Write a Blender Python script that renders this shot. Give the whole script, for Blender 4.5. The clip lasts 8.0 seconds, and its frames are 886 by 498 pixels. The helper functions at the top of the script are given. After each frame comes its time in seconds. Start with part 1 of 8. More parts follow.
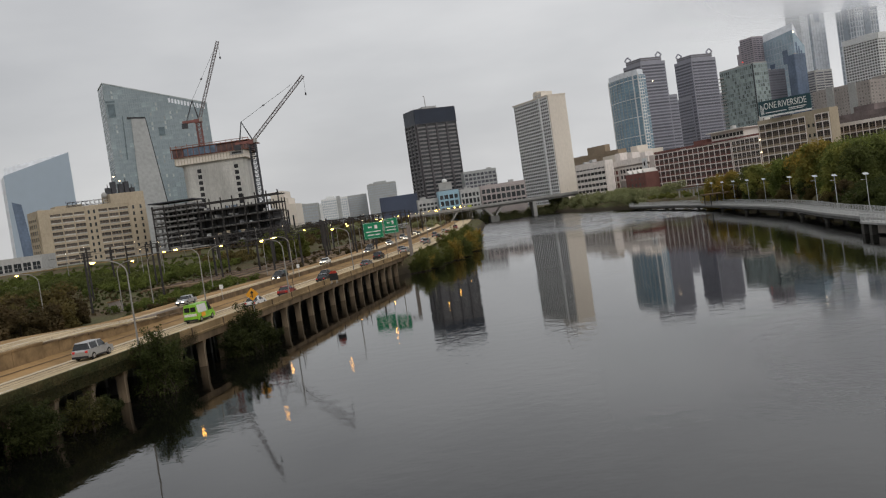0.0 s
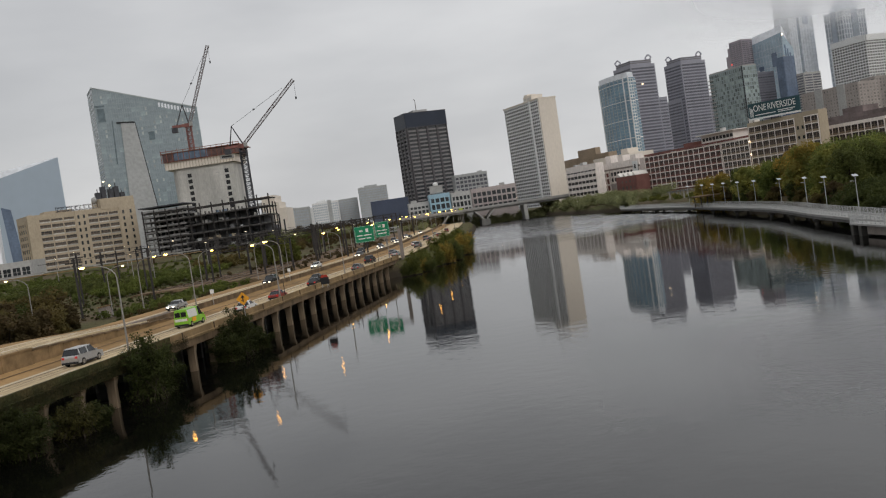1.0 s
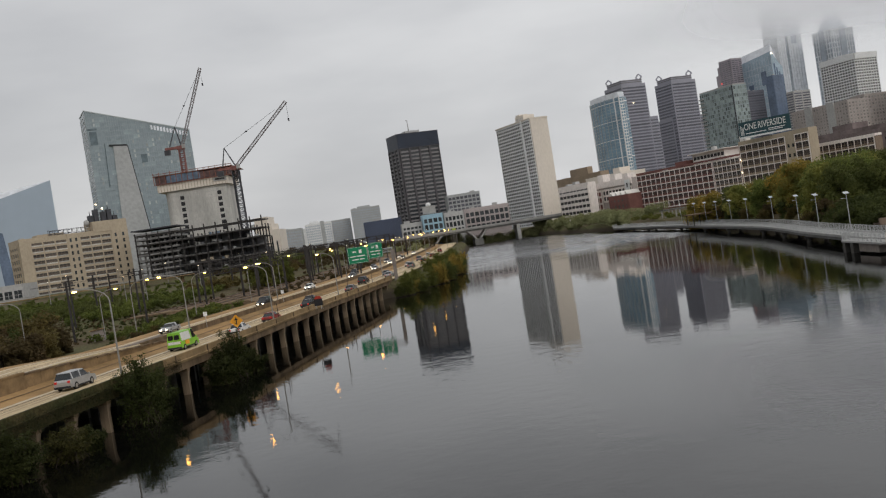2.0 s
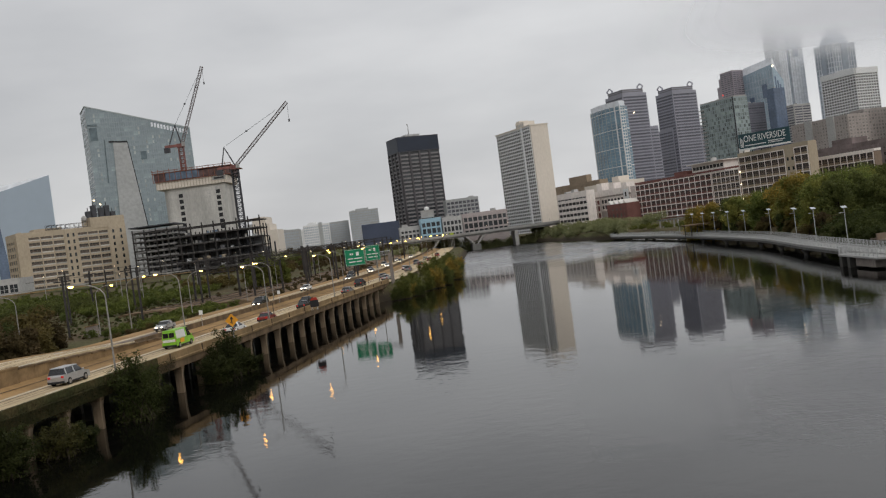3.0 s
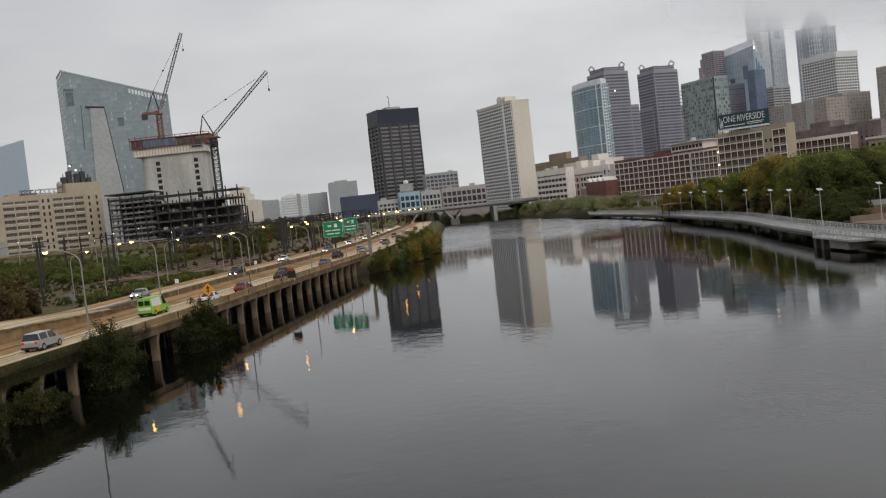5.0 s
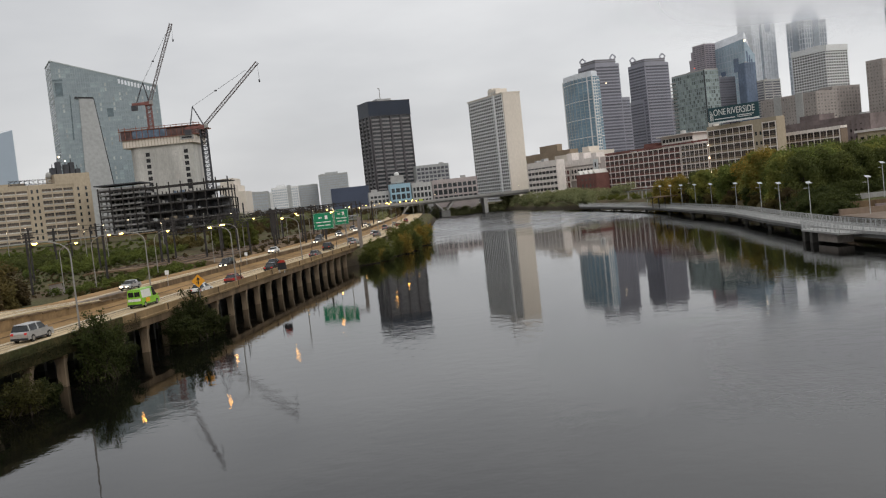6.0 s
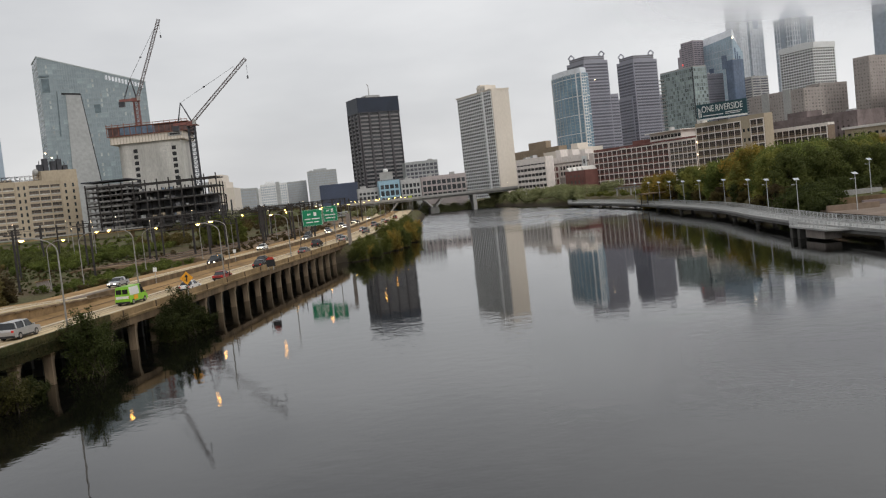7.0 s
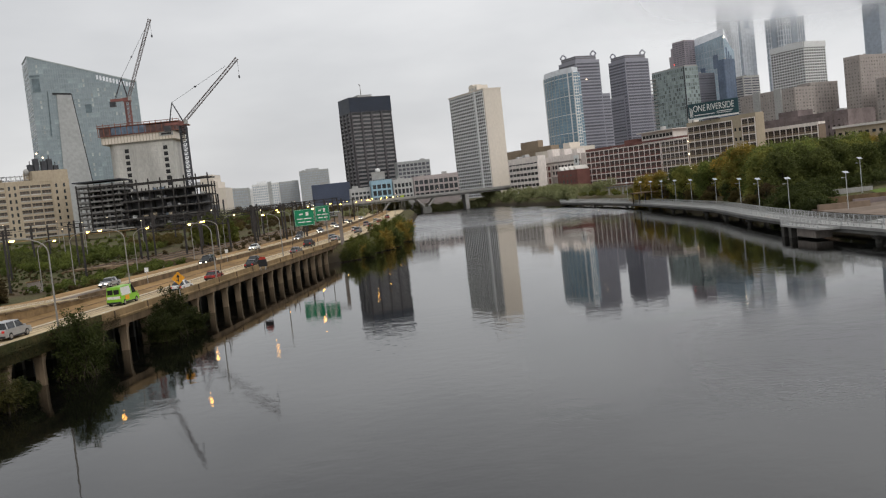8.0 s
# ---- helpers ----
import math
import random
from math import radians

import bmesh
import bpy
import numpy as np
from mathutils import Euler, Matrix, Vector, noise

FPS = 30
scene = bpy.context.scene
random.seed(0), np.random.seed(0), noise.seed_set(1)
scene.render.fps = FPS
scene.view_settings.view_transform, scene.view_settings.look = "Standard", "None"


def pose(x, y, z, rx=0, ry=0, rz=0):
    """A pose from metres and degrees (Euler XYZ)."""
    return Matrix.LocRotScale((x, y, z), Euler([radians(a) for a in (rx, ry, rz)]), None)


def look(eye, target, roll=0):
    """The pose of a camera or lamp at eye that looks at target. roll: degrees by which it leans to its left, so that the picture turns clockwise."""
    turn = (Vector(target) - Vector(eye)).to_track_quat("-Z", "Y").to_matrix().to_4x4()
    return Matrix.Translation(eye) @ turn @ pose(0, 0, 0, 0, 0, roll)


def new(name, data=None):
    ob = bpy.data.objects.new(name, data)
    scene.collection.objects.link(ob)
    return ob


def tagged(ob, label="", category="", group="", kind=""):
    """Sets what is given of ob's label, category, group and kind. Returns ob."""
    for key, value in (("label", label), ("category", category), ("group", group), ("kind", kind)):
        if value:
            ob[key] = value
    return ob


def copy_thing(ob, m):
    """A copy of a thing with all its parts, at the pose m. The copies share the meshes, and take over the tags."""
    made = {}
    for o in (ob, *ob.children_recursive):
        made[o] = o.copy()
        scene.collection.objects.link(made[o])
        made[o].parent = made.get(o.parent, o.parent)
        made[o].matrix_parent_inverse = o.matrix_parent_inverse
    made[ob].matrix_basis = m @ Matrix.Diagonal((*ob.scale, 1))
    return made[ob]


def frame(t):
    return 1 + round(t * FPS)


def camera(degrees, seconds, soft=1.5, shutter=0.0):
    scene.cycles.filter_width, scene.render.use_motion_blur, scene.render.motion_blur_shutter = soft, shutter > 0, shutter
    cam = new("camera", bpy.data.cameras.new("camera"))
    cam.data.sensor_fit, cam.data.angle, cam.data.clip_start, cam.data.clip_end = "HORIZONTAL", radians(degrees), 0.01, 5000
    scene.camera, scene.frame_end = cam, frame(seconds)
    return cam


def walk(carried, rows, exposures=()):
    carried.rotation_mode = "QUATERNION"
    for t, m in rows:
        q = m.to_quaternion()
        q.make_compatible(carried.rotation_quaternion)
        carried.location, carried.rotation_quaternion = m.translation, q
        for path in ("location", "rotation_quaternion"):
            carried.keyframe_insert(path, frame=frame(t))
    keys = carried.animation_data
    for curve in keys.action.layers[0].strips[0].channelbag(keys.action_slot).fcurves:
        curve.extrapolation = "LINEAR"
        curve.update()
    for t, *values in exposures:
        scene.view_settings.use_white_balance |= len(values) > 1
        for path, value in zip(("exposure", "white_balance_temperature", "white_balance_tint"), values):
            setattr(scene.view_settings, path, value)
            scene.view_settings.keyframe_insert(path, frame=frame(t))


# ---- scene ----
cam = camera(50.73, 8.0, soft=1.2)

# seconds, place, then yaw to the left, pitch and roll in degrees
PATH = [
    (0.0, 0.000, 0.000, 14.500, 0.000, -2.488, -8.218),
    (0.5, 0.016, 0.051, 14.505, -0.164, -2.423, -8.502),
    (1.0, 0.032, 0.090, 14.492, -0.556, -2.362, -8.483),
    (1.5, 0.027, 0.100, 14.519, -0.931, -1.946, -8.553),
    (2.0, 0.009, 0.067, 14.559, -1.152, -1.206, -8.920),
    (3.5, -0.004, 0.052, 14.508, -1.587, -0.957, -6.856),
    (4.0, -0.006, 0.086, 14.436, -1.869, -1.471, -6.848),
    (4.5, 0.012, 0.040, 14.488, -2.058, -2.198, -6.648),
    (5.0, -0.020, -0.092, 14.466, -2.495, -2.686, -6.273),
    (6.5, 0.005, -0.290, 14.462, -3.276, -3.391, -6.160),
    (7.0, -0.012, -0.194, 14.487, -3.660, -3.510, -6.133),
    (7.5, 0.008, -0.150, 14.454, -3.921, -3.571, -6.107),
    (8.0, -0.002, -0.172, 14.470, -4.124, -3.582, -6.216),
]


def aim(x, y, z, yaw, pitch, roll):
    a, b = radians(yaw), radians(pitch)
    ahead = Vector((-math.sin(a) * math.cos(b), math.cos(a) * math.cos(b), math.sin(b)))
    eye = Vector((x, y, z))
    return look(eye, eye + ahead, roll)


walk(cam, [(row[0], aim(*row[1:])) for row in PATH], [(0.0, 0.0), (4.5, 0.03), (6.5, 0.21), (8.0, 0.23)])

# ---------------------------------------------------------------- sky and light
world = bpy.data.worlds.new("overcast_sky")
scene.world = world
world.use_nodes = True
wn, wl = world.node_tree.nodes, world.node_tree.links
wn.clear()
w_out = wn.new("ShaderNodeOutputWorld")
w_bg = wn.new("ShaderNodeBackground")
w_sky = wn.new("ShaderNodeTexSky")
w_sky.sky_type, w_sky.sun_disc = "NISHITA", False
w_sky.sun_elevation, w_sky.sun_rotation = radians(35), radians(150)
w_sky.dust_density = 4.0
w_dim = wn.new("ShaderNodeMix")
w_dim.data_type, w_dim.blend_type = "RGBA", "MULTIPLY"
w_dim.inputs["Factor"].default_value = 1.0
w_dim.inputs["B"].default_value = (0.1, 0.1, 0.1, 1)
w_co = wn.new("ShaderNodeTexCoord")
w_map = wn.new("ShaderNodeMapping")
w_map.inputs["Scale"].default_value = (1.0, 1.0, 3.2)
w_noise = wn.new("ShaderNodeTexNoise")
w_noise.inputs["Scale"].default_value = 2.6
w_noise.inputs["Detail"].default_value = 5.0
w_noise.inputs["Roughness"].default_value = 0.5
w_ramp = wn.new("ShaderNodeValToRGB")
w_ramp.color_ramp.elements[0].position, w_ramp.color_ramp.elements[0].color = 0.3, (0.55, 0.555, 0.57, 1)
w_ramp.color_ramp.elements[1].position, w_ramp.color_ramp.elements[1].color = 0.7, (0.76, 0.76, 0.765, 1)
w_mix = wn.new("ShaderNodeMix")
w_mix.data_type = "RGBA"
w_mix.inputs["Factor"].default_value = 0.92
wl.new(w_sky.outputs[0], w_dim.inputs["A"])
wl.new(w_co.outputs["Generated"], w_map.inputs[0])
wl.new(w_map.outputs[0], w_noise.inputs["Vector"])
wl.new(w_noise.outputs[0], w_ramp.inputs[0])
wl.new(w_dim.outputs["Result"], w_mix.inputs["A"])
# the cloud is thinner, and brighter, to the east
w_sep = wn.new("ShaderNodeSeparateXYZ")
w_east = wn.new("ShaderNodeMapRange")
w_east.inputs["From Min"].default_value, w_east.inputs["From Max"].default_value = -1.0, 1.0
w_east.inputs["To Min"].default_value, w_east.inputs["To Max"].default_value = 0.67, 1.24
w_scale = wn.new("ShaderNodeVectorMath")
w_scale.operation = "SCALE"
wl.new(w_co.outputs["Generated"], w_sep.inputs[0])
wl.new(w_sep.outputs["X"], w_east.inputs["Value"])
wl.new(w_ramp.outputs[0], w_scale.inputs[0])
# an overcast sky is brighter overhead than at the horizon
w_up = wn.new("ShaderNodeMapRange")
w_up.interpolation_type = "SMOOTHSTEP"
w_up.inputs["From Min"].default_value, w_up.inputs["From Max"].default_value = 0.16, 0.62
w_up.inputs["To Min"].default_value, w_up.inputs["To Max"].default_value = 1.0, 1.3
w_both = wn.new("ShaderNodeMath")
w_both.operation = "MULTIPLY"
wl.new(w_sep.outputs["Z"], w_up.inputs["Value"])
wl.new(w_east.outputs[0], w_both.inputs[0])
wl.new(w_up.outputs[0], w_both.inputs[1])
wl.new(w_both.outputs[0], w_scale.inputs["Scale"])
wl.new(w_scale.outputs[0], w_mix.inputs["B"])
wl.new(w_mix.outputs["Result"], w_bg.inputs[0])
w_bg.inputs[1].default_value = 1.0
wl.new(w_bg.outputs[0], w_out.inputs[0])

sun = new("sun", bpy.data.lights.new("sun", "SUN"))
sun.data.energy, sun.data.angle, sun.data.color = 0.5, radians(30), (1.0, 0.96, 0.9)
sun.matrix_world = look((40, -60, 80), (0, 40, 0))


# ---------------------------------------------------------------- materials
def mat(name, base, rough=0.8, metal=0.0, scale=0.6, var=0.25, fine=6.0, bump=0.15, spec=0.4, tint=None, streak=0.0, per=0.0, island=0.0, fine_var=0.12):
    """Base colour broken by large stains and fine grain, with a fine relief."""
    m = bpy.data.materials.new(name)
    m.use_nodes = True
    n, l = m.node_tree.nodes, m.node_tree.links
    b = n["Principled BSDF"]
    b.inputs["Roughness"].default_value, b.inputs["Metallic"].default_value = rough, metal
    b.inputs["Specular IOR Level"].default_value = spec
    co = n.new("ShaderNodeTexCoord")
    mp = n.new("ShaderNodeMapping")
    mp.inputs["Scale"].default_value = (1, 1, 1.0 / (1.0 + 6.0 * streak))
    l.new(co.outputs["Object"], mp.inputs[0])
    big = n.new("ShaderNodeTexNoise")
    big.inputs["Scale"].default_value, big.inputs["Detail"].default_value = scale, 4.0
    l.new(mp.outputs[0], big.inputs["Vector"])
    small = n.new("ShaderNodeTexNoise")
    small.inputs["Scale"].default_value, small.inputs["Detail"].default_value = fine, 3.0
    l.new(mp.outputs[0], small.inputs["Vector"])
    ramp = n.new("ShaderNodeValToRGB")
    dark = tuple(c * (1 - var) for c in base) if tint is None else tint
    ramp.color_ramp.elements[0].position, ramp.color_ramp.elements[0].color = 0.35, (*dark, 1)
    ramp.color_ramp.elements[1].position, ramp.color_ramp.elements[1].color = 0.65, (*base, 1)
    l.new(big.outputs[0], ramp.inputs[0])
    grain = n.new("ShaderNodeMapRange")
    grain.inputs["From Min"].default_value, grain.inputs["From Max"].default_value = 0.3, 0.7
    grain.inputs["To Min"].default_value, grain.inputs["To Max"].default_value = 1 - fine_var, 1 + fine_var
    l.new(small.outputs[0], grain.inputs["Value"])
    value = grain.outputs[0]
    for source, amount in (("ObjectInfo", per), ("NewGeometry", island)):
        if amount:
            node = n.new("ShaderNode" + source)
            spread = n.new("ShaderNodeMapRange")
            spread.inputs["To Min"].default_value, spread.inputs["To Max"].default_value = 1 - amount, 1 + amount
            l.new(node.outputs["Random" if source == "ObjectInfo" else "Random Per Island"], spread.inputs["Value"])
            times = n.new("ShaderNodeMath")
            times.operation = "MULTIPLY"
            l.new(value, times.inputs[0])
            l.new(spread.outputs[0], times.inputs[1])
            value = times.outputs[0]
    mul = n.new("ShaderNodeVectorMath")
    mul.operation = "SCALE"
    l.new(ramp.outputs[0], mul.inputs[0])
    l.new(value, mul.inputs["Scale"])
    l.new(mul.outputs[0], b.inputs["Base Color"])
    if bump:
        bm_ = n.new("ShaderNodeBump")
        bm_.inputs["Strength"].default_value, bm_.inputs["Distance"].default_value = bump, 0.05
        l.new(small.outputs[0], bm_.inputs["Height"])
        l.new(bm_.outputs[0], b.inputs["Normal"])
    return m


def leaf_mat(name, base, tint):
    """Matt leaves that let part of the light through."""
    m = mat(name, base, 0.75, scale=0.16, fine=2.0, tint=tint, bump=0.0, spec=0.15, island=0.2, fine_var=0.14)
    n, l = m.node_tree.nodes, m.node_tree.links
    b = n["Principled BSDF"]
    colour = b.inputs["Base Color"].links[0].from_socket
    thin = n.new("ShaderNodeBsdfTranslucent")
    mix = n.new("ShaderNodeMixShader")
    mix.inputs["Fac"].default_value = 0.42
    l.new(colour, thin.inputs[0])
    l.new(b.outputs[0], mix.inputs[1])
    l.new(thin.outputs[0], mix.inputs[2])
    l.new(mix.outputs[0], n["Material Output"].inputs[0])
    return m


def glow(name, colour, strength):
    m = bpy.data.materials.new(name)
    m.use_nodes = True
    b = m.node_tree.nodes["Principled BSDF"]
    b.inputs["Base Color"].default_value = (*colour, 1)
    b.inputs["Emission Color"].default_value = (*colour, 1)
    b.inputs["Emission Strength"].default_value = strength
    return m


def water_mat():
    m = bpy.data.materials.new("river_water")
    m.use_nodes = True
    n, l = m.node_tree.nodes, m.node_tree.links
    b = n["Principled BSDF"]
    b.inputs["Base Color"].default_value = (0.0032, 0.0034, 0.0028, 1)
    b.inputs["Roughness"].default_value = 0.025
    b.inputs["IOR"].default_value = 1.37
    co = n.new("ShaderNodeTexCoord")
    heights = []
    for scale, detail, weight in ((0.55, 2.0, 1.0), (2.4, 2.0, 0.3), (0.05, 1.0, 2.0)):
        noise_ = n.new("ShaderNodeTexNoise")
        noise_.inputs["Scale"].default_value, noise_.inputs["Detail"].default_value = scale, detail
        l.new(co.outputs["Object"], noise_.inputs["Vector"])
        w = n.new("ShaderNodeMath")
        w.operation = "MULTIPLY"
        w.inputs[1].default_value = weight
        l.new(noise_.outputs[0], w.inputs[0])
        heights.append(w)
    add = n.new("ShaderNodeMath")
    l.new(heights[0].outputs[0], add.inputs[0])
    l.new(heights[1].outputs[0], add.inputs[1])
    add2 = n.new("ShaderNodeMath")
    l.new(add.outputs[0], add2.inputs[0])
    l.new(heights[2].outputs[0], add2.inputs[1])
    # wind ripples come in broad patches
    patch = n.new("ShaderNodeTexNoise")
    patch.inputs["Scale"].default_value, patch.inputs["Detail"].default_value = 0.018, 2.0
    l.new(co.outputs["Object"], patch.inputs["Vector"])
    rng = n.new("ShaderNodeMapRange")
    rng.inputs["From Min"].default_value, rng.inputs["From Max"].default_value = 0.42, 0.62
    rng.inputs["To Min"].default_value, rng.inputs["To Max"].default_value = 0.25, 1.0
    l.new(patch.outputs[0], rng.inputs["Value"])
    bump = n.new("ShaderNodeBump")
    bump.inputs["Distance"].default_value = 0.02
    l.new(rng.outputs[0], bump.inputs["Strength"])
    l.new(add2.outputs[0], bump.inputs["Height"])
    l.new(bump.outputs[0], b.inputs["Normal"])
    return m


M_WATER = water_mat()
M_GRASS = mat("rough_grass", (0.08, 0.086, 0.034), 0.95, scale=0.05, fine=1.5, tint=(0.095, 0.072, 0.043), bump=0.4, spec=0.1, fine_var=0.4)
# low bank turns dark: wet mud, and the shade beneath the boardwalk
g_n, g_l = M_GRASS.node_tree.nodes, M_GRASS.node_tree.links
g_z = g_n.new("ShaderNodeSeparateXYZ")
g_m = g_n.new("ShaderNodeMapRange")
g_m.inputs["From Min"].default_value, g_m.inputs["From Max"].default_value = 1.2, 2.6
g_mix = g_n.new("ShaderNodeMix")
g_mix.data_type = "RGBA"
g_mix.inputs["A"].default_value = (0.05, 0.04, 0.028, 1)
g_l.new(g_n["Principled BSDF"].inputs["Base Color"].links[0].from_socket, g_mix.inputs["B"])
g_l.new(g_n["Texture Coordinate"].outputs["Object"], g_z.inputs[0])
g_l.new(g_z.outputs["Z"], g_m.inputs["Value"])
g_l.new(g_m.outputs[0], g_mix.inputs["Factor"])
g_l.new(g_mix.outputs["Result"], g_n["Principled BSDF"].inputs["Base Color"])
M_ROAD = mat("worn_concrete_road", (0.56, 0.445, 0.28), 0.85, scale=0.12, fine=3.0, var=0.22, bump=0.05, spec=0.2)
M_SHOULDER = mat("stained_shoulder", (0.36, 0.225, 0.10), 0.9, scale=0.15, fine=2.5, var=0.45, bump=0.1, spec=0.2)
M_TRACK = mat("wheel_darkened_concrete", (0.45, 0.345, 0.215), 0.85, scale=0.25, fine=3.0, var=0.3, bump=0.03, spec=0.2)
M_LINE = mat("worn_white_line", (0.62, 0.6, 0.55), 0.8, scale=0.5, var=0.25)
M_CONC = mat("weathered_concrete", (0.31, 0.212, 0.108), 0.9, scale=0.35, fine=4.0, var=0.4, bump=0.2, spec=0.2, streak=0.3)
M_CONC_D = mat("dark_brown_concrete", (0.185, 0.128, 0.075), 0.9, scale=0.6, fine=4.0, var=0.5, bump=0.25, spec=0.2, streak=0.5)
M_COLUMN = mat("pale_stained_column_concrete", (0.23, 0.172, 0.115), 0.9, scale=0.8, fine=4.0, var=0.55, bump=0.25, spec=0.2, streak=0.6)
M_CONC_G = mat("grey_concrete", (0.36, 0.355, 0.34), 0.85, scale=0.4, fine=4.0, var=0.2, bump=0.1, spec=0.2, streak=0.3)
M_PALE = mat("pale_precast_concrete", (0.40, 0.395, 0.38), 0.8, scale=0.3, fine=3.0, var=0.2, bump=0.05, spec=0.25)
M_STEEL = mat("galvanised_steel", (0.50, 0.51, 0.51), 0.5, 0.6, scale=0.8, var=0.2, bump=0.0)
M_POLE = mat("dull_aluminium_pole", (0.31, 0.295, 0.27), 0.55, 0.3, scale=0.5, var=0.2, bump=0.0)
M_RUST = mat("dark_rusty_steel", (0.05, 0.045, 0.043), 0.8, 0.2, scale=0.5, var=0.4, bump=0.1)
M_TRUNK = mat("bark", (0.05, 0.04, 0.03), 0.95, scale=1.0, var=0.3, bump=0.4, spec=0.1)
M_LEAF_R = leaf_mat("olive_green_leaves", (0.34, 0.31, 0.075), (0.17, 0.19, 0.05))
M_LEAF_M = leaf_mat("mid_green_leaves", (0.21, 0.245, 0.06), (0.105, 0.13, 0.036))
M_LEAF_P = leaf_mat("pale_grey_green_leaves", (0.33, 0.335, 0.175), (0.21, 0.225, 0.105))
M_MOSS = leaf_mat("dark_moss_and_ivy", (0.045, 0.045, 0.019), (0.032, 0.034, 0.013))
M_LEAF_O = leaf_mat("olive_brown_leaves", (0.16, 0.118, 0.042), (0.085, 0.075, 0.026))
M_LEAF_S = leaf_mat("shady_green_leaves", (0.135, 0.148, 0.042), (0.072, 0.086, 0.026))
M_LEAF_H = leaf_mat("fresh_green_hedge_leaves", (0.155, 0.178, 0.042), (0.085, 0.108, 0.028))
M_LEAF_T = leaf_mat("dull_olive_leaves", (0.085, 0.078, 0.024), (0.05, 0.05, 0.016))
M_LEAF_K = leaf_mat("deep_green_overhanging_leaves", (0.058, 0.066, 0.019), (0.03, 0.037, 0.012))
M_LEAF = leaf_mat("green_leaves", (0.18, 0.178, 0.045), (0.11, 0.128, 0.032))
M_LEAF_D = leaf_mat("dark_green_leaves", (0.075, 0.088, 0.026), (0.048, 0.06, 0.018))
M_LEAF_A = leaf_mat("autumn_leaves", (0.42, 0.27, 0.055), (0.21, 0.185, 0.045))
M_LEAF_B = leaf_mat("brown_scrub", (0.12, 0.083, 0.042), (0.062, 0.052, 0.022))
M_PANE = mat("dark_window_glass", (0.035, 0.04, 0.045), 0.12, scale=0.3, var=0.3, bump=0.0, spec=0.5, per=0.5)
M_PANE_L = mat("window_glass_with_blinds", (0.03, 0.028, 0.027), 0.3, scale=0.25, var=0.6, bump=0.0, spec=0.35, per=0.8)
M_TAN = mat("tan_brick", (0.47, 0.395, 0.295), 0.9, scale=0.08, fine=1.2, var=0.14, bump=0.05, spec=0.15, streak=0.1, fine_var=0.09)
M_CREAM = mat("cream_painted_concrete", (0.72, 0.655, 0.575), 0.85, scale=0.05, fine=0.8, var=0.06, bump=0.0, spec=0.2, streak=0.2, fine_var=0.05)
M_WHITE = mat("off_white_paint", (0.74, 0.71, 0.66), 0.85, scale=0.08, fine=1.0, var=0.12, bump=0.0, spec=0.2, streak=0.2, fine_var=0.06)
M_LOFT = mat("pinkish_white_concrete", (0.82, 0.755, 0.705), 0.85, scale=0.1, fine=1.0, var=0.1, bump=0.0, spec=0.2, streak=0.3)
M_BRICK = mat("red_brick", (0.25, 0.12, 0.105), 0.9, scale=0.12, fine=1.5, var=0.3, bump=0.05, spec=0.15)
M_BROWN = mat("brown_brick", (0.25, 0.19, 0.145), 0.9, scale=0.08, fine=1.0, var=0.15, bump=0.0, spec=0.15)
M_STONE = mat("pale_brown_stone", (0.43, 0.385, 0.36), 0.9, scale=0.05, fine=0.8, var=0.14, bump=0.0, spec=0.15)
M_MAUVE = mat("mauve_granite", (0.39, 0.35, 0.385), 0.6, scale=0.04, fine=0.8, var=0.12, bump=0.0, spec=0.3)
# the shade under the decks is put into this dark concrete colour
M_UNDER = mat("underdeck_shade_concrete", (0.085, 0.08, 0.072), 0.7, scale=0.5, fine=3.0, var=0.4, bump=0.15, spec=0.3, streak=0.4)
M_BALLAST = mat("brown_track_ballast", (0.21, 0.15, 0.095), 0.95, scale=0.12, fine=1.6, var=0.35, bump=0.4, spec=0.1, fine_var=0.3)
M_RAIL = mat("worn_steel_rail", (0.20, 0.15, 0.12), 0.5, 0.6, scale=0.4, var=0.3, bump=0.0)
M_PLAIN = mat("smooth_grey_panel", (0.40, 0.41, 0.41), 0.6, scale=0.04, fine=0.5, var=0.06, bump=0.0, spec=0.3)
M_NET = mat("dark_debris_netting", (0.19, 0.19, 0.20), 0.9, scale=0.3, var=0.4, bump=0.0)
M_WALL = mat("stained_wall_concrete", (0.27, 0.18, 0.092), 0.9, scale=0.5, fine=3.0, var=0.45, bump=0.2, spec=0.2)
M_BRIGHT = mat("bright_white_concrete", (0.75, 0.755, 0.755), 0.85, scale=0.05, fine=0.8, var=0.06, bump=0.0, spec=0.2)
M_JIB = mat("grey_brown_crane_steel", (0.20, 0.165, 0.165), 0.6, 0.2, scale=0.4, var=0.3, bump=0.0)
M_BANDG = mat("grey_tinted_glass", (0.14, 0.14, 0.17), 0.3, scale=0.1, var=0.2, bump=0.0, spec=0.4, per=0.25, island=0.3)
M_TAR = mat("dark_tar_seam", (0.12, 0.085, 0.055), 0.9, scale=0.5, var=0.4, bump=0.0)
M_PANE_R = mat("reddish_window_glass", (0.045, 0.033, 0.03), 0.3, scale=0.3, var=0.5, bump=0.0, spec=0.4, per=0.75)
M_RECESS = mat("dull_blue_recess", (0.14, 0.19, 0.215), 0.3, scale=0.3, var=0.4, bump=0.0, spec=0.4)
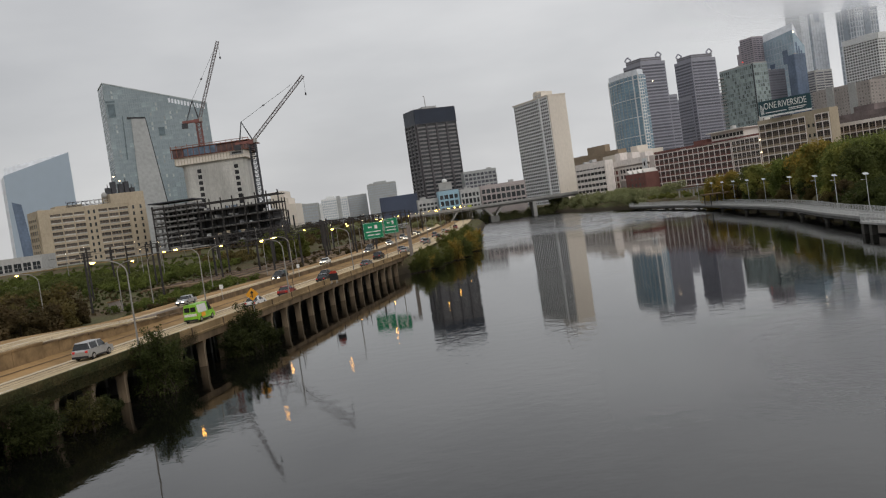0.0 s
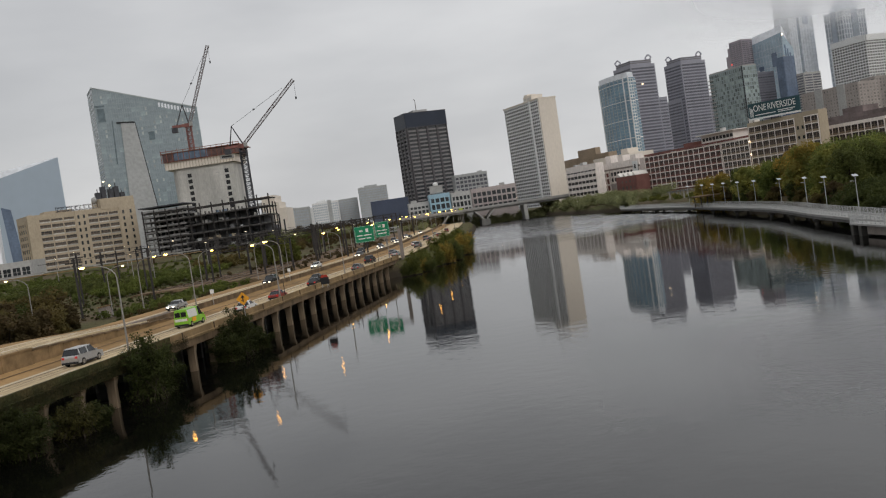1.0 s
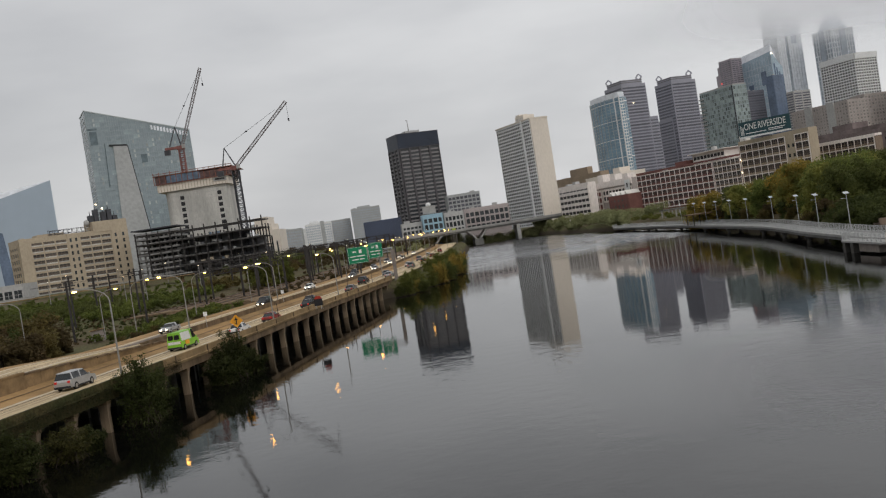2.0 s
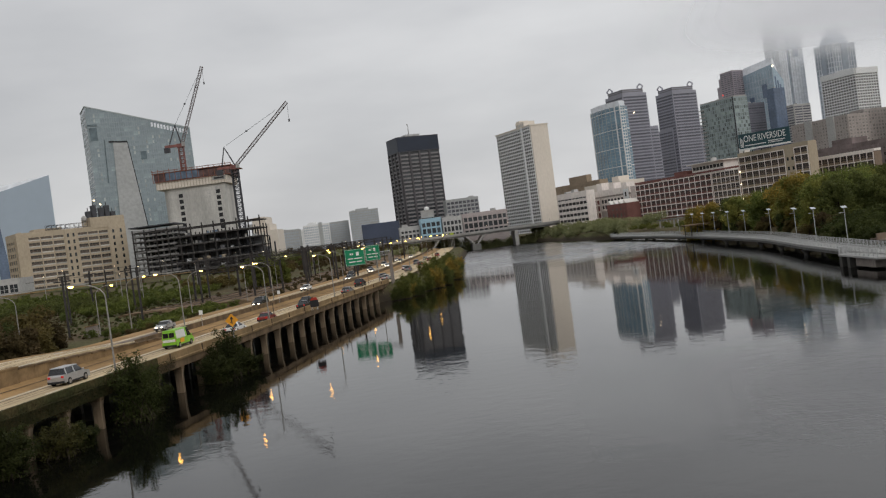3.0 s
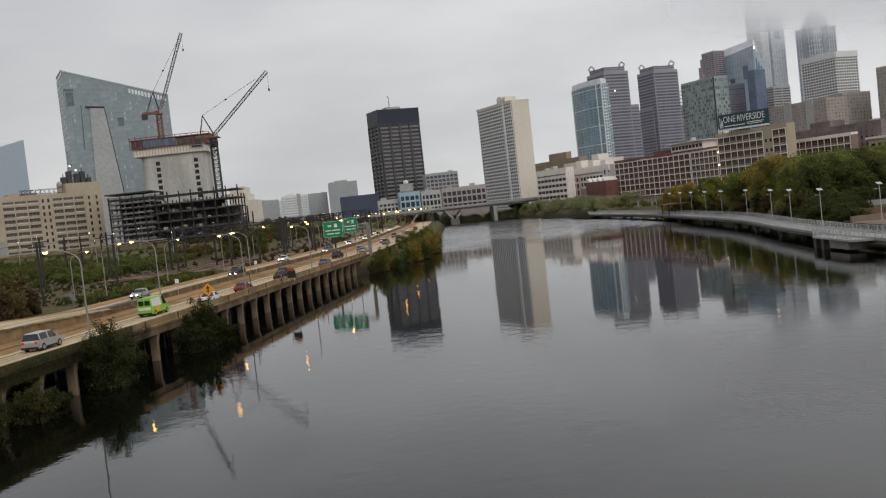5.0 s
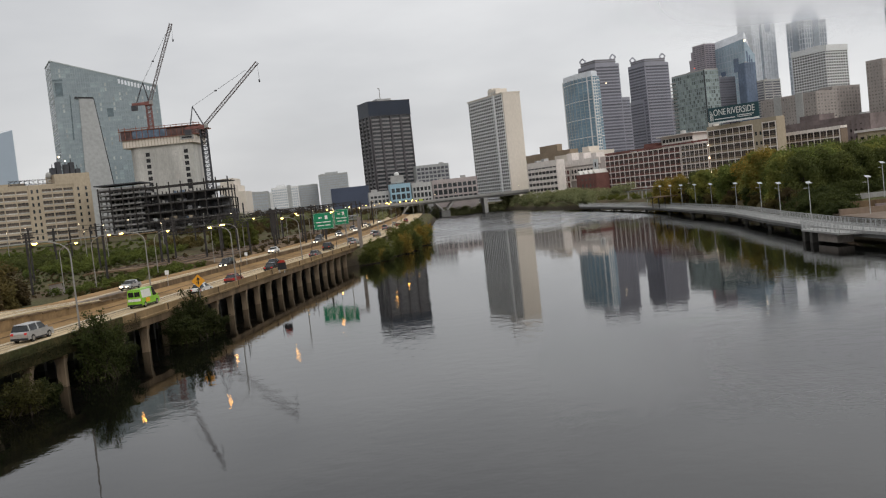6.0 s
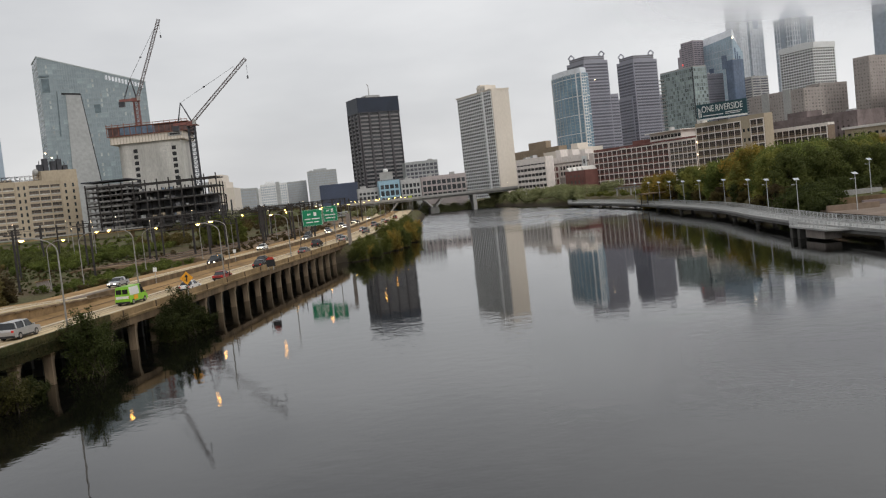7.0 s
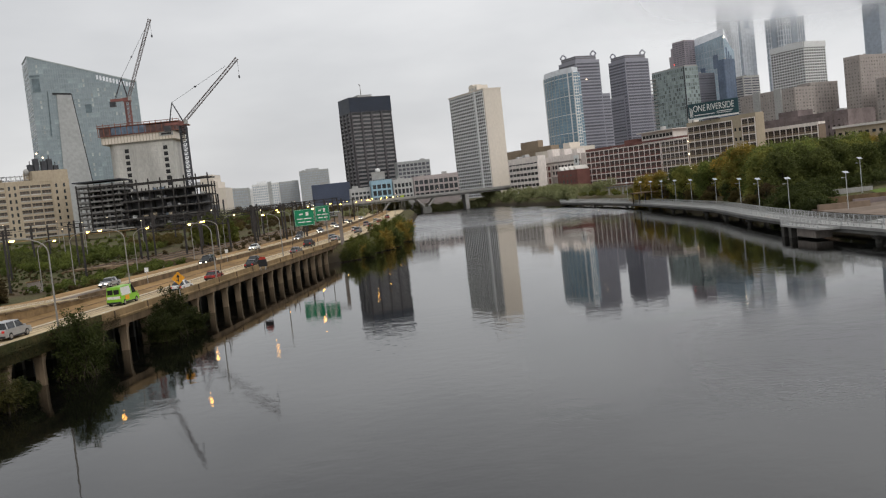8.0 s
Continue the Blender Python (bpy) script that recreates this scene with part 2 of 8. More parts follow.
M_PALEG = mat("pale_green_curtain_glass", (0.305, 0.37, 0.395), 0.2, scale=0.05, fine=0.4, var=0.12, bump=0.0, spec=0.5, per=0.14)
M_GIRDER = mat("shaded_grey_girder", (0.19, 0.187, 0.178), 0.85, scale=0.4, fine=4.0, var=0.3, bump=0.1, spec=0.2, streak=0.3)
M_PINKC = mat("pinkish_grey_concrete", (0.27, 0.235, 0.21), 0.9, scale=0.5, fine=4.0, var=0.3, bump=0.15, spec=0.2, streak=0.3)
M_SOLAR = mat("grey_solar_panel", (0.50, 0.52, 0.53), 0.4, scale=1.0, var=0.15, bump=0.0)
M_LAWN = mat("mown_lawn", (0.13, 0.18, 0.045), 0.95, scale=0.2, fine=2.0, var=0.3, bump=0.3, spec=0.1)
M_GREEND = mat("mixed_green_grey_glass", (0.23, 0.28, 0.275), 0.2, scale=0.1, var=0.3, bump=0.0, spec=0.5, island=0.65)
M_REAR = mat("dull_purple_brown_brick", (0.25, 0.205, 0.20), 0.9, scale=0.15, fine=1.0, var=0.4, bump=0.0, spec=0.15)
M_PATH = mat("pinkish_brown_paving", (0.235, 0.18, 0.14), 0.9, scale=0.2, fine=2.0, var=0.35, bump=0.1, spec=0.2)
M_BLUEL = mat("light_blue_curtain_glass", (0.38, 0.485, 0.57), 0.14, scale=0.05, fine=0.4, var=0.25, bump=0.0, spec=0.6)
M_SOFTW = mat("dull_brown_window_glass", (0.29, 0.265, 0.26), 0.4, scale=0.3, var=0.3, bump=0.0, spec=0.3, island=0.4)
# distance haze is put into this pale blue
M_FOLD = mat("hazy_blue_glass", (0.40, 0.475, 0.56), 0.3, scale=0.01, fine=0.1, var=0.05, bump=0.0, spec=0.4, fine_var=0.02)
M_SEAG = mat("blue_green_curtain_glass", (0.28, 0.34, 0.368), 0.16, scale=0.04, fine=0.35, var=0.14, bump=0.0, spec=0.5)
M_MULLG = mat("grey_green_metal_mullions", (0.29, 0.345, 0.37), 0.5, 0.2, scale=0.1, var=0.15, bump=0.0)
M_SILL = mat("dusty_white_sill_panel", (0.50, 0.475, 0.43), 0.8, scale=0.4, var=0.4, bump=0.0, spec=0.2, per=0.3)
M_WARMB = mat("warm_brown_render", (0.36, 0.285, 0.21), 0.9, scale=0.06, fine=0.9, var=0.18, bump=0.0, spec=0.15)
M_SLATE = mat("dark_slate_cladding", (0.20, 0.205, 0.24), 0.6, scale=0.05, fine=0.8, var=0.2, bump=0.0, spec=0.3)
M_SPARK = mat("white_glint_pane", (0.43, 0.47, 0.47), 0.2, scale=0.3, var=0.2, bump=0.0, spec=0.6, per=0.25)
M_PANE_T = mat("brownish_window_glass", (0.09, 0.075, 0.063), 0.3, scale=0.4, var=0.5, bump=0.0, spec=0.4, per=0.55)
M_EDGE = mat("weathered_floor_edge", (0.32, 0.315, 0.31), 0.85, scale=0.3, fine=2.0, var=0.4, bump=0.05, spec=0.2)
# trim in the same tone, paled for haze
M_MISTD = mat("haze_paled_trim", (0.66, 0.70, 0.755), 0.3, scale=0.02, fine=0.2, var=0.1, bump=0.0, spec=0.5)
M_CORE = mat("raw_core_concrete", (0.60, 0.585, 0.545), 0.85, scale=0.12, fine=1.5, var=0.3, bump=0.05, spec=0.2, streak=0.5)
M_WORKS = mat("brown_grey_workshop_wall", (0.42, 0.37, 0.36), 0.9, scale=0.1, fine=1.0, var=0.2, bump=0.0, spec=0.15)
M_MOSSY = mat("mossy_concrete", (0.079, 0.061, 0.028), 0.95, scale=0.5, fine=3.0, tint=(0.042, 0.045, 0.018), bump=0.4, spec=0.1, fine_var=0.35)
M_PECO = mat("dark_bronze_cladding", (0.075, 0.07, 0.076), 0.5, scale=0.05, fine=1.0, var=0.15, bump=0.0, spec=0.4)
M_PECO_L = mat("grey_spandrel_panel", (0.22, 0.21, 0.215), 0.6, scale=0.08, fine=1.0, var=0.15, bump=0.0, spec=0.3)
M_LED = mat("unlit_display_panel", (0.024, 0.034, 0.058), 0.4, scale=0.1, var=0.2, bump=0.0)
# lightened and blued to carry distance haze, as M_MAUVE, M_STONE and M_BLUED
M_GRAN = mat("grey_granite_cladding", (0.345, 0.345, 0.395), 0.6, scale=0.04, fine=0.8, var=0.1, bump=0.0, spec=0.3)
M_BLUEG = mat("blue_curtain_glass", (0.21, 0.33, 0.425), 0.16, scale=0.05, fine=0.4, var=0.3, bump=0.0, spec=0.45)
M_BLUED = mat("deep_blue_glass", (0.15, 0.20, 0.29), 0.2, scale=0.05, fine=0.4, var=0.25, bump=0.0, spec=0.5)
M_GREENG = mat("grey_green_curtain_glass", (0.30, 0.36, 0.37), 0.16, scale=0.04, fine=0.35, var=0.12, bump=0.0, spec=0.5)
M_MULL = mat("pale_metal_mullions", (0.42, 0.46, 0.47), 0.5, 0.2, scale=0.1, var=0.1, bump=0.0)
# M_HAZE and M_MIST carry the distance haze in pale base colours
M_HAZE = mat("haze_blue_grey_glass", (0.41, 0.46, 0.53), 0.3, scale=0.02, fine=0.2, var=0.1, bump=0.0, spec=0.5)
M_MIST = mat("haze_paled_glass", (0.79, 0.82, 0.87), 0.3, scale=0.02, fine=0.2, var=0.1, bump=0.0, spec=0.5)
M_GREYB = mat("grey_rendered_wall", (0.45, 0.445, 0.435), 0.85, scale=0.05, fine=0.6, var=0.12, bump=0.0, spec=0.2)
M_NAVY = mat("navy_cladding", (0.07, 0.088, 0.14), 0.6, scale=0.05, var=0.2, bump=0.0)
M_ORANGE = mat("orange_red_painted_steel", (0.26, 0.10, 0.065), 0.6, 0.1, scale=0.5, var=0.3, bump=0.0)
M_NETBLUE = mat("blue_safety_netting", (0.16, 0.22, 0.30), 0.9, scale=0.4, var=0.4, bump=0.0)
M_NETRED = mat("maroon_safety_netting", (0.155, 0.10, 0.095), 0.9, scale=0.4, var=0.5, bump=0.0)
M_CRANE = mat("grey_crane_steel", (0.07, 0.072, 0.082), 0.6, 0.3, scale=0.4, var=0.3, bump=0.0)
M_CRANER = mat("red_crane_steel", (0.27, 0.115, 0.10), 0.6, 0.2, scale=0.4, var=0.3, bump=0.0)
M_SIGNG = mat("green_sign_sheeting", (0.0, 0.215, 0.10), 0.5, scale=0.5, var=0.12, bump=0.0)
M_SIGNW = mat("white_sign_lettering", (0.75, 0.76, 0.75), 0.5, scale=0.5, var=0.1, bump=0.0)
M_SIGNY = mat("orange_yellow_sign_sheeting", (0.75, 0.33, 0.02), 0.5, scale=0.8, var=0.12, bump=0.0)
M_TEAL = mat("dark_teal_billboard", (0.025, 0.075, 0.09), 0.6, scale=0.1, var=0.3, bump=0.0)
M_BLACK = mat("black_plastic", (0.018, 0.018, 0.02), 0.6, scale=1.0, var=0.2, bump=0.0)
M_RUBBER = mat("black_rubber", (0.02, 0.02, 0.02), 0.85, scale=2.0, var=0.2, bump=0.0)
M_RIM = mat("alloy_rim", (0.4, 0.4, 0.41), 0.35, 0.8, scale=2.0, var=0.1, bump=0.0)
M_CARGLASS = mat("car_glass", (0.015, 0.018, 0.02), 0.06, scale=1.0, var=0.1, bump=0.0, spec=0.6)
M_LAMP = glow("sodium_lamp", (1.0, 0.46, 0.08), 22.0)
M_LAMPW = glow("white_lamp", (1.0, 0.78, 0.5), 5.0)
M_WARN = glow("red_warning_lamp", (1.0, 0.07, 0.04), 1.0)
M_HEAD = glow("headlight_on", (1.0, 0.86, 0.62), 5.0)
M_TAIL = glow("tail_light_on", (0.45, 0.012, 0.008), 0.25)
M_FLOOD = glow("yellow_green_floodlight", (0.26, 0.32, 0.03), 0.35)


# ---------------------------------------------------------------- mesh helpers
class Shape:
    """Vertices and faces of one part."""

    def __init__(self):
        self.v, self.f, self.m = [], [], []

    def face(self, points, mi=0):
        k = len(self.v)
        self.v.extend(tuple(p) for p in points)
        self.f.append(tuple(range(k, k + len(points))))
        self.m.append(mi)

    def hull(self, low, high, mi=0):
        """A closed solid between two rings of the same number of points."""
        k, n = len(self.v), len(low)
        self.v.extend(tuple(p) for p in low)
        self.v.extend(tuple(p) for p in high)
        for i in range(n):
            j = (i + 1) % n
            self.f.append((k + i, k + j, k + n + j, k + n + i))
            self.m.append(mi)
        self.f.append(tuple(range(k + n - 1, k - 1, -1)))
        self.f.append(tuple(range(k + n, k + 2 * n)))
        self.m += [mi, mi]

    def box(self, x0, x1, y0, y1, z0, z1, mi=0):
        x0, x1, y0, y1, z0, z1 = min(x0, x1), max(x0, x1), min(y0, y1), max(y0, y1), min(z0, z1), max(z0, z1)
        ring = ((x0, y0), (x1, y0), (x1, y1), (x0, y1))
        self.hull([(x, y, z0) for x, y in ring], [(x, y, z1) for x, y in ring], mi)

    def prism(self, ring, z0, z1, mi=0):
        """z0 and z1 are heights, or a height for each corner."""
        a = z0 if isinstance(z0, (list, tuple)) else [z0] * len(ring)
        b = z1 if isinstance(z1, (list, tuple)) else [z1] * len(ring)
        self.hull([(x, y, z) for (x, y), z in zip(ring, a)], [(x, y, z) for (x, y), z in zip(ring, b)], mi)

    def tube(self, p, q, r0, r1=None, n=6, mi=0):
        p, q = Vector(p), Vector(q)
        r1 = r0 if r1 is None else r1
        axis = (q - p).normalized()
        side = axis.cross(Vector((0, 0, 1)) if abs(axis.z) < 0.9 else Vector((1, 0, 0))).normalized()
        up = side.cross(axis)
        ring = [(math.cos(2 * math.pi * i / n), math.sin(2 * math.pi * i / n)) for i in range(n)]
        self.hull([p + (side * c + up * s) * r0 for c, s in ring], [q + (side * c + up * s) * r1 for c, s in ring], mi)

    def line(self, points, r, n=6, mi=0):
        for p, q in zip(points, points[1:]):
            self.tube(p, q, r, r, n, mi)

    def bend(self, points, r, n=6, mi=0):
        """One tube through the points, which lie in a plane along x."""
        k = len(self.v)
        for i, p in enumerate(points):
            a, b = Vector(points[max(0, i - 1)]), Vector(points[min(len(points) - 1, i + 1)])
            axis = (b - a).normalized()
            up = Vector((0, 1, 0)).cross(axis).normalized()
            self.v.extend(tuple(Vector(p) + (Vector((0, 1, 0)) * math.cos(2 * math.pi * j / n) + up * math.sin(2 * math.pi * j / n)) * r) for j in range(n))
        for i in range(len(points) - 1):
            for j in range(n):
                q = (j + 1) % n
                self.f.append((k + i * n + j, k + i * n + q, k + (i + 1) * n + q, k + (i + 1) * n + j))
                self.m.append(mi)
        self.f += [tuple(range(k + n - 1, k - 1, -1)), tuple(range(k + (len(points) - 1) * n, k + len(points) * n))]
        self.m += [mi, mi]

    def ball(self, c, rx, ry, rz, rings=5, n=8, mi=0):
        k = len(self.v)
        for i in range(rings + 1):
            a = math.pi * i / rings
            for j in range(n):
                b = 2 * math.pi * j / n
                self.v.append((c[0] + rx * math.sin(a) * math.cos(b), c[1] + ry * math.sin(a) * math.sin(b), c[2] - rz * math.cos(a)))
        for i in range(rings):
            for j in range(n):
                self.f.append((k + i * n + j, k + i * n + (j + 1) % n, k + (i + 1) * n + (j + 1) % n, k + (i + 1) * n + j))
                self.m.append(mi)

    def mesh(self, name, materials):
        me = bpy.data.meshes.new(name)
        me.from_pydata(self.v, [], self.f)
        for m in materials if isinstance(materials, (list, tuple)) else [materials]:
            me.materials.append(m)
        me.polygons.foreach_set("material_index", self.m)
        return me


def part(name, shape, material, parent, label="", at=None, kind=""):
    """Links a shape, or a mesh that is made already, as one part of its thing."""
    me = shape.mesh(name, material) if isinstance(shape, Shape) else shape
    ob = new(name, me)
    ob.parent = parent
    if at is not None:
        ob.matrix_basis = at
    return tagged(ob, label, "", "", kind)


def thing(name, label, category, at=None, group="", kind=""):
    """The empty that carries the parts of a thing."""
    ob = new(name)
    ob.empty_display_size = 0.5
    if at is not None:
        ob.matrix_basis = at
    return tagged(ob, label, category, group, kind)


def solid(name, shape, material, label, category, group="", kind="", at=None):
    ob = new(name, shape.mesh(name, material))
    if at is not None:
        ob.matrix_basis = at
    return tagged(ob, label, category, group, kind)


def curve_x(points):
    """x over y through the given places, rounded."""
    ys, xs = [p[0] for p in points], [p[1] for p in points]

    def at(y):
        return float(np.mean([np.interp(y + d, ys, xs) for d in (-12, -6, 0, 6, 12)]))

    return at


# ---------------------------------------------------------------- plan
EDGE = curve_x([(-60, -62), (20, -45), (60, -37.6), (90, -32.8), (107, -29.8), (131, -26.0), (161, -21.5), (185, -17.6), (210, -13.2), (240, -8.3), (270, -3.8), (320, 1.5), (400, 8), (500, 15), (620, 22), (800, 30)])
WEST = curve_x([(-400, -90), (-60, -75), (60, -50), (160, -33), (200, -26), (214, -17), (226, -8), (236, -2), (250, 3.6), (290, 12), (400, 18), (560, 29), (640, 33), (800, 22), (950, -10)])
EAST = curve_x([(-400, 110), (60, 84), (126, 78.6), (148, 79.4), (160, 80.2), (194, 84.6), (238, 93), (283, 97.4), (318, 100), (351, 101.5), (400, 100.5), (444, 98.5), (470, 95), (560, 86), (650, 79), (760, 74), (950, 60)])
A_Z, B_Z = 4.2, 4.9


def rise(y):
    """How far the upper carriageway climbs towards the south, on its retaining wall."""
    f = min(1.0, max(0.0, (142.0 - y) / 34.0))
    return 1.3 * f * f * (3 - 2 * f)



def land(x, y):
    """Height of the ground."""
    w, e = WEST(y), EAST(y)
    if y > 900:
        w, e = w + (y - 900) * 0.6, e
    if w < x < e:
        return -2.5
    if x <= w:
        d = w - x
        top = 3.4 if y < 200 else 3.6
        bank = -2.5 + (top + 2.5) * min(1, d / 5.0)
        return bank + min(9.0, max(0.0, d - 34) * 0.035 + max(0, y - 200) * 0.012 * min(1, max(0, d - 40) / 60))
    d = x - e
    top = 2.2 + 1.6 * min(1, max(0, (y - 187) / 8.0))
    return -2.5 + (top + 2.5) * min(1, d / 5.0) + min(7.0, max(0, d - 14) * 0.06)


def sweep(shape, curve, section, y0, y1, step=4.0, mi=0, lift=None):
    """Carries a closed section of (offset, height) along a curve."""
    n = max(1, int(round((y1 - y0) / step)))
    k, c = len(shape.v), len(section)
    for i in range(n + 1):
        y = y0 + (y1 - y0) * i / n
        x = curve(y)
        up = lift(y) if lift else 0.0
        shape.v.extend((x + o, y, z + up) for o, z in section)
    for i in range(n):
        for j in range(c):
            a, b = k + i * c + j, k + i * c + (j + 1) % c
            shape.f.append((a, b, b + c, a + c))
            shape.m.append(mi)
    shape.f.append(tuple(range(k + c - 1, k - 1, -1)))
    shape.f.append(tuple(range(k + n * c, k + n * c + c)))
    shape.m += [mi, mi]


def slab(o0, o1, z0, z1):
    return [(o0, z0), (o1, z0), (o1, z1), (o0, z1)]


# ---------------------------------------------------------------- ground and river
def build_ground():
    xs = sorted(set([-4800, -3000, -1800, -1100, -800, 600, 900, 1300, 2000, 3200, 4800] + list(range(-600, -120, 30)) + list(range(-120, 140, 3)) + list(range(140, 600, 30))))
    ys = sorted(set([-4800, -2500, -1200, -600, 1300, 1800, 2500, 3500, 4800] + list(range(-400, 0, 40)) + list(range(0, 700, 6)) + list(range(700, 1240, 40))))
    s = Shape()
    for y in ys:
        for x in xs:
            z = land(x, y)
            if z > 0:
                z += 0.35 * noise.noise(Vector((x * 0.07, y * 0.07, 0)))
            s.v.append((x, y, z))
    n = len(xs)
    for i in range(len(ys) - 1):
        for j in range(n - 1):
            s.f.append((i * n + j, i * n + j + 1, (i + 1) * n + j + 1, (i + 1) * n + j))
            s.m.append(0)
    solid("ground", s, M_GRASS, "rough green and brown grassy river banks", "ground", kind="structure")
    # still water near by; beyond, a breeze raises small waves
    y0, y1, x0, x1 = 250.0, 660.0, -20.0, 114.0
    w = Shape()
    for q in ((-300, 300, -4800, y0), (-300, x0, y0, y1), (x1, 300, y0, y1), (-300, 300, y1, 1250)):
        w.face([(q[0], q[2], 0), (q[1], q[2], 0), (q[1], q[3], 0), (q[0], q[3], 0)])
    xs, ys = np.linspace(x0, x1, 82), np.linspace(y0, y1, 1240)
    gx, gy = np.meshgrid(xs, ys)
    gust = 0.75 + 0.25 * np.sin(gx * 0.11 + gy * 0.043) * np.sin(gy * 0.029 - gx * 0.05)
    high = np.clip((gy - 262) / 90.0, 0, 1) ** 1.5 * np.clip((y1 - gy) / 6.0, 0, 1) * np.clip((gx - x0) / 4.0, 0, 1) * np.clip((x1 - gx) / 4.0, 0, 1) * gust
    wave = sum(0.4 * k * np.sin(2 * np.pi * gy / k + 1.7 * np.sin(gx * f + k) + 1.1 * np.sin(gx * f * 2.7 - k * 2) + k * 5) for k, f in ((2.1, 0.21), (3.1, 0.13), (4.7, 0.08)))
    gz = 0.038 * high * wave
    k, n = len(w.v), len(xs)
    w.v.extend(zip(gx.ravel().tolist(), gy.ravel().tolist(), gz.ravel().tolist()))
    for i in range(len(ys) - 1):
        w.f.extend((k + i * n + j, k + i * n + j + 1, k + (i + 1) * n + j + 1, k + (i + 1) * n + j) for j in range(n - 1))
        w.m.extend([0] * (n - 1))
    solid("water", w, M_WATER, "calm dark grey river reflecting the overcast sky", "river", kind="structure")


build_ground()


# ---------------------------------------------------------------- riverside highway
def build_highway():
    road = thing("road", "worn pale concrete riverside highway of two carriageways", "road", kind="structure")
    s = Shape()
    sweep(s, EDGE, slab(-9.4, -0.5, 3.95, A_Z), -60, 760)
    part("carriageway", s, M_ROAD, road, "pale worn concrete lanes")
    s = Shape()
    sweep(s, EDGE, slab(-22.0, -13.5, 3.2, B_Z), -60, 760, lift=rise)
    part("carriageway", s, M_ROAD, road, "pale worn concrete lanes")
    s = Shape()
    sweep(s, EDGE, [(-13.6, 3.6), (-9.4, 3.6), (-9.4, A_Z + 0.02), (-10.8, A_Z + 0.12), (-13.5, B_Z - 0.03)], -60, 760)
    part("median", s, M_SHOULDER, road, "brown stained median strip")
    s = Shape()
    sweep(s, EDGE, [(-30.0, 3.2), (-22.0, 3.2), (-22.0, B_Z + 0.01), (-26, B_Z + 0.05), (-30.0, B_Z - 0.6)], -60, 620, lift=rise)
    part("shoulder", s, M_SHOULDER, road, "dusty brown gravel shoulder")
    # kerb between the carriageways
    s = Shape()
    sweep(s, EDGE, slab(-13.75, -13.35, 4.5, B_Z + 0.75), 128, 600)
    part("median_barrier", s, M_CONC_D, road, "low brown concrete median barrier")
    for o, z in ((-4.9, A_Z), (-17.8, B_Z)):
        dash = Shape()
        dash.box(-0.08, 0.08, -1.5, 1.5, 0, 0.02)
        me = dash.mesh("lane_line", M_LINE)
        y = 20.0
        while y < 420:
            slope = (EDGE(y + 2) - EDGE(y - 2)) / 4
            part("lane_line", me, None, road, at=pose(EDGE(y) + o, y, z + (rise(y) if o < -12 else 0), 0, 0, -math.degrees(math.atan(slope))))
            y += 12.0
    for o, z in ((-1.2, A_Z), (-8.9, A_Z), (-14.3, B_Z), (-21.4, B_Z)):
        s = Shape()
        sweep(s, EDGE, slab(o - 0.07, o + 0.07, z, z + 0.015), -60, 500, lift=rise if o < -12 else None)
        part("edge_line", s, M_LINE, road)

    for o, z, w in ((-3.05, A_Z, 0.16), (-6.9, A_Z, 0.12), (-8.2, A_Z, 0.3), (-16.1, B_Z, 0.14), (-19.7, B_Z, 0.14)):
        s = Shape()
        sweep(s, EDGE, slab(o - w / 2, o + w / 2, z, z + 0.012), -60, 420, lift=rise if o < -12 else None)
        part("tar_seam", s, M_TAR, road, "dark tar seam")
    # wheel tracks and long brown stains
    for o, z, w, m in ((-2.2, A_Z, 0.55, M_TRACK), (-3.9, A_Z, 0.55, M_TRACK), (-5.9, A_Z, 0.5, M_TRACK), (-7.6, A_Z, 0.6, M_TRACK), (-15.2, B_Z, 0.55, M_TRACK), (-16.9, B_Z, 0.55, M_TRACK), (-18.8, B_Z, 0.55, M_TRACK), (-20.6, B_Z, 0.6, M_TRACK), (-11.4, A_Z + 0.27, 0.3, M_CONC_D)):
        s = Shape()
        sweep(s, EDGE, slab(o - w / 2, o + w / 2, z - 0.02, z + 0.008), -60, 420, lift=rise if o < -13 else None)
        part("wheel_track" if m is M_TRACK else "stain_strip", s, m, road)
    # the deck over the water
    deck = thing("viaduct", "low brown concrete highway viaduct on columns in the river", "viaduct", kind="structure")
    s = Shape()
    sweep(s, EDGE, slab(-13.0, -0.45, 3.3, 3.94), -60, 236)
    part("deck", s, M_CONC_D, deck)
    s = Shape()
    sweep(s, EDGE, [(-0.5, 3.94), (0.0, 3.94), (0.06, 4.2), (-0.08, 4.28), (-0.08, 5.0), (-0.4, 5.0), (-0.5, 4.25)], 104, 236)
    part("parapet", s, M_CONC, deck, "weathered tan concrete parapet")
    s = Shape()
    sweep(s, EDGE, [(-0.5, 3.94), (0.0, 3.94), (0.06, 4.2), (-0.08, 4.28), (-0.08, 5.0), (-0.4, 5.0), (-0.5, 4.25)], -60, 103.96)
    part("parapet", s, M_MOSSY, deck, "concrete parapet dark with moss")
    joint = Shape()
    joint.box(-0.47, 0.068, -0.03, 0.03, 3.95, 5.01)
    joint_me = joint.mesh("parapet_joint", M_TAR)
    for k in range(14):
        y = 107 + k * 9.2
        part("parapet_joint", joint_me, None, deck, at=pose(EDGE(y), y, 0, 0, 0, -math.degrees(math.atan((EDGE(y + 2) - EDGE(y - 2)) / 4))))
    s = Shape()
    sweep(s, EDGE, slab(-0.85, -0.15, 3.1, 3.93), 104, 236)
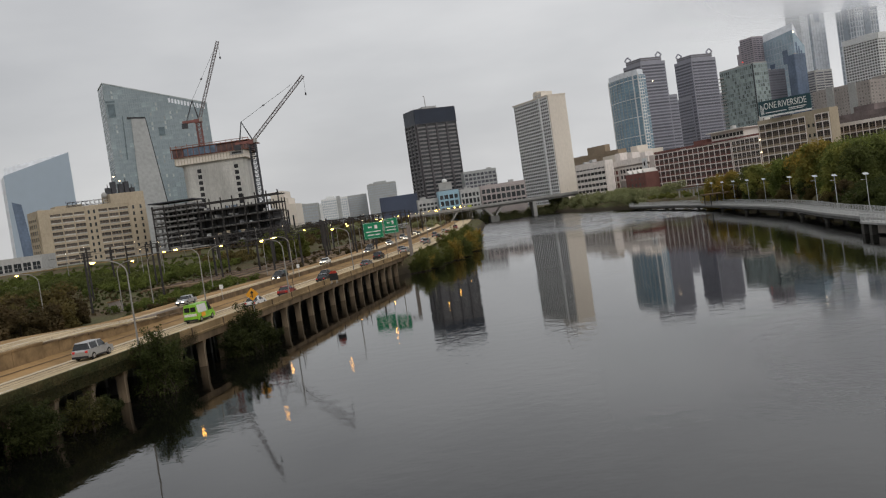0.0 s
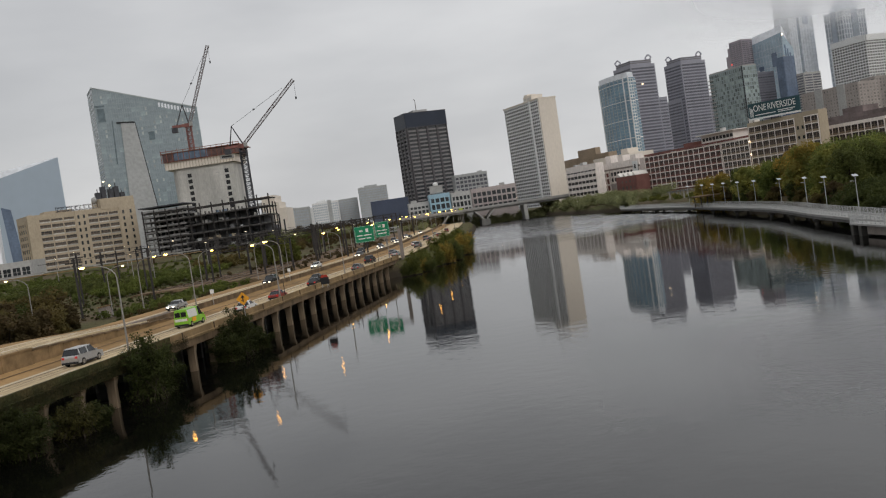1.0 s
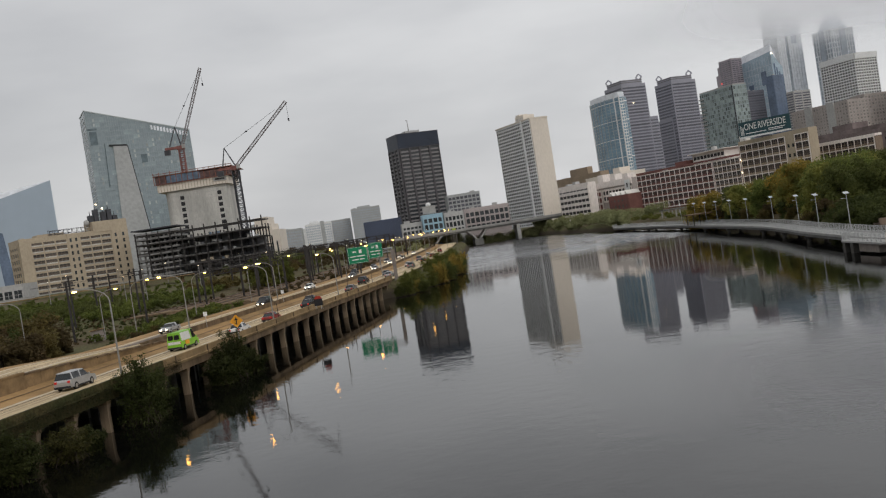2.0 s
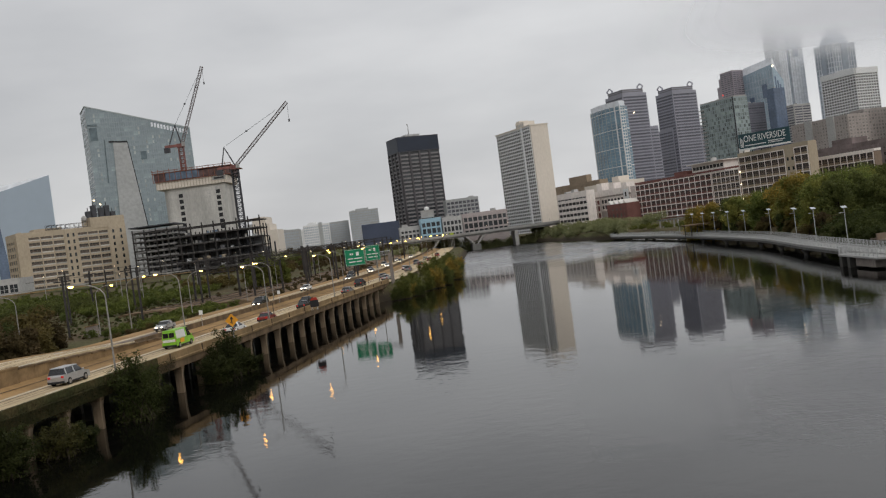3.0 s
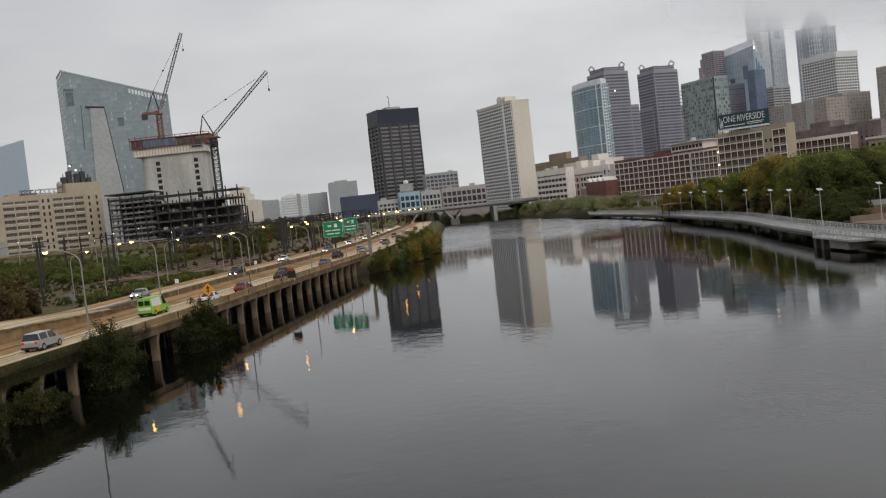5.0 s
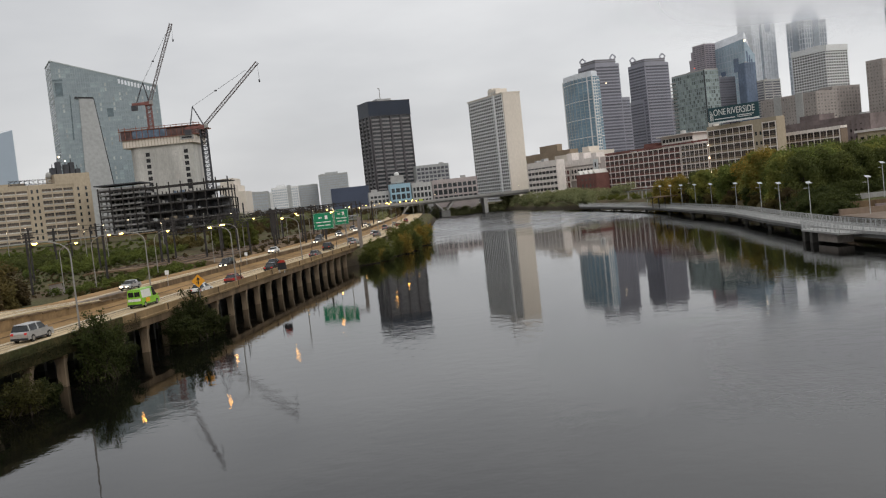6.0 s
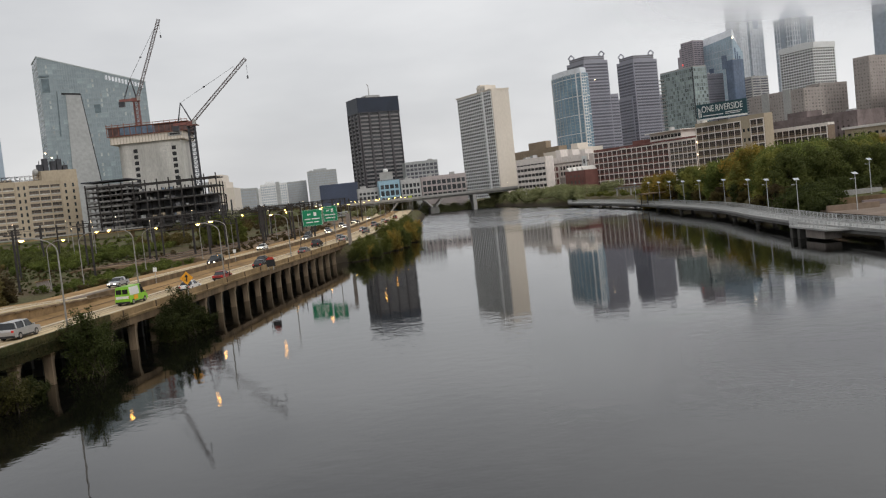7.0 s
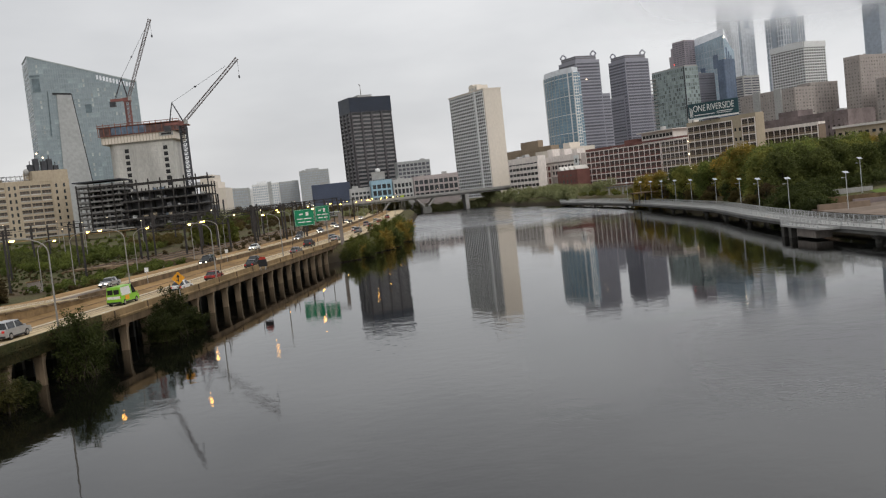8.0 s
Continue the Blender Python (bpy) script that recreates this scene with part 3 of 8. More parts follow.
    part("edge_beam", s, M_CONC_D, deck, "stained brown concrete edge beam")
    s = Shape()
    sweep(s, EDGE, slab(-0.85, -0.15, 3.1, 3.93), -60, 103.96)
    part("edge_beam", s, M_MOSSY, deck, "concrete edge beam dark with moss")
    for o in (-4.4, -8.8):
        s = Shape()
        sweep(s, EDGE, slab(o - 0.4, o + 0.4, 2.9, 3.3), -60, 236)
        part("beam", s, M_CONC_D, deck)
    # columns with a flared head, each under a cross beam
    ring = [(-0.41, -0.28), (0.41, -0.28), (0.45, -0.24), (0.45, 0.24), (0.41, 0.28), (-0.41, 0.28), (-0.45, 0.24), (-0.45, -0.24)]
    col = Shape()
    col.prism(ring, -2.4, 2.2)
    col.hull([(x, y, 2.2) for x, y in ring], [(x * 1.2, y * 1.15, 2.62) for x, y in ring])
    col.prism([(x * 1.2, y * 1.15) for x, y in ring], 2.62, 3.09)
    # inner columns get a darker copy, for the shade below the deck
    col_me, shaded_me = col.mesh("column", M_COLUMN), col.mesh("column", M_UNDER)
    cap = Shape()
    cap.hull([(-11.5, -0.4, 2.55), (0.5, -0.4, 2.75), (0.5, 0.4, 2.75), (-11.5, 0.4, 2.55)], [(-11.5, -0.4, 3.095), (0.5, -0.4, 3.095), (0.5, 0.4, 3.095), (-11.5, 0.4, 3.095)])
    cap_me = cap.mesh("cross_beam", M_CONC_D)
    for y in [79.8 - 6.2 * k for k in range(9, 0, -1)] + [float(np.interp(k, (0, 2, 5, 9, 23), (79.8, 91.7, 110.4, 134.4, 229.4))) for k in range(24)]:
        slope = (EDGE(y + 3) - EDGE(y - 3)) / 6
        turn = -math.degrees(math.atan(slope))
        part("cross_beam", cap_me, None, deck, at=pose(EDGE(y) - 0.7, y, 0, 0, 0, turn))
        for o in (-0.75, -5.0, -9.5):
            part("column", col_me if o > -1 else shaded_me, None, deck, at=pose(EDGE(y) + o, y, 0, 0, 0, turn))
    # wall where the bank meets the deck, coloured dark for the shade below
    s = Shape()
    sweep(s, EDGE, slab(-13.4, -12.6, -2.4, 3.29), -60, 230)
    part("bank_wall", s, M_UNDER, deck)

    # median wall beside the ramp
    wall = thing("wall_median", "stained concrete retaining wall with a dark coping", "wall", kind="structure")
    base = 4.0
    n = 7
    for k in range(n):
        y0 = 62 + k * 5.4
        y1 = y0 + 5.34
        high = 6.5
        s = Shape()
        sweep(s, EDGE, [(-13.5, base), (-12.7, base), (-12.78, high - 0.25), (-12.7, high - 0.22), (-12.7, high), (-13.5, high)], y0, y1, 2.7)
        part("wall_panel", s, M_WALL, wall)
    for k in range(12):
        y0 = 99.9 + k * 3.0
        high = 6.3 - k * 0.11
        s = Shape()
        sweep(s, EDGE, slab(-13.4, -12.9, base, high - 0.2), y0, y0 + 2.96, 3.0)
        part("wall_panel", s, M_WALL, wall)
        s = Shape()
        sweep(s, EDGE, slab(-13.5, -12.8, high - 0.196, high), y0, y0 + 2.98, 3.0)
        part("coping", s, M_CONC_D, wall, "dark brown coping")
    s = Shape()
    sweep(s, EDGE, slab(-17.2, -16.6, 4.8, 5.4), 128, 142, 3)
    solid("concrete_barrier", s, M_PINKC, "short grey-brown concrete barrier on the road shoulder", "barrier")


build_highway()


def build_railway():
    bed = thing("railway", "brown railway yard with worn steel tracks", "railway", kind="structure")
    s = Shape()
    sweep(s, EDGE, [(-64, 3.0), (-31, 3.0), (-31, 4.35), (-33, 5.0), (-62, 5.2), (-64, 4.6)], 225, 640, 6)
    part("ballast", s, M_BALLAST, bed, "brown gravel ballast")
    for k in range(5):
        for g in (0, 1.44):
            s = Shape()
            o = -35.5 - k * 5.2 - g
            z = 5.0 + (-o - 33) * 0.2 / 29
            sweep(s, EDGE, slab(o - 0.05, o + 0.05, z, z + 0.2), 228, 520, 6)
            part("rail", s, M_RAIL, bed)
    for o, z in ((-34, 15.6), (-44, 15.0), (-46, 16.2), (-57, 15.4)):
        s = Shape()
        sweep(s, EDGE, slab(o - 0.035, o + 0.035, z, z + 0.07), 180, 520, 10)
        part("overhead_wire", s, M_RUST, bed)


build_railway()


# ---------------------------------------------------------------- boardwalk in the river
WALK = [(72, 60), (71.6, 100), (71.4, 120), (72.0, 132), (72.7, 148), (74.2, 162), (77.2, 180), (79.4, 195), (83.6, 215), (88.4, 240), (91.4, 274), (94.2, 312), (96.2, 346), (95.4, 400), (92.8, 448), (93.6, 462), (99, 474)]


def along(points, step):
    """Even steps along a polyline, with the heading at each."""
    out = []
    for (x0, y0), (x1, y1) in zip(points, points[1:]):
        d = math.hypot(x1 - x0, y1 - y0)
        n = max(1, int(round(d / step)))
        for i in range(n):
            f = i / n
            out.append((x0 + (x1 - x0) * f, y0 + (y1 - y0) * f, math.degrees(math.atan2(-(x1 - x0), y1 - y0))))
    return out


def offset(points, o):
    """The polyline moved o metres to its right."""
    out = []
    for i, (x, y) in enumerate(points):
        x0, y0 = points[max(0, i - 1)]
        x1, y1 = points[min(len(points) - 1, i + 1)]
        d = math.hypot(x1 - x0, y1 - y0)
        out.append((x + o * (y1 - y0) / d, y - o * (x1 - x0) / d))
    return out


def ribbon(shape, points, o0, o1, z0, z1, mi=0):
    a, b = offset(points, o0), offset(points, o1)
    k = len(shape.v)
    for (x0, y0), (x1, y1) in zip(a, b):
        shape.v.extend([(x0, y0, z0), (x1, y1, z0), (x1, y1, z1), (x0, y0, z1)])
    n = len(points)
    for i in range(n - 1):
        for j in range(4):
            p, q = k + i * 4 + j, k + i * 4 + (j + 1) % 4
            shape.f.append((p, q, q + 4, p + 4))
            shape.m.append(mi)
    shape.f += [(k + 3, k + 2, k + 1, k), tuple(range(k + 4 * n - 4, k + 4 * n))]
    shape.m += [mi, mi]


def fine(points, step=3.0):
    """The polyline with its corners rounded."""
    p = points
    for _ in range(2):
        q = [p[0]]
        for (x0, y0), (x1, y1) in zip(p, p[1:]):
            q += [(x0 * 0.75 + x1 * 0.25, y0 * 0.75 + y1 * 0.25), (x0 * 0.25 + x1 * 0.75, y0 * 0.25 + y1 * 0.75)]
        p = q + [points[-1]]
    return p


LINE = fine(WALK)


def railing(owner, line, o, z, step=2.4, gap=0.3, tall=1.12):
    """Posts, rails and pickets along one side of a walkway."""
    side = offset(line, o)
    rails = Shape()
    ribbon(rails, line, o - 0.04, o + 0.04, z + tall - 0.06, z + tall)
    part("top_rail", rails, M_STEEL, owner)
    low = Shape()
    ribbon(low, line, o - 0.025, o + 0.025, z + 0.12, z + 0.16)
    part("bottom_rail", low, M_STEEL, owner)
    post = Shape()
    post.box(-0.05, 0.05, -0.06, 0.06, 0, tall + 0.02)
    me = post.mesh("post", M_STEEL)
    for x, y, h in along(side, step):
        part("post", me, None, owner, at=pose(x, y, z, 0, 0, h))
    pick = Shape()
    for x, y, h in along(side, gap):
        pick.box(x - 0.016, x + 0.016, y - 0.016, y + 0.016, z + 0.16, z + tall - 0.06)
    part("picket_run", pick, M_STEEL, owner, kind="stuff")


DECK_Z = 2.05


def build_boardwalk():
    bw = thing("boardwalk", "grey concrete boardwalk on piers along the river with steel railings", "boardwalk", kind="structure")
    s = Shape()
    ribbon(s, LINE, 0, 4.8, DECK_Z - 0.25, DECK_Z)
    part("deck", s, M_PALE, bw, "pale grey concrete deck")
    for o0, o1 in ((-0.05, 0.25), (4.55, 4.85)):
        s = Shape()
        ribbon(s, LINE, o0, o1, DECK_Z + 0.003, DECK_Z + 0.25)
        part("kerb", s, M_PALE, bw)
    # girders take a darker grey, for the shade at the deck's edge
    for o0, o1 in ((0.35, 0.8), (4.0, 4.45)):
        s = Shape()
        ribbon(s, LINE, o0, o1, DECK_Z - 0.85, DECK_Z - 0.255)
        part("girder", s, M_GIRDER, bw, "grey concrete edge girder")
    # shade beneath the boardwalk is put into the soffit's colour
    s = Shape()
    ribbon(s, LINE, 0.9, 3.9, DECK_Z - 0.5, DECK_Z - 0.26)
    part("soffit", s, M_UNDER, bw, "underside coloured dark for its shade")
    railing(bw, LINE, 0.1, DECK_Z + 0.25)
    railing(bw, LINE, 4.7, DECK_Z + 0.25)
    # piers: round columns under a cap, coloured dark for the shade there
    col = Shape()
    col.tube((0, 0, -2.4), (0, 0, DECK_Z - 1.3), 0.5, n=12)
    col_me = col.mesh("pier_column", M_UNDER)
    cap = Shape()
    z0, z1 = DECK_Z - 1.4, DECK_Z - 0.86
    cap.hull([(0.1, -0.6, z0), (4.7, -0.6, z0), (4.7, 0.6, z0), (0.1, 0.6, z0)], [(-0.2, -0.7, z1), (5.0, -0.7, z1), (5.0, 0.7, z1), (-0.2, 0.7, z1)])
    cap_me = cap.mesh("pier_cap", M_UNDER)
    for x, y, turn in ((71.7, 112, 2), (71.9, 130, -2), (73.8, 159, -5), (79.3, 194, -9), (84.7, 221, -11), (89.0, 246, -7), (92.1, 283, -5), (94.4, 314, -4), (96.2, 349, -1), (95.6, 398, 1), (93.9, 432, 3)):
        part("pier_cap", cap_me, None, bw, at=pose(x, y, 0, 0, 0, turn))
        for o in (0.7, 4.1):
            part("pier_column", col_me, None, bw, at=pose(x, y, 0, 0, 0, turn) @ pose(o, 0, 0))
    # lookout that juts over the water
    s = Shape()
    s.prism([(69.6, 142.5), (72.4, 140.5), (73.4, 160.5), (70.8, 158.5)], DECK_Z - 0.3, DECK_Z - 0.004)
    part("lookout_deck", s, M_PALE, bw)
    s = Shape()
    s.prism([(70.3, 144.5), (72.8, 144.0), (73.2, 152.0), (70.7, 152.0)], 0.35, DECK_Z - 0.305)
    part("lookout_block", s, M_PINKC, bw, "pinkish concrete block under the lookout")
    # columns below the lookout carry the same shade in their colour
    for x, y in ((70.9, 154.0), (71.2, 157.5)):
        s = Shape()
        s.box(x - 0.5, x + 0.5, y - 0.5, y + 0.5, -2.4, DECK_Z - 0.305)
        part("lookout_column", s, M_UNDER, bw)
    railing(bw, [(72.5, 140.5), (69.7, 142.5), (70.9, 158.5), (73.5, 160.5)], 0.08, DECK_Z, 1.8, 0.3, 1.35)
    # shelter further along
    sh = thing("shelter", "flat-roofed open shelter on the boardwalk", "shelter")
    s = Shape()
    s.box(93.4, 101.4, 324, 334, 5.7, 6.05)
    part("roof", s, M_CONC_D, sh, "thin brown flat roof")
    for x in (94.8, 97.0):
        for y in (325, 333):
            p = Shape()
            p.box(x - 0.12, x + 0.12, y - 0.12, y + 0.12, DECK_Z + 0.001, 5.7)
            part("post", p, M_RUST, sh)
    # ramp to the bank
    ramp = thing("ramp", "pale concrete ramp from the boardwalk to the bank", "ramp", kind="structure")
    line = [(77.3, 140), (82, 144), (88, 148), (100, 153)]
    s = Shape()
    ribbon(s, line, -2.6, 2.6, DECK_Z - 0.6, DECK_Z - 0.01)
    part("deck", s, M_PALE, ramp)
    railing(ramp, line, 2.5, DECK_Z, 2.4, 0.3, 1.5)


build_boardwalk()


def build_walk_lamps():
    """Slim posts that carry a solar panel and an arm with a lamp."""
    first = None
    spots = [(80.6, 175.5), (83.4, 196), (87.0, 215), (92.1, 244), (94.5, 270), (96.2, 289.5), (97.7, 308), (98.8, 323.5), (99.4, 338), (100, 358.5), (90.5, 172), (106, 195)]
    for x, y in spots:
        if first is None:
            first = thing("walkway_lamp", "slim grey solar lamp post on the boardwalk", "lamp post", group="boardwalk lamps")
            s = Shape()
            s.tube((0, 0, 0), (0, 0, 7.3), 0.1, 0.07, 8)
            part("pole", s, M_STEEL, first)
            s = Shape()
            s.box(-0.14, 0.14, -0.14, 0.14, 0, 0.06)
            part("base_plate", s, M_STEEL, first)
            s = Shape()
            s.hull([(-0.5, -0.4, 7.3), (0.5, -0.4, 7.3), (0.5, 0.45, 7.68), (-0.5, 0.45, 7.68)], [(-0.5, -0.42, 7.35), (0.5, -0.42, 7.35), (0.5, 0.43, 7.73), (-0.5, 0.43, 7.73)])
            part("solar_panel", s, M_SOLAR, first, "pale tilted solar panel")
            s = Shape()
            s.tube((0, 0, 6.4), (-0.75, 0, 6.5), 0.04, 0.035, 6)
            part("arm", s, M_STEEL, first)
            s = Shape()
            s.box(-1.05, -0.6, -0.1, 0.1, 6.45, 6.56)
            part("lamp_head", s, M_STEEL, first)
            first.matrix_basis = pose(x, y, DECK_Z + 0.003)
        else:
            copy_thing(first, pose(x, y, DECK_Z + 0.003 if x not in (90.5, 106) else land(x, y) - 0.1, 0, 0, 6))


build_walk_lamps()


def build_park():
    for x0, y0, x1, y1, z, deep, m, label in (
            (86.6, 176, 95.5, 173, 3.7, 1.6, M_BROWN, "low brown stone wall in the riverside park"),
            (96.0, 180, 112, 174, 3.8, 1.1, M_REAR, "low brown stone wall in the riverside park"),
            (100, 199, 109, 196, 5.3, 0.7, M_CONC_G, "pale terrace edge in the riverside park"),
            (92, 186, 108, 182, 4.4, 0.9, M_CONC_D, "long dark brown terrace wall in the riverside park")):
        s = Shape()
        low = min(z - deep, land(x0, y0) - 0.3, land(x1, y1) - 0.3)
        s.hull([(x0, y0, low), (x1, y1, low), (x1, y1 + 0.6, low), (x0, y0 + 0.6, low)], [(x0, y0, z), (x1, y1, z), (x1, y1 + 0.6, z), (x0, y0 + 0.6, z)])
        solid("park_wall", s, m, label, "wall", group="park walls")
    s = Shape()
    xs = [107 + 3 * k for k in range(16)]
    for y in (188, 194):
        s.v.extend((x, y, land(x, y) + 0.42) for x in xs)
    for k in range(15):
        s.f.append((k, k + 1, k + 17, k + 16))
        s.m.append(0)
    solid("lawn", s, M_LAWN, "small bright green lawn in the park", "lawn", kind="structure")
    s = Shape()
    ys = (142, 150, 158, 166, 174, 182)
    for y in ys:
        s.v.extend((EAST(y) + 4.0 + 5 * k, y, land(EAST(y) + 5.0 + 5 * k, y) + 0.36) for k in range(9))
    for i in range(len(ys) - 1):
        for k in range(8):
            s.f.append((i * 9 + k, i * 9 + k + 1, i * 9 + k + 10, i * 9 + k + 9))
            s.m.append(0)
    solid("park_path", s, M_PATH, "pinkish brown paved terrace in the riverside park", "path", kind="structure")
    # open pergola on the bank behind the boardwalk's end
    p = thing("pergola", "long flat pergola on white columns at the bank", "pergola")
    s = Shape()
    s.hull([(108.6, 424, 7.1), (116.5, 416, 7.1), (119, 419, 7.1), (111, 427, 7.1)], [(108.6, 424, 7.6), (116.5, 416, 7.6), (119, 419, 7.6), (111, 427, 7.6)])
    part("roof", s, M_GIRDER, p, "dark flat roof")
    for k in range(6):
        f = (k + 0.4) / 6
        x, y = 109.2 + 7.6 * f, 424.4 - 8 * f
        c = Shape()
        c.box(x - 0.25, x + 0.25, y - 0.25, y + 0.25, land(x, y) - 0.4, 7.1)
        part("column", c, M_PALE, p, "white column")


build_park()


# ---------------------------------------------------------------- far road bridge
def build_bridge():
    b = thing("bridge", "grey-green steel girder bridge on concrete piers across the river", "bridge", at=pose(0, 640, 0, 0, 0, 3), kind="structure")
    s = Shape()
    s.box(-70, 130, 0, 17, 11.2, 11.9)
    part("deck", s, M_CONC_G, b)
    s = Shape()
    s.box(-70, 130, -0.2, 0.15, 11.9, 12.9)
    part("parapet", s, M_PALE, b)
    for y in (1.0, 8, 16):
        s = Shape()
        s.box(-70, 130, y - 0.2, y + 0.2, 10.0, 11.19)
        part("girder", s, M_GIRDER, b, "grey-green steel girder")
    for x in (7, 38.5, 67, 100):
        s = Shape()
        if x < 60:
            s.prism([(x - 3, -1), (x + 3, -1), (x + 3, 18), (x - 3, 18)], -2.4, 4.2)
            part("pier", s, M_GIRDER, b, "dark grey stone pier")
            for sgn in (-1, 1):
                for y in (1.0, 16):
                    t = Shape()
                    t.tube((x + sgn * 1.2, y, 4.2), (x + sgn * 6.5, y, 10.0), 0.5, 0.5, 4)
                    part("strut", t, M_PALE, b)
        else:
            s.prism([(x - 1.2, 0), (x + 1.2, 0), (x + 1.2, 17), (x - 1.2, 17)], 0.0, 10.0)
            part("pier", s, M_PALE, b, "pale concrete pier")


build_bridge()


# ---------------------------------------------------------------- buildings
def put(face, a, h, o):
    """A place on a facade: along it, up it, and out from it."""
    return (a, -o, h) if face == "s" else (-o, a, h)


def fbox(shape, face, a0, a1, h0, h1, o0, o1, mi=0):
    p, q = put(face, a0, h0, o0), put(face, a1, h1, o1)
    shape.box(p[0], q[0], p[1], q[1], p[2], q[2], mi)


def pane_mesh(name, w, h, glass, frame_mat=None, bars=0, cross=0, breast=None):
    s = Shape()
    s.box(-w / 2, w / 2, -0.05, 0.05, -h / 2, h / 2, 0)
    if breast:
        s.box(-w / 2, w / 2, -0.16, -0.05, -h / 2, -h * 0.22, 2)
    if frame_mat:
        t = min(0.07, w * 0.05)
        for i in range(bars):
            x = -w / 2 + w * (i + 1) / (bars + 1)
            s.box(x - t, x + t, -0.12, -0.05, -h / 2, h / 2, 1)
        for i in range(cross):
            z = -h / 2 + h * (i + 1) / (cross + 1)
            s.box(-w / 2, w / 2, -0.11, -0.05, z - t, z + t, 1)
    return s.mesh(name, [glass, frame_mat or glass, breast or glass])


def facade(root, face, a0, a1, z0, z1, cols, rows, pier, band, wall, glass, deep=0.45, bars=0, cross=0, frame_mat=None, far=False, breast=None):
    """Piers and floor bands that stand proud of the wall, with a window set back in each opening."""
    cw, rh = (a1 - a0) / cols, (z1 - z0) / rows
    turn = 0 if face == "s" else -90
    if far:
        grid, panes = Shape(), Shape()
        for i in range(cols + 1):
            c = a0 + i * cw
            fbox(grid, face, max(a0, c - pier / 2), min(a1, c + pier / 2), z0, z1, 0.0, deep)
        for j in range(rows + 1):
            c = z0 + j * rh
            fbox(grid, face, a0, a1, max(z0, c - band / 2), min(z1, c + band / 2), 0.0, deep - 0.03)
        for i in range(cols):
            for j in range(rows):
                fbox(panes, face, a0 + i * cw + pier / 2, a0 + (i + 1) * cw - pier / 2, z0 + j * rh + band / 2, z0 + (j + 1) * rh - band / 2, 0.01, 0.1)
        part("facade_grid", grid, wall, root, kind="stuff")
        part("window_grid", panes, glass, root, kind="stuff")
        return
    p = Shape()
    p.box(-pier / 2, pier / 2, -deep, 0, z0, z1)
    p_me = p.mesh("pier", wall)
    for i in range(cols + 1):
        part("pier", p_me, None, root, at=pose(*put(face, min(a1 - pier / 2, max(a0 + pier / 2, a0 + i * cw)), 0, 0), 0, 0, turn))
    b = Shape()
    b.box(-(a1 - a0) / 2, (a1 - a0) / 2, -deep + 0.03, 0, -band / 2, band / 2)
    b_me = b.mesh("floor_band", wall)
    for j in range(rows + 1):
        part("floor_band", b_me, None, root, at=pose(*put(face, (a0 + a1) / 2, min(z1 - band / 2, max(z0 + band / 2, z0 + j * rh)), 0), 0, 0, turn))
    me = pane_mesh("window", cw - pier + 0.1, rh - band + 0.1, glass, frame_mat, bars, cross, breast)
    for i in range(cols):
        for j in range(rows):
            q = put(face, a0 + (i + 0.5) * cw, z0 + (j + 0.5) * rh, 0.06)
            part("window", me, None, root, at=pose(*q, 0, 0, turn))


def block(root, name, x0, x1, y0, y1, z0, z1, m, label=""):
    s = Shape()
    s.box(x0, x1, y0, y1, z0, z1)
    return part(name, s, m, root, label)


def tower(name, label, x, y, turn, category="building", group=""):
    return thing(name, label, category, at=pose(x, y, 0, 0, 0, turn), group=group)


def roof_kit(root, x0, x1, y0, y1, z, m=None, n=3, seed=1):
    """Parapet and plant boxes on a flat roof."""
    rnd = random.Random(seed)
    s = Shape()
    t = 0.4
    for a in ((x0, x1, y0, y0 + t), (x0, x1, y1 - t, y1), (x0, x0 + t, y0 + t, y1 - t), (x1 - t, x1, y0 + t, y1 - t)):
        s.box(*a, z, z + 1.0)
    part("parapet", s, m or M_GREYB, root)
    for _ in range(n):
        w, d, h = rnd.uniform(2, 5), rnd.uniform(2, 5), rnd.uniform(1.2, 3)
        cx, cy = rnd.uniform(x0 + 3, max(x0 + 3.1, x1 - 3)), rnd.uniform(y0 + 3, max(y0 + 3.1, y1 - 3))
        block(root, "roof_plant", cx - w / 2, cx + w / 2, cy - d / 2, cy + d / 2, z + 0.002, z + h, M_GREYB)


def text(owner, words, size, m, at, deep=0.03):
    c = bpy.data.curves.new("lettering", "FONT")
    c.body, c.size, c.extrude = words, size, deep
    c.align_x, c.align_y = "CENTER", "CENTER"
    ob = new("lettering", c)
    dg = bpy.context.evaluated_depsgraph_get()
    me = bpy.data.meshes.new_from_object(ob.evaluated_get(dg))
    bpy.data.objects.remove(ob)
    me.materials.clear()
    me.materials.append(m)
    return part("lettering", me, None, owner, at=at)


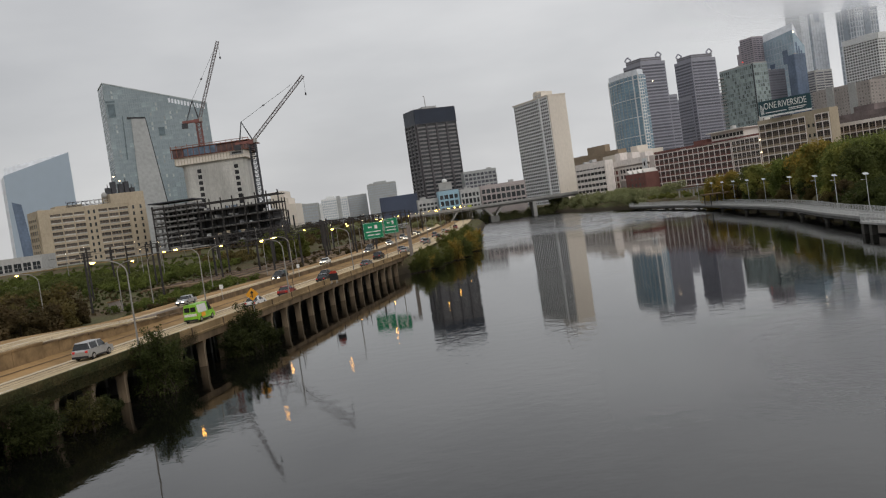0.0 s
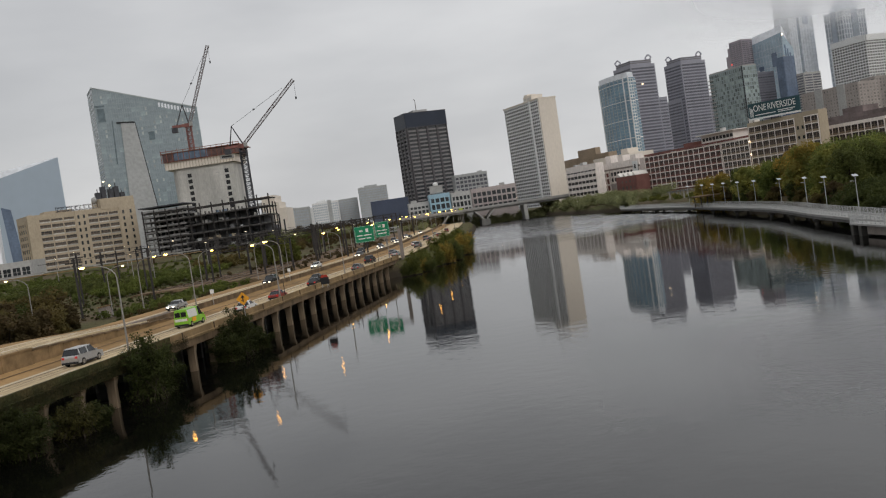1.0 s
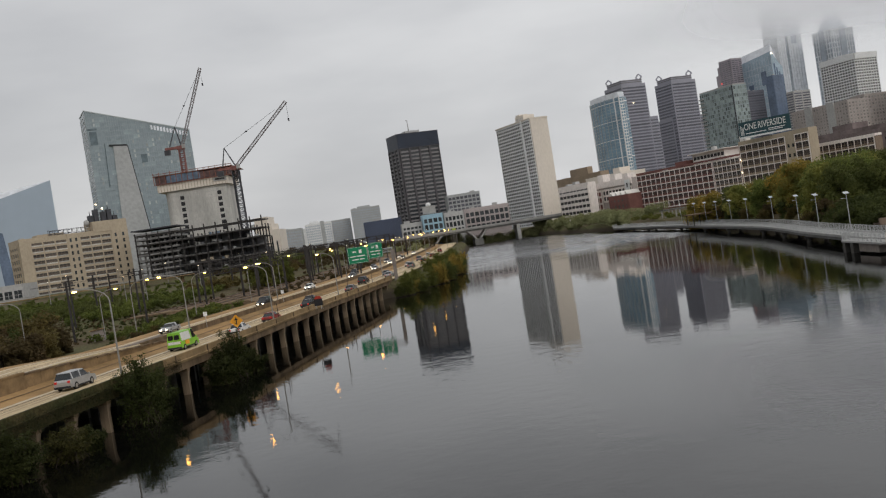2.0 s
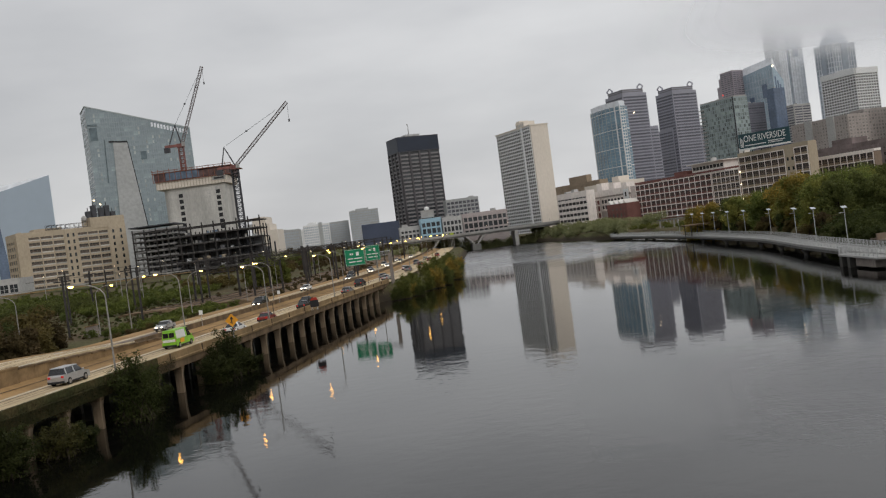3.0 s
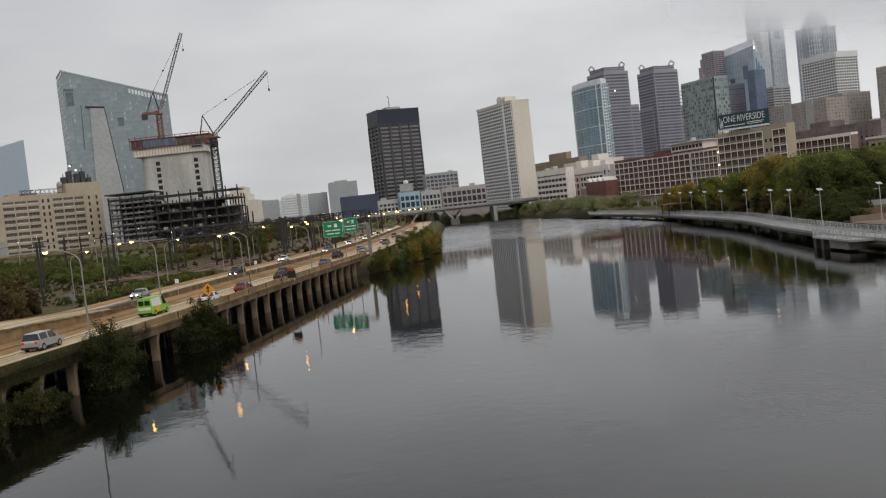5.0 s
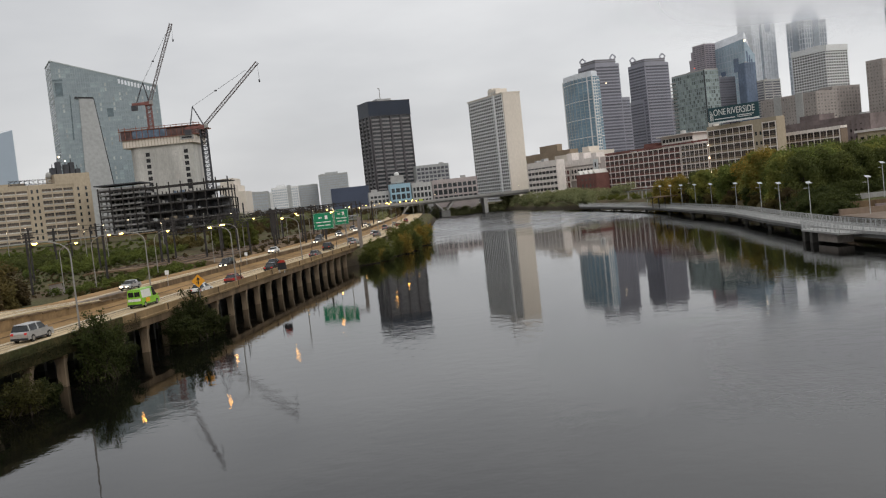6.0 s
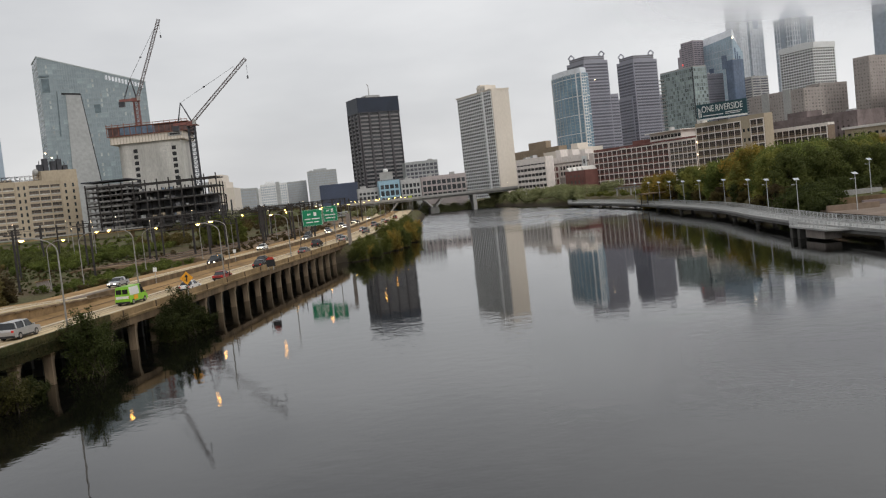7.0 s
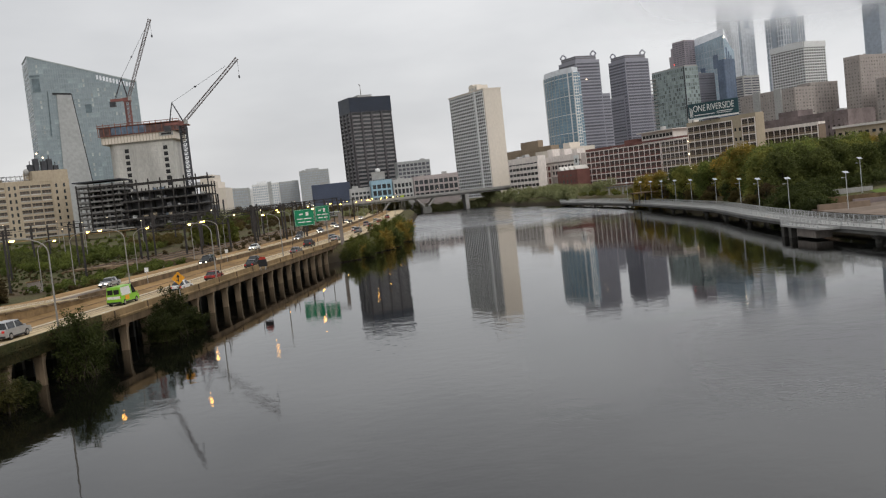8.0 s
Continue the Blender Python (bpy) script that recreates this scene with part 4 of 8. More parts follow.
def display_tower():
    r = tower("office_tower", "dark bronze office tower with a display band round its top", -8.5, 860, 22)
    w, s_ = 26.8, 40.1
    block(r, "wall", 0, s_, 0, w, 8, 93, M_PECO)
    block(r, "crown", -0.6, s_ + 0.6, -0.6, w + 0.6, 93.01, 107.2, M_LED, "dark blue-black display band")
    for face, length, cols in (("s", s_, 4), ("w", w, 3)):
        piers = Shape()
        for i in range(cols + 1):
            c = length * i / cols
            fbox(piers, face, max(0, c - 0.9), min(length, c + 0.9), 8, 93, 0, 1.1)
        part("pier_set", piers, M_PECO, r, kind="stuff")
        cw, rows = length / cols, 24
        rh = 85.0 / rows
        band = Shape()
        band.box(-(cw - 1.8) / 2, (cw - 1.8) / 2, -0.5, 0, 0, rh * 0.42)
        band_me = band.mesh("spandrel", M_PECO_L)
        win = pane_mesh("window", cw - 1.8, rh * 0.58, M_PANE, M_PECO, 3)
        for i in range(cols):
            for j in range(rows):
                q = 0 if face == "s" else -90
                part("spandrel", band_me, None, r, at=pose(*put(face, (i + 0.5) * cw, 8 + j * rh, 0.01), 0, 0, q))
                part("window", win, None, r, at=pose(*put(face, (i + 0.5) * cw, 8 + (j + 0.71) * rh, 0.06), 0, 0, q))
    for z in (93.2, 106.6):
        rim = Shape()
        rim.box(-0.8, s_ + 0.8, -0.8, w + 0.8, z, z + 0.5)
        part("crown_rim", rim, M_PECO, r)
    block(r, "penthouse", 12, 26, 8, 20, 107.2, 110.0, M_GREYB)
    s = Shape()
    s.tube((17, 12, 110), (17, 12, 119.5), 0.5, 0.25, 6)
    s.tube((17, 12, 119.5), (15.6, 12, 120.5), 0.5, 0.3, 6)
    part("antenna", s, M_PALE, r)
    # the display's louvres, unlit
    for face, length in (("s", s_), ("w", w)):
        for j in range(9):
            row = Shape()
            fbox(row, face, -0.4, length + 0.4, 94.6 + j * 1.35, 95.3 + j * 1.35, 0.6, 0.75)
            part("display_louvre", row, M_LED, r)


display_tower()


def apartment_slab():
    r = tower("apartment_tower", "cream concrete apartment slab with rows of dark windows", 92.1, 690, 22)
    w, s_ = 56.0, 14.6
    block(r, "wall", 0, s_, 0, w, 6, 85, M_CREAM)
    # long window side
    rows = 31
    rh = 79.0 / rows
    facade(r, "w", 1.2, 12.4, 6, 85, 4, rows, 0.3, 1.0, M_BRIGHT, M_PANE_L, 0.5)
    facade(r, "w", 14.2, 55.2, 6, 85, 14, rows, 0.3, 1.0, M_BRIGHT, M_PANE_L, 0.5)
    fin = Shape()
    fbox(fin, "w", 12.5, 14.1, 6, 85.4, 0, 1.3)
    part("stair_fin", fin, M_BRIGHT, r)
    trim = Shape()
    trim.box(-0.9, s_ + 0.3, -0.3, w + 0.3, 85.0, 85.9)
    part("roof_edge", trim, M_CREAM, r)
    p = Shape()
    p.box(2.5, 12, 14, 27, 85.9, 90.2)
    p.box(3.5, 11, 22, 27.5, 90.2, 91.6)
    part("penthouse", p, M_CREAM, r, "cream rooftop plant room")
    for k in range(5):
        q = Shape()
        q.box(2.3, 2.5, 15 + k * 2.4, 16.2 + k * 2.4, 86.6, 88.6)
        part("vent", q, M_GREYB, r)


apartment_slab()


def curved_glass_tower():
    r = tower("glass_tower", "slim blue glass apartment tower with white frame lines", 236.0, 1020, 22)
    n, w = 9, 58.0
    ring = [(-4.5 * math.sin(math.pi * i / (n - 1)), w * i / (n - 1)) for i in range(n)]
    body = ring[::-1] + [(6.1, 0), (14, 6), (14, w)]
    s = Shape()
    s.prism(body, 8, 127.5)
    part("wall", s, M_BLUEG, r)
    for z in np.arange(14, 127, 3.4):
        b = Shape()
        b.prism([(x - 0.12, y) for x, y in ring[::-1]] + [(6.25, -0.12), (14.1, 5.9), (14.1, w)], z, z + (0.8 if int(z / 3.4) % 6 == 0 else 0.3))
        part("floor_band", b, M_BRIGHT if int(z / 3.4) % 6 == 0 else M_MULL, r)
    for i in range(n):
        b = Shape()
        x, y = ring[i]
        t = 0.8 if i in (0, 1, n - 1) else 0.25
        b.box(x - 0.5, x + 0.3, y - t, y + t, 8, 128.5)
        part("mullion", b, M_BRIGHT if i in (0, 1, n - 1) else M_MULL, r)
    b = Shape()
    b.prism([(x * 0.98, y * 0.97 + 0.8) for x, y in ring[::-1]] + [(5.2, 1.5), (12, 7), (12, w - 1)], 127.5, 133.5)
    part("roof_screen", b, M_MIST, r, "pale metal roof screen")
    facade(r, "s", 0.3, 6.0, 8, 126, 2, 34, 0.6, 1.1, M_BRIGHT, M_BLUEG, 0.3, far=True)


curved_glass_tower()


def notched_tower(x, y, w, s_, top, low, wing, lit):
    r = tower("granite_tower", "grey granite office tower with diamond roof corners", x, y, 22, group="twin granite towers")
    block(r, "wall", 0, s_, 0, w, 8, top - 6, M_GRAN)
    block(r, "wall", 3, s_ - 3, 3, w - 3, top - 6, top, M_GRAN)
    block(r, "wing", s_, s_ + wing, 1, w - 2, 8, low, M_GRAN, "lower granite wing")
    block(r, "wing", -1.2, 4, w * 0.2, w + 1.0, 8, low, M_GRAN, "lower granite wing")
    rows = int((top - 14) / 4.0)
    for face, length in (("s", s_), ("w", w)):
        strip = pane_mesh("window_band", length - 2.4, 2.2, M_BANDG)
        sill = Shape()
        sill.box(-length / 2 + 0.6, length / 2 - 0.6, -0.35, 0, -0.8, 0.8)
        sill_me = sill.mesh("spandrel", M_GRAN)
        for j in range(rows):
            z = 12 + j * 4.0
            if z > top - 8:
                break
            q = 0 if face == "s" else -90
            part("window_band", strip, None, r, at=pose(*put(face, length / 2, z, 0.04), 0, 0, q))
            part("spandrel", sill_me, None, r, at=pose(*put(face, length / 2, z + 2.0, 0.0), 0, 0, q))
    strip = pane_mesh("window_band", wing - 1.5, 1.9, M_BANDG)
    side = pane_mesh("window_band", w * 0.8 - 1.5, 1.9, M_BANDG)
    for j in range(int((low - 11) / 4.0)):
        part("window_band", strip, None, r, at=pose(s_ + wing / 2, 0.95, 12 + j * 4.0))
        part("window_band", side, None, r, at=pose(-1.24, w * 0.6 + 0.5, 12 + j * 4.0, 0, 0, -90))
    if lit:
        s = Shape()
        s.ball((14, -1.0, 136), 0.7, 0.7, 0.7)
        part("wall_light", s, M_LAMPW, r, "small white light")
    for j in range(2):
        block(r, "crown_band", 2.6, s_ - 2.6, 2.6, w - 2.6, top - 4 + j * 2.4, top - 3 + j * 2.4, M_PECO_L)
    # diamond frames that stand on the roof's corners
    for cx, cy in ((s_ - 5, 5), (5, w - 5)):
        d = Shape()
        k, t = 5.0, 0.85
        pts = [(0, top - 1.6), (k * 0.8, top - 1.6 + k * 0.8), (0, top - 1.6 + k * 1.6), (-k * 0.8, top - 1.6 + k * 0.8)]
        for (a, z0), (b, z1) in zip(pts, pts[1:] + pts[:1]):
            d.tube((cx + a * 0.7, cy - a * 0.7, z0), (cx + b * 0.7, cy - b * 0.7, z1), t, t, 4)
        part("roof_diamond", d, M_GRAN, r)


notched_tower(280.7, 1190, 38.7, 37.3, 167.0, 117, 13, True)
notched_tower(356.3, 1230, 36.0, 39.6, 167.0, 113, 14, False)


def green_apartments():
    r = tower("apartment_tower", "grey-green glass apartment tower with balconies", 319, 900, 22)
    block(r, "wall", 0, 17, 0, 49, 8, 109, M_GREENG)
    facade(r, "w", 2, 49, 8, 108, 16, 27, 0.45, 0.8, M_GREENG, M_GREEND, 0.3, far=True)
    facade(r, "s", 0.5, 17, 8, 108, 6, 27, 0.5, 0.9, M_GREENG, M_GREEND, 0.3, far=True)
    # a dark strip on the wall stands for the recess and its shade
    notch = Shape()
    fbox(notch, "w", 0.0, 1.6, 8, 109.2, 0, 0.3)
    part("dark_recess", notch, M_PANE, r)
    bal = Shape()
    fbox(bal, "w", 43, 50.5, 0, 0.9, 0, 1.6)
    me = bal.mesh("balcony", M_PALE)
    for j in range(26):
        part("balcony", me, None, r, at=pose(0, 0, 10 + j * 3.7))
    roof_kit(r, 0, 17, 0, 49, 109, M_PALE, 4, 5)
    s = Shape()
    s.tube((2, 16, 109), (2, 16, 112.5), 0.2, 0.15, 6)
    mast = part("light_mast", s, M_GREYB, r)
    s = Shape()
    s.ball((2, 16, 113.1), 0.7, 0.7, 0.7)
    part("warning_light", s, M_WARN, mast, "red warning light")


green_apartments()


def striped_block(name, label, x, y, turn, s_, w, z1, wall, glass, rows, wcols=0, scols=0, z0=8, n_roof=2, pier=1.0, band=1.6, seed=3):
    """A plain block with a grid of windows on the two sides that are seen."""
    r = tower(name, label, x, y, turn)
    block(r, "wall", 0, s_, 0, w, 4, z1, wall)
    if wcols:
        facade(r, "w", 0.4, w - 0.4, z0, z1 - 1, wcols, rows, pier, band, wall, glass, 0.4, far=y > 700)
    if scols:
        facade(r, "s", 0.4, s_ - 0.4, z0, z1 - 1, scols, rows, pier, band, wall, glass, 0.4, far=y > 700)
    roof_kit(r, 0, s_, 0, w, z1, wall, n_roof, seed)
    return r


q_ = striped_block("office_tower", "reddish brown granite office tower", 499.7, 1400, 22, 20.4, 27.4, 200, M_MAUVE, M_BANDG, 40, 4, 3, z0=80)
for k, top in ((1, 193), (2, 181)):
    block(q_, "shoulder", 0.5, 19, 27.4 + (k - 1) * 5, 27.4 + k * 5, 8, top, M_MAUVE)
striped_block("office_tower", "dark blue glass office tower", 439, 1100, 22, 17, 12, 133, M_BLUED, M_BLUED, 26, 3, 4, z0=40, pier=0.5, band=0.8)
striped_block("office_block", "dark slate office block with window bands", 412, 1120, 22, 28, 10, 121, M_SLATE, M_BANDG, 26, 1, 1, z0=40)
striped_block("office_block", "grey stone office block with window bands", 523.4, 1250, 22, 30, 14, 124, M_GREYB, M_BANDG, 24, 1, 2, z0=40)


def slanted_glass_tower():
    r = tower("glass_tower", "blue glass tower with a slanted pale roof", 540.6, 1350, 22)
    ring = [(0, 0), (19, 0), (19, 65), (0, 65)]
    s = Shape()
    s.prism(ring, 4, [196, 172, 172, 190])
    part("wall", s, M_BLUEL, r)
    t = Shape()
    t.hull([(0, 0, 196.1), (10, 0, 183.6), (10, 65, 181.1), (0, 65, 190.1)], [(3, 2, 206), (5, 2, 204), (5, 62, 200), (3, 62, 202)])
    part("roof", t, M_MIST, r, "pale glass gable roof")
    s = Shape()
    s.ball((1.0, -0.6, 193.0), 1.1, 0.8, 1.3)
    part("roof_light", s, M_LAMPW, r, "white light under the gable")
    for z in range(60, 186, 9):
        b = Shape()
        b.box(-0.25, 0, 0, 65, z, z + 0.8)
        part("floor_band", b, M_HAZE, r)
    for y in range(0, 66, 6):
        b = Shape()
        b.box(-0.3, 0, y - 0.25, y + 0.25, 60, 189)
        part("mullion", b, M_HAZE, r)
    # recesses are darker plates on the face, their shade put in as colour
    for y0, z0 in ((14, 150), (42, 135)):
        b = Shape()
        b.box(-0.5, 0, y0, y0 + 10, z0, z0 + 20)
        part("dark_recess", b, M_BLUED, r)
    for k in range(4):
        b = Shape()
        b.box(3 + k * 4, 5 + k * 4, -0.6, 0, 120 + k * 3, 178 - k * 6)
        part("bay", b, M_BLUED, r)


slanted_glass_tower()


def cloud_tower():
    r = tower("skyscraper", "glass skyscraper coloured pale for haze, its top fading into cloud", 635.1, 1550, 22)
    # haze over the shafts is put into their pale colour
    block(r, "shaft", 0, 17, 0, 32, 4, 295, M_MIST, "glass shaft coloured pale for haze")
    block(r, "shaft", 23, 53, 0, 32, 4, 278, M_MIST, "glass shaft coloured pale for haze")
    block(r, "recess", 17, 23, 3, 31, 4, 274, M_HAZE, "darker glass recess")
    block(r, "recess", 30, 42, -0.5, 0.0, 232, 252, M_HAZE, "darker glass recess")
    for k, z in enumerate(range(70, 272, 10)):
        b = Shape()
        b.box(23, 53.2 + 0.0 * k, -0.35, 0, z, z + 0.7)
        part("floor_band", b, M_MISTD, r)
    for x in (3, 8, 13, 27, 33, 39, 45, 51):
        b = Shape()
        b.box(x - 0.3, x + 0.3, -0.4, 0, 4, 276)
        part("mullion", b, M_MISTD, r)


cloud_tower()


def domed_tower():
    r = tower("skyscraper", "grey skyscraper with a pyramid roof lost in cloud", 702.4, 1500, 22)
    # haze goes into the pale wall, pier and roof colours
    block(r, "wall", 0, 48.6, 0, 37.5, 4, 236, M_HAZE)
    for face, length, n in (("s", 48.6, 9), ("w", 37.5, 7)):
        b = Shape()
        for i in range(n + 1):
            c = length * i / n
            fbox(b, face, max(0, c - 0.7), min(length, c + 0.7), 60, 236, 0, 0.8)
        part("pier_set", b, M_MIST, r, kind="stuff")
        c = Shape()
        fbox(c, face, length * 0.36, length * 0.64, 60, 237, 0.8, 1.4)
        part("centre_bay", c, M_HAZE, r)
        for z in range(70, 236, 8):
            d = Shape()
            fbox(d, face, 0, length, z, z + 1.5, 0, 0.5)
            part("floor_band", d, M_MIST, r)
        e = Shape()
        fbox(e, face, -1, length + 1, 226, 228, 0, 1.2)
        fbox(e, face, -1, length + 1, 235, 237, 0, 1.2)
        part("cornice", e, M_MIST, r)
    s = Shape()
    base = [(6, 5), (43, 5), (43, 33), (6, 33)]
    tip = [(20, 15), (29, 15), (29, 22), (20, 22)]
    s.hull([(x, y, 236) for x, y in base], [(9 + (x - 6) * 0.84, 7 + (y - 5) * 0.84, 246) for x, y in base])
    s.hull([(9 + (x - 6) * 0.84, 7 + (y - 5) * 0.84, 246) for x, y in base], [(x, y, 268) for x, y in tip])
    part("roof", s, M_HAZE, r, "grey pyramid roof")


domed_tower()


def lattice_tower():
    r = tower("office_tower", "white concrete office tower with a deep window grid", 612, 1250, 22)
    w, s_ = 59.0, 41.3
    block(r, "wall", 0, s_, 0, w, 4, 163, M_PECO)
    for face, length, n in (("s", s_, 9), ("w", w, 13)):
        g = Shape()
        for i in range(n + 1):
            c = length * i / n
            fbox(g, face, max(0, c - 0.55), min(length, c + 0.55), 60, 163, 0, 0.55)
        part("pier_set", g, M_BRIGHT, r, kind="stuff")
        me = Shape()
        fbox(me, face, 0, length, 0, 1.6, 0, 0.4)
        mm = me.mesh("floor_band", M_BRIGHT)
        for j in range(24):
            part("floor_band", mm, None, r, at=pose(0, 0, 63 + j * 3.87))
        t = Shape()
        fbox(t, face, 0, length, 155, 163.2, 0, 1.6)
        part("crown", t, M_BRIGHT, r)
    block(r, "penthouse", 10, 20, 20, 40, 163, 166, M_BRIGHT)


lattice_tower()

r_ = striped_block("apartment_block", "tan brick apartment block with grey bay stacks", 475.5, 1000, 22, 30, 82, 84, M_STONE, M_SOFTW, 18, 20, 6, z0=20, pier=2.2, band=1.8)
for k in (18, 50):
    b_ = Shape()
    fbox(b_, "w", k, k + 10, 20, 86, 0, 2.0)
    part("bay_column", b_, M_GREYB, r_, "grey glazed bay stack")
striped_block("apartment_block", "stepped tan stone apartment block", 519, 1050, 22, 44, 20, 91, M_STONE, M_SOFTW, 18, 3, 9, z0=20, pier=2.2, band=1.8)
striped_block("apartment_block", "brown stone apartment tower", 551.8, 1000, 22, 60, 21, 112, M_STONE, M_SOFTW, 24, 5, 14, z0=20, pier=2.2, band=2.2)
striped_block("apartment_block", "grey-brown apartment block with narrow windows", 560, 960, 22, 60, 16, 82, M_STONE, M_SOFTW, 16, 3, 12, z0=20, pier=2.4, band=1.6)
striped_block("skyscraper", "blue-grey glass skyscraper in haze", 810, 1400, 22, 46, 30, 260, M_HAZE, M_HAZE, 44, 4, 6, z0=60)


# -- riverside lofts on the right bank
def loft_west():
    r = tower("loft_building", "long brick loft building with a white concrete frame", 165.1, 470, 22)
    block(r, "wall", 0, 30, 0, 71, 5, 27.4, M_BRICK)
    block(r, "wall", 0.5, 30, 71.01, 90, 5, 28.0, M_BRICK)
    facade(r, "w", 0.3, 21, 7, 27.6, 6, 6, 0.4, 0.5, M_LOFT, M_PANE_R, 0.3, 1, 1, M_STONE, breast=M_BROWN)
    facade(r, "w", 21.6, 90, 7, 27.6, 15, 6, 0.5, 0.5, M_LOFT, M_PANE_R, 0.3, 2, 1, M_BRICK, breast=M_BRICK)
    roof_kit(r, 0, 30, 0, 90, 28.1, M_BRICK, 5, 8)
    block(r, "penthouse", 6, 20, 18, 44, 28.1, 33.5, M_WHITE, "off-white rooftop storey")
    block(r, "penthouse", 3, 16, 46, 56, 28.1, 31.2, M_BRICK, "red brick plant room")
    block(r, "roof_hood", 4, 21, 16, 46, 33.5, 34.0, M_WHITE)
    me = pane_mesh("window", 2.2, 1.8, M_PANE_L)
    for k in range(9):
        part("window", me, None, r, at=pose(5.97, 19.5 + k * 2.8, 31.2, 0, 0, -90))
    s = Shape()
    s.tube((10, 30, 34), (10, 30, 36), 1.6, 1.6, 10)
    part("roof_tank", s, M_GREYB, r)


loft_west()


def loft_board():
    r = tower("loft_building", "tan loft building with large windows under a billboard", 171.6, 400, 22)
    block(r, "wall", 0, 5, 0, 44.3, 5, 32.6, M_TAN)
    facade(r, "w", 0.3, 8.5, 6, 31.8, 2, 7, 0.4, 0.45, M_LOFT, M_PANE_R, 0.25, 1, 1, M_BROWN, breast=M_WARMB)
    facade(r, "w", 14.2, 43.8, 6, 31.8, 7, 7, 0.4, 0.45, M_LOFT, M_PANE_R, 0.25, 2, 1, M_BROWN, breast=M_WARMB)
    me = pane_mesh("window", 1.1, 1.5, M_PANE)
    for j in range(5):
        for a in (9.8, 12.6):
            part("window", me, None, r, at=pose(*put("w", a, 10 + j * 4.3, 0.06), 0, 0, -90))
    roof_kit(r, 0, 5, 0, 44.3, 32.6, M_TAN, 0, 4)
    block(r, "penthouse", 1, 4, 40, 44, 32.61, 36, M_WHITE)
    # lamps on the corner
    for z in (12, 19, 25):
        s = Shape()
        s.ball((-0.9, 43.2, z), 0.3, 0.3, 0.3)
        part("wall_lamp", s, M_LAMPW, r)
    bb = thing("billboard", "dark teal roof billboard with white lettering", "billboard", at=pose(152.5, 430.0, 0, 0, 0, -46))
    s = Shape()
    s.box(0, 24.4, 0, 0.5, 34.6, 41.7)
    part("panel", s, M_TEAL, bb)
    s = Shape()
    s.box(0, 24.4, -0.12, -0.004, 34.2, 35.0)
    part("bottom_rail", s, M_SIGNW, bb, "white bottom rail")
    for k in range(6):
        p = Shape()
        p.tube((1.5 + k * 4.4, 0.4, 33.0), (1.5 + k * 4.4, 0.4, 34.6), 0.12, 0.12, 6)
        part("leg", p, M_RUST, bb)
    for words, x in (("ONE", 5.6), ("RIVERSIDE", 15.9)):
        text(bb, words, 2.95, M_SIGNW, pose(x, -0.05, 39.1, 90, 0, 0) @ Matrix.Diagonal((1, 1.4, 1, 1)), 0.04)
    for a0, a1, z0, z1 in ((3.0, 13.0, 36.0, 36.4), (14.0, 22.0, 36.6, 36.95), (14.0, 21.0, 35.9, 36.2)):
        s = Shape()
        s.box(a0, a1, -0.06, -0.002, z0, z1)
        part("text_bar", s, M_SIGNW, bb)
    for k in range(3):
        s = Shape()
        s.box(0.8 + k * 0.6, 1.1 + k * 0.6, -0.06, -0.002, 35.6, 40.2 - k * 0.6)
        part("emblem_bar", s, M_SIGNW, bb)


loft_board()


def loft_wing():
    r = tower("loft_building", "low loft wing with white framed windows", 192.4, 385, 22)
    block(r, "wall", 0, 4, 0, 35.7, 5, 25.0, M_BROWN)
    facade(r, "w", 0.3, 35.4, 7, 25.2, 10, 5, 0.4, 0.45, M_LOFT, M_PANE_R, 0.25, 1, 1, M_BROWN, breast=M_BROWN)
    roof_kit(r, 0, 4, 0, 35.7, 25.21, M_LOFT, 0, 9)
    b = striped_block("loft_building", "dull purple-brown brick block behind the lofts", 216.5, 405.5, 22, 18, 50, 30.0, M_REAR, M_PANE_R, 7, 17, 0, z0=6, n_roof=3, pier=1.7, band=2.0, seed=14)
    block(b, "penthouse", 2, 12, 30, 42, 31.0, 34.0, M_REAR)
    q = tower("low_hall", "low beige hall with a white roof edge", 219.2, 380, 22)
    block(q, "wall", 0, 12, 0, 26, 5, 22.6, M_TAN)
    s = Shape()
    s.box(-0.8, 13, -0.8, 27, 22.6, 23.6)
    part("roof", s, M_WHITE, q, "white flat roof edge")
    me = pane_mesh("window", 1.8, 1.2, M_PANE)
    for k in range(7):
        part("window", me, None, q, at=pose(*put("w", 2.5 + k * 3.5, 20, 0.06), 0, 0, -90))


loft_wing()


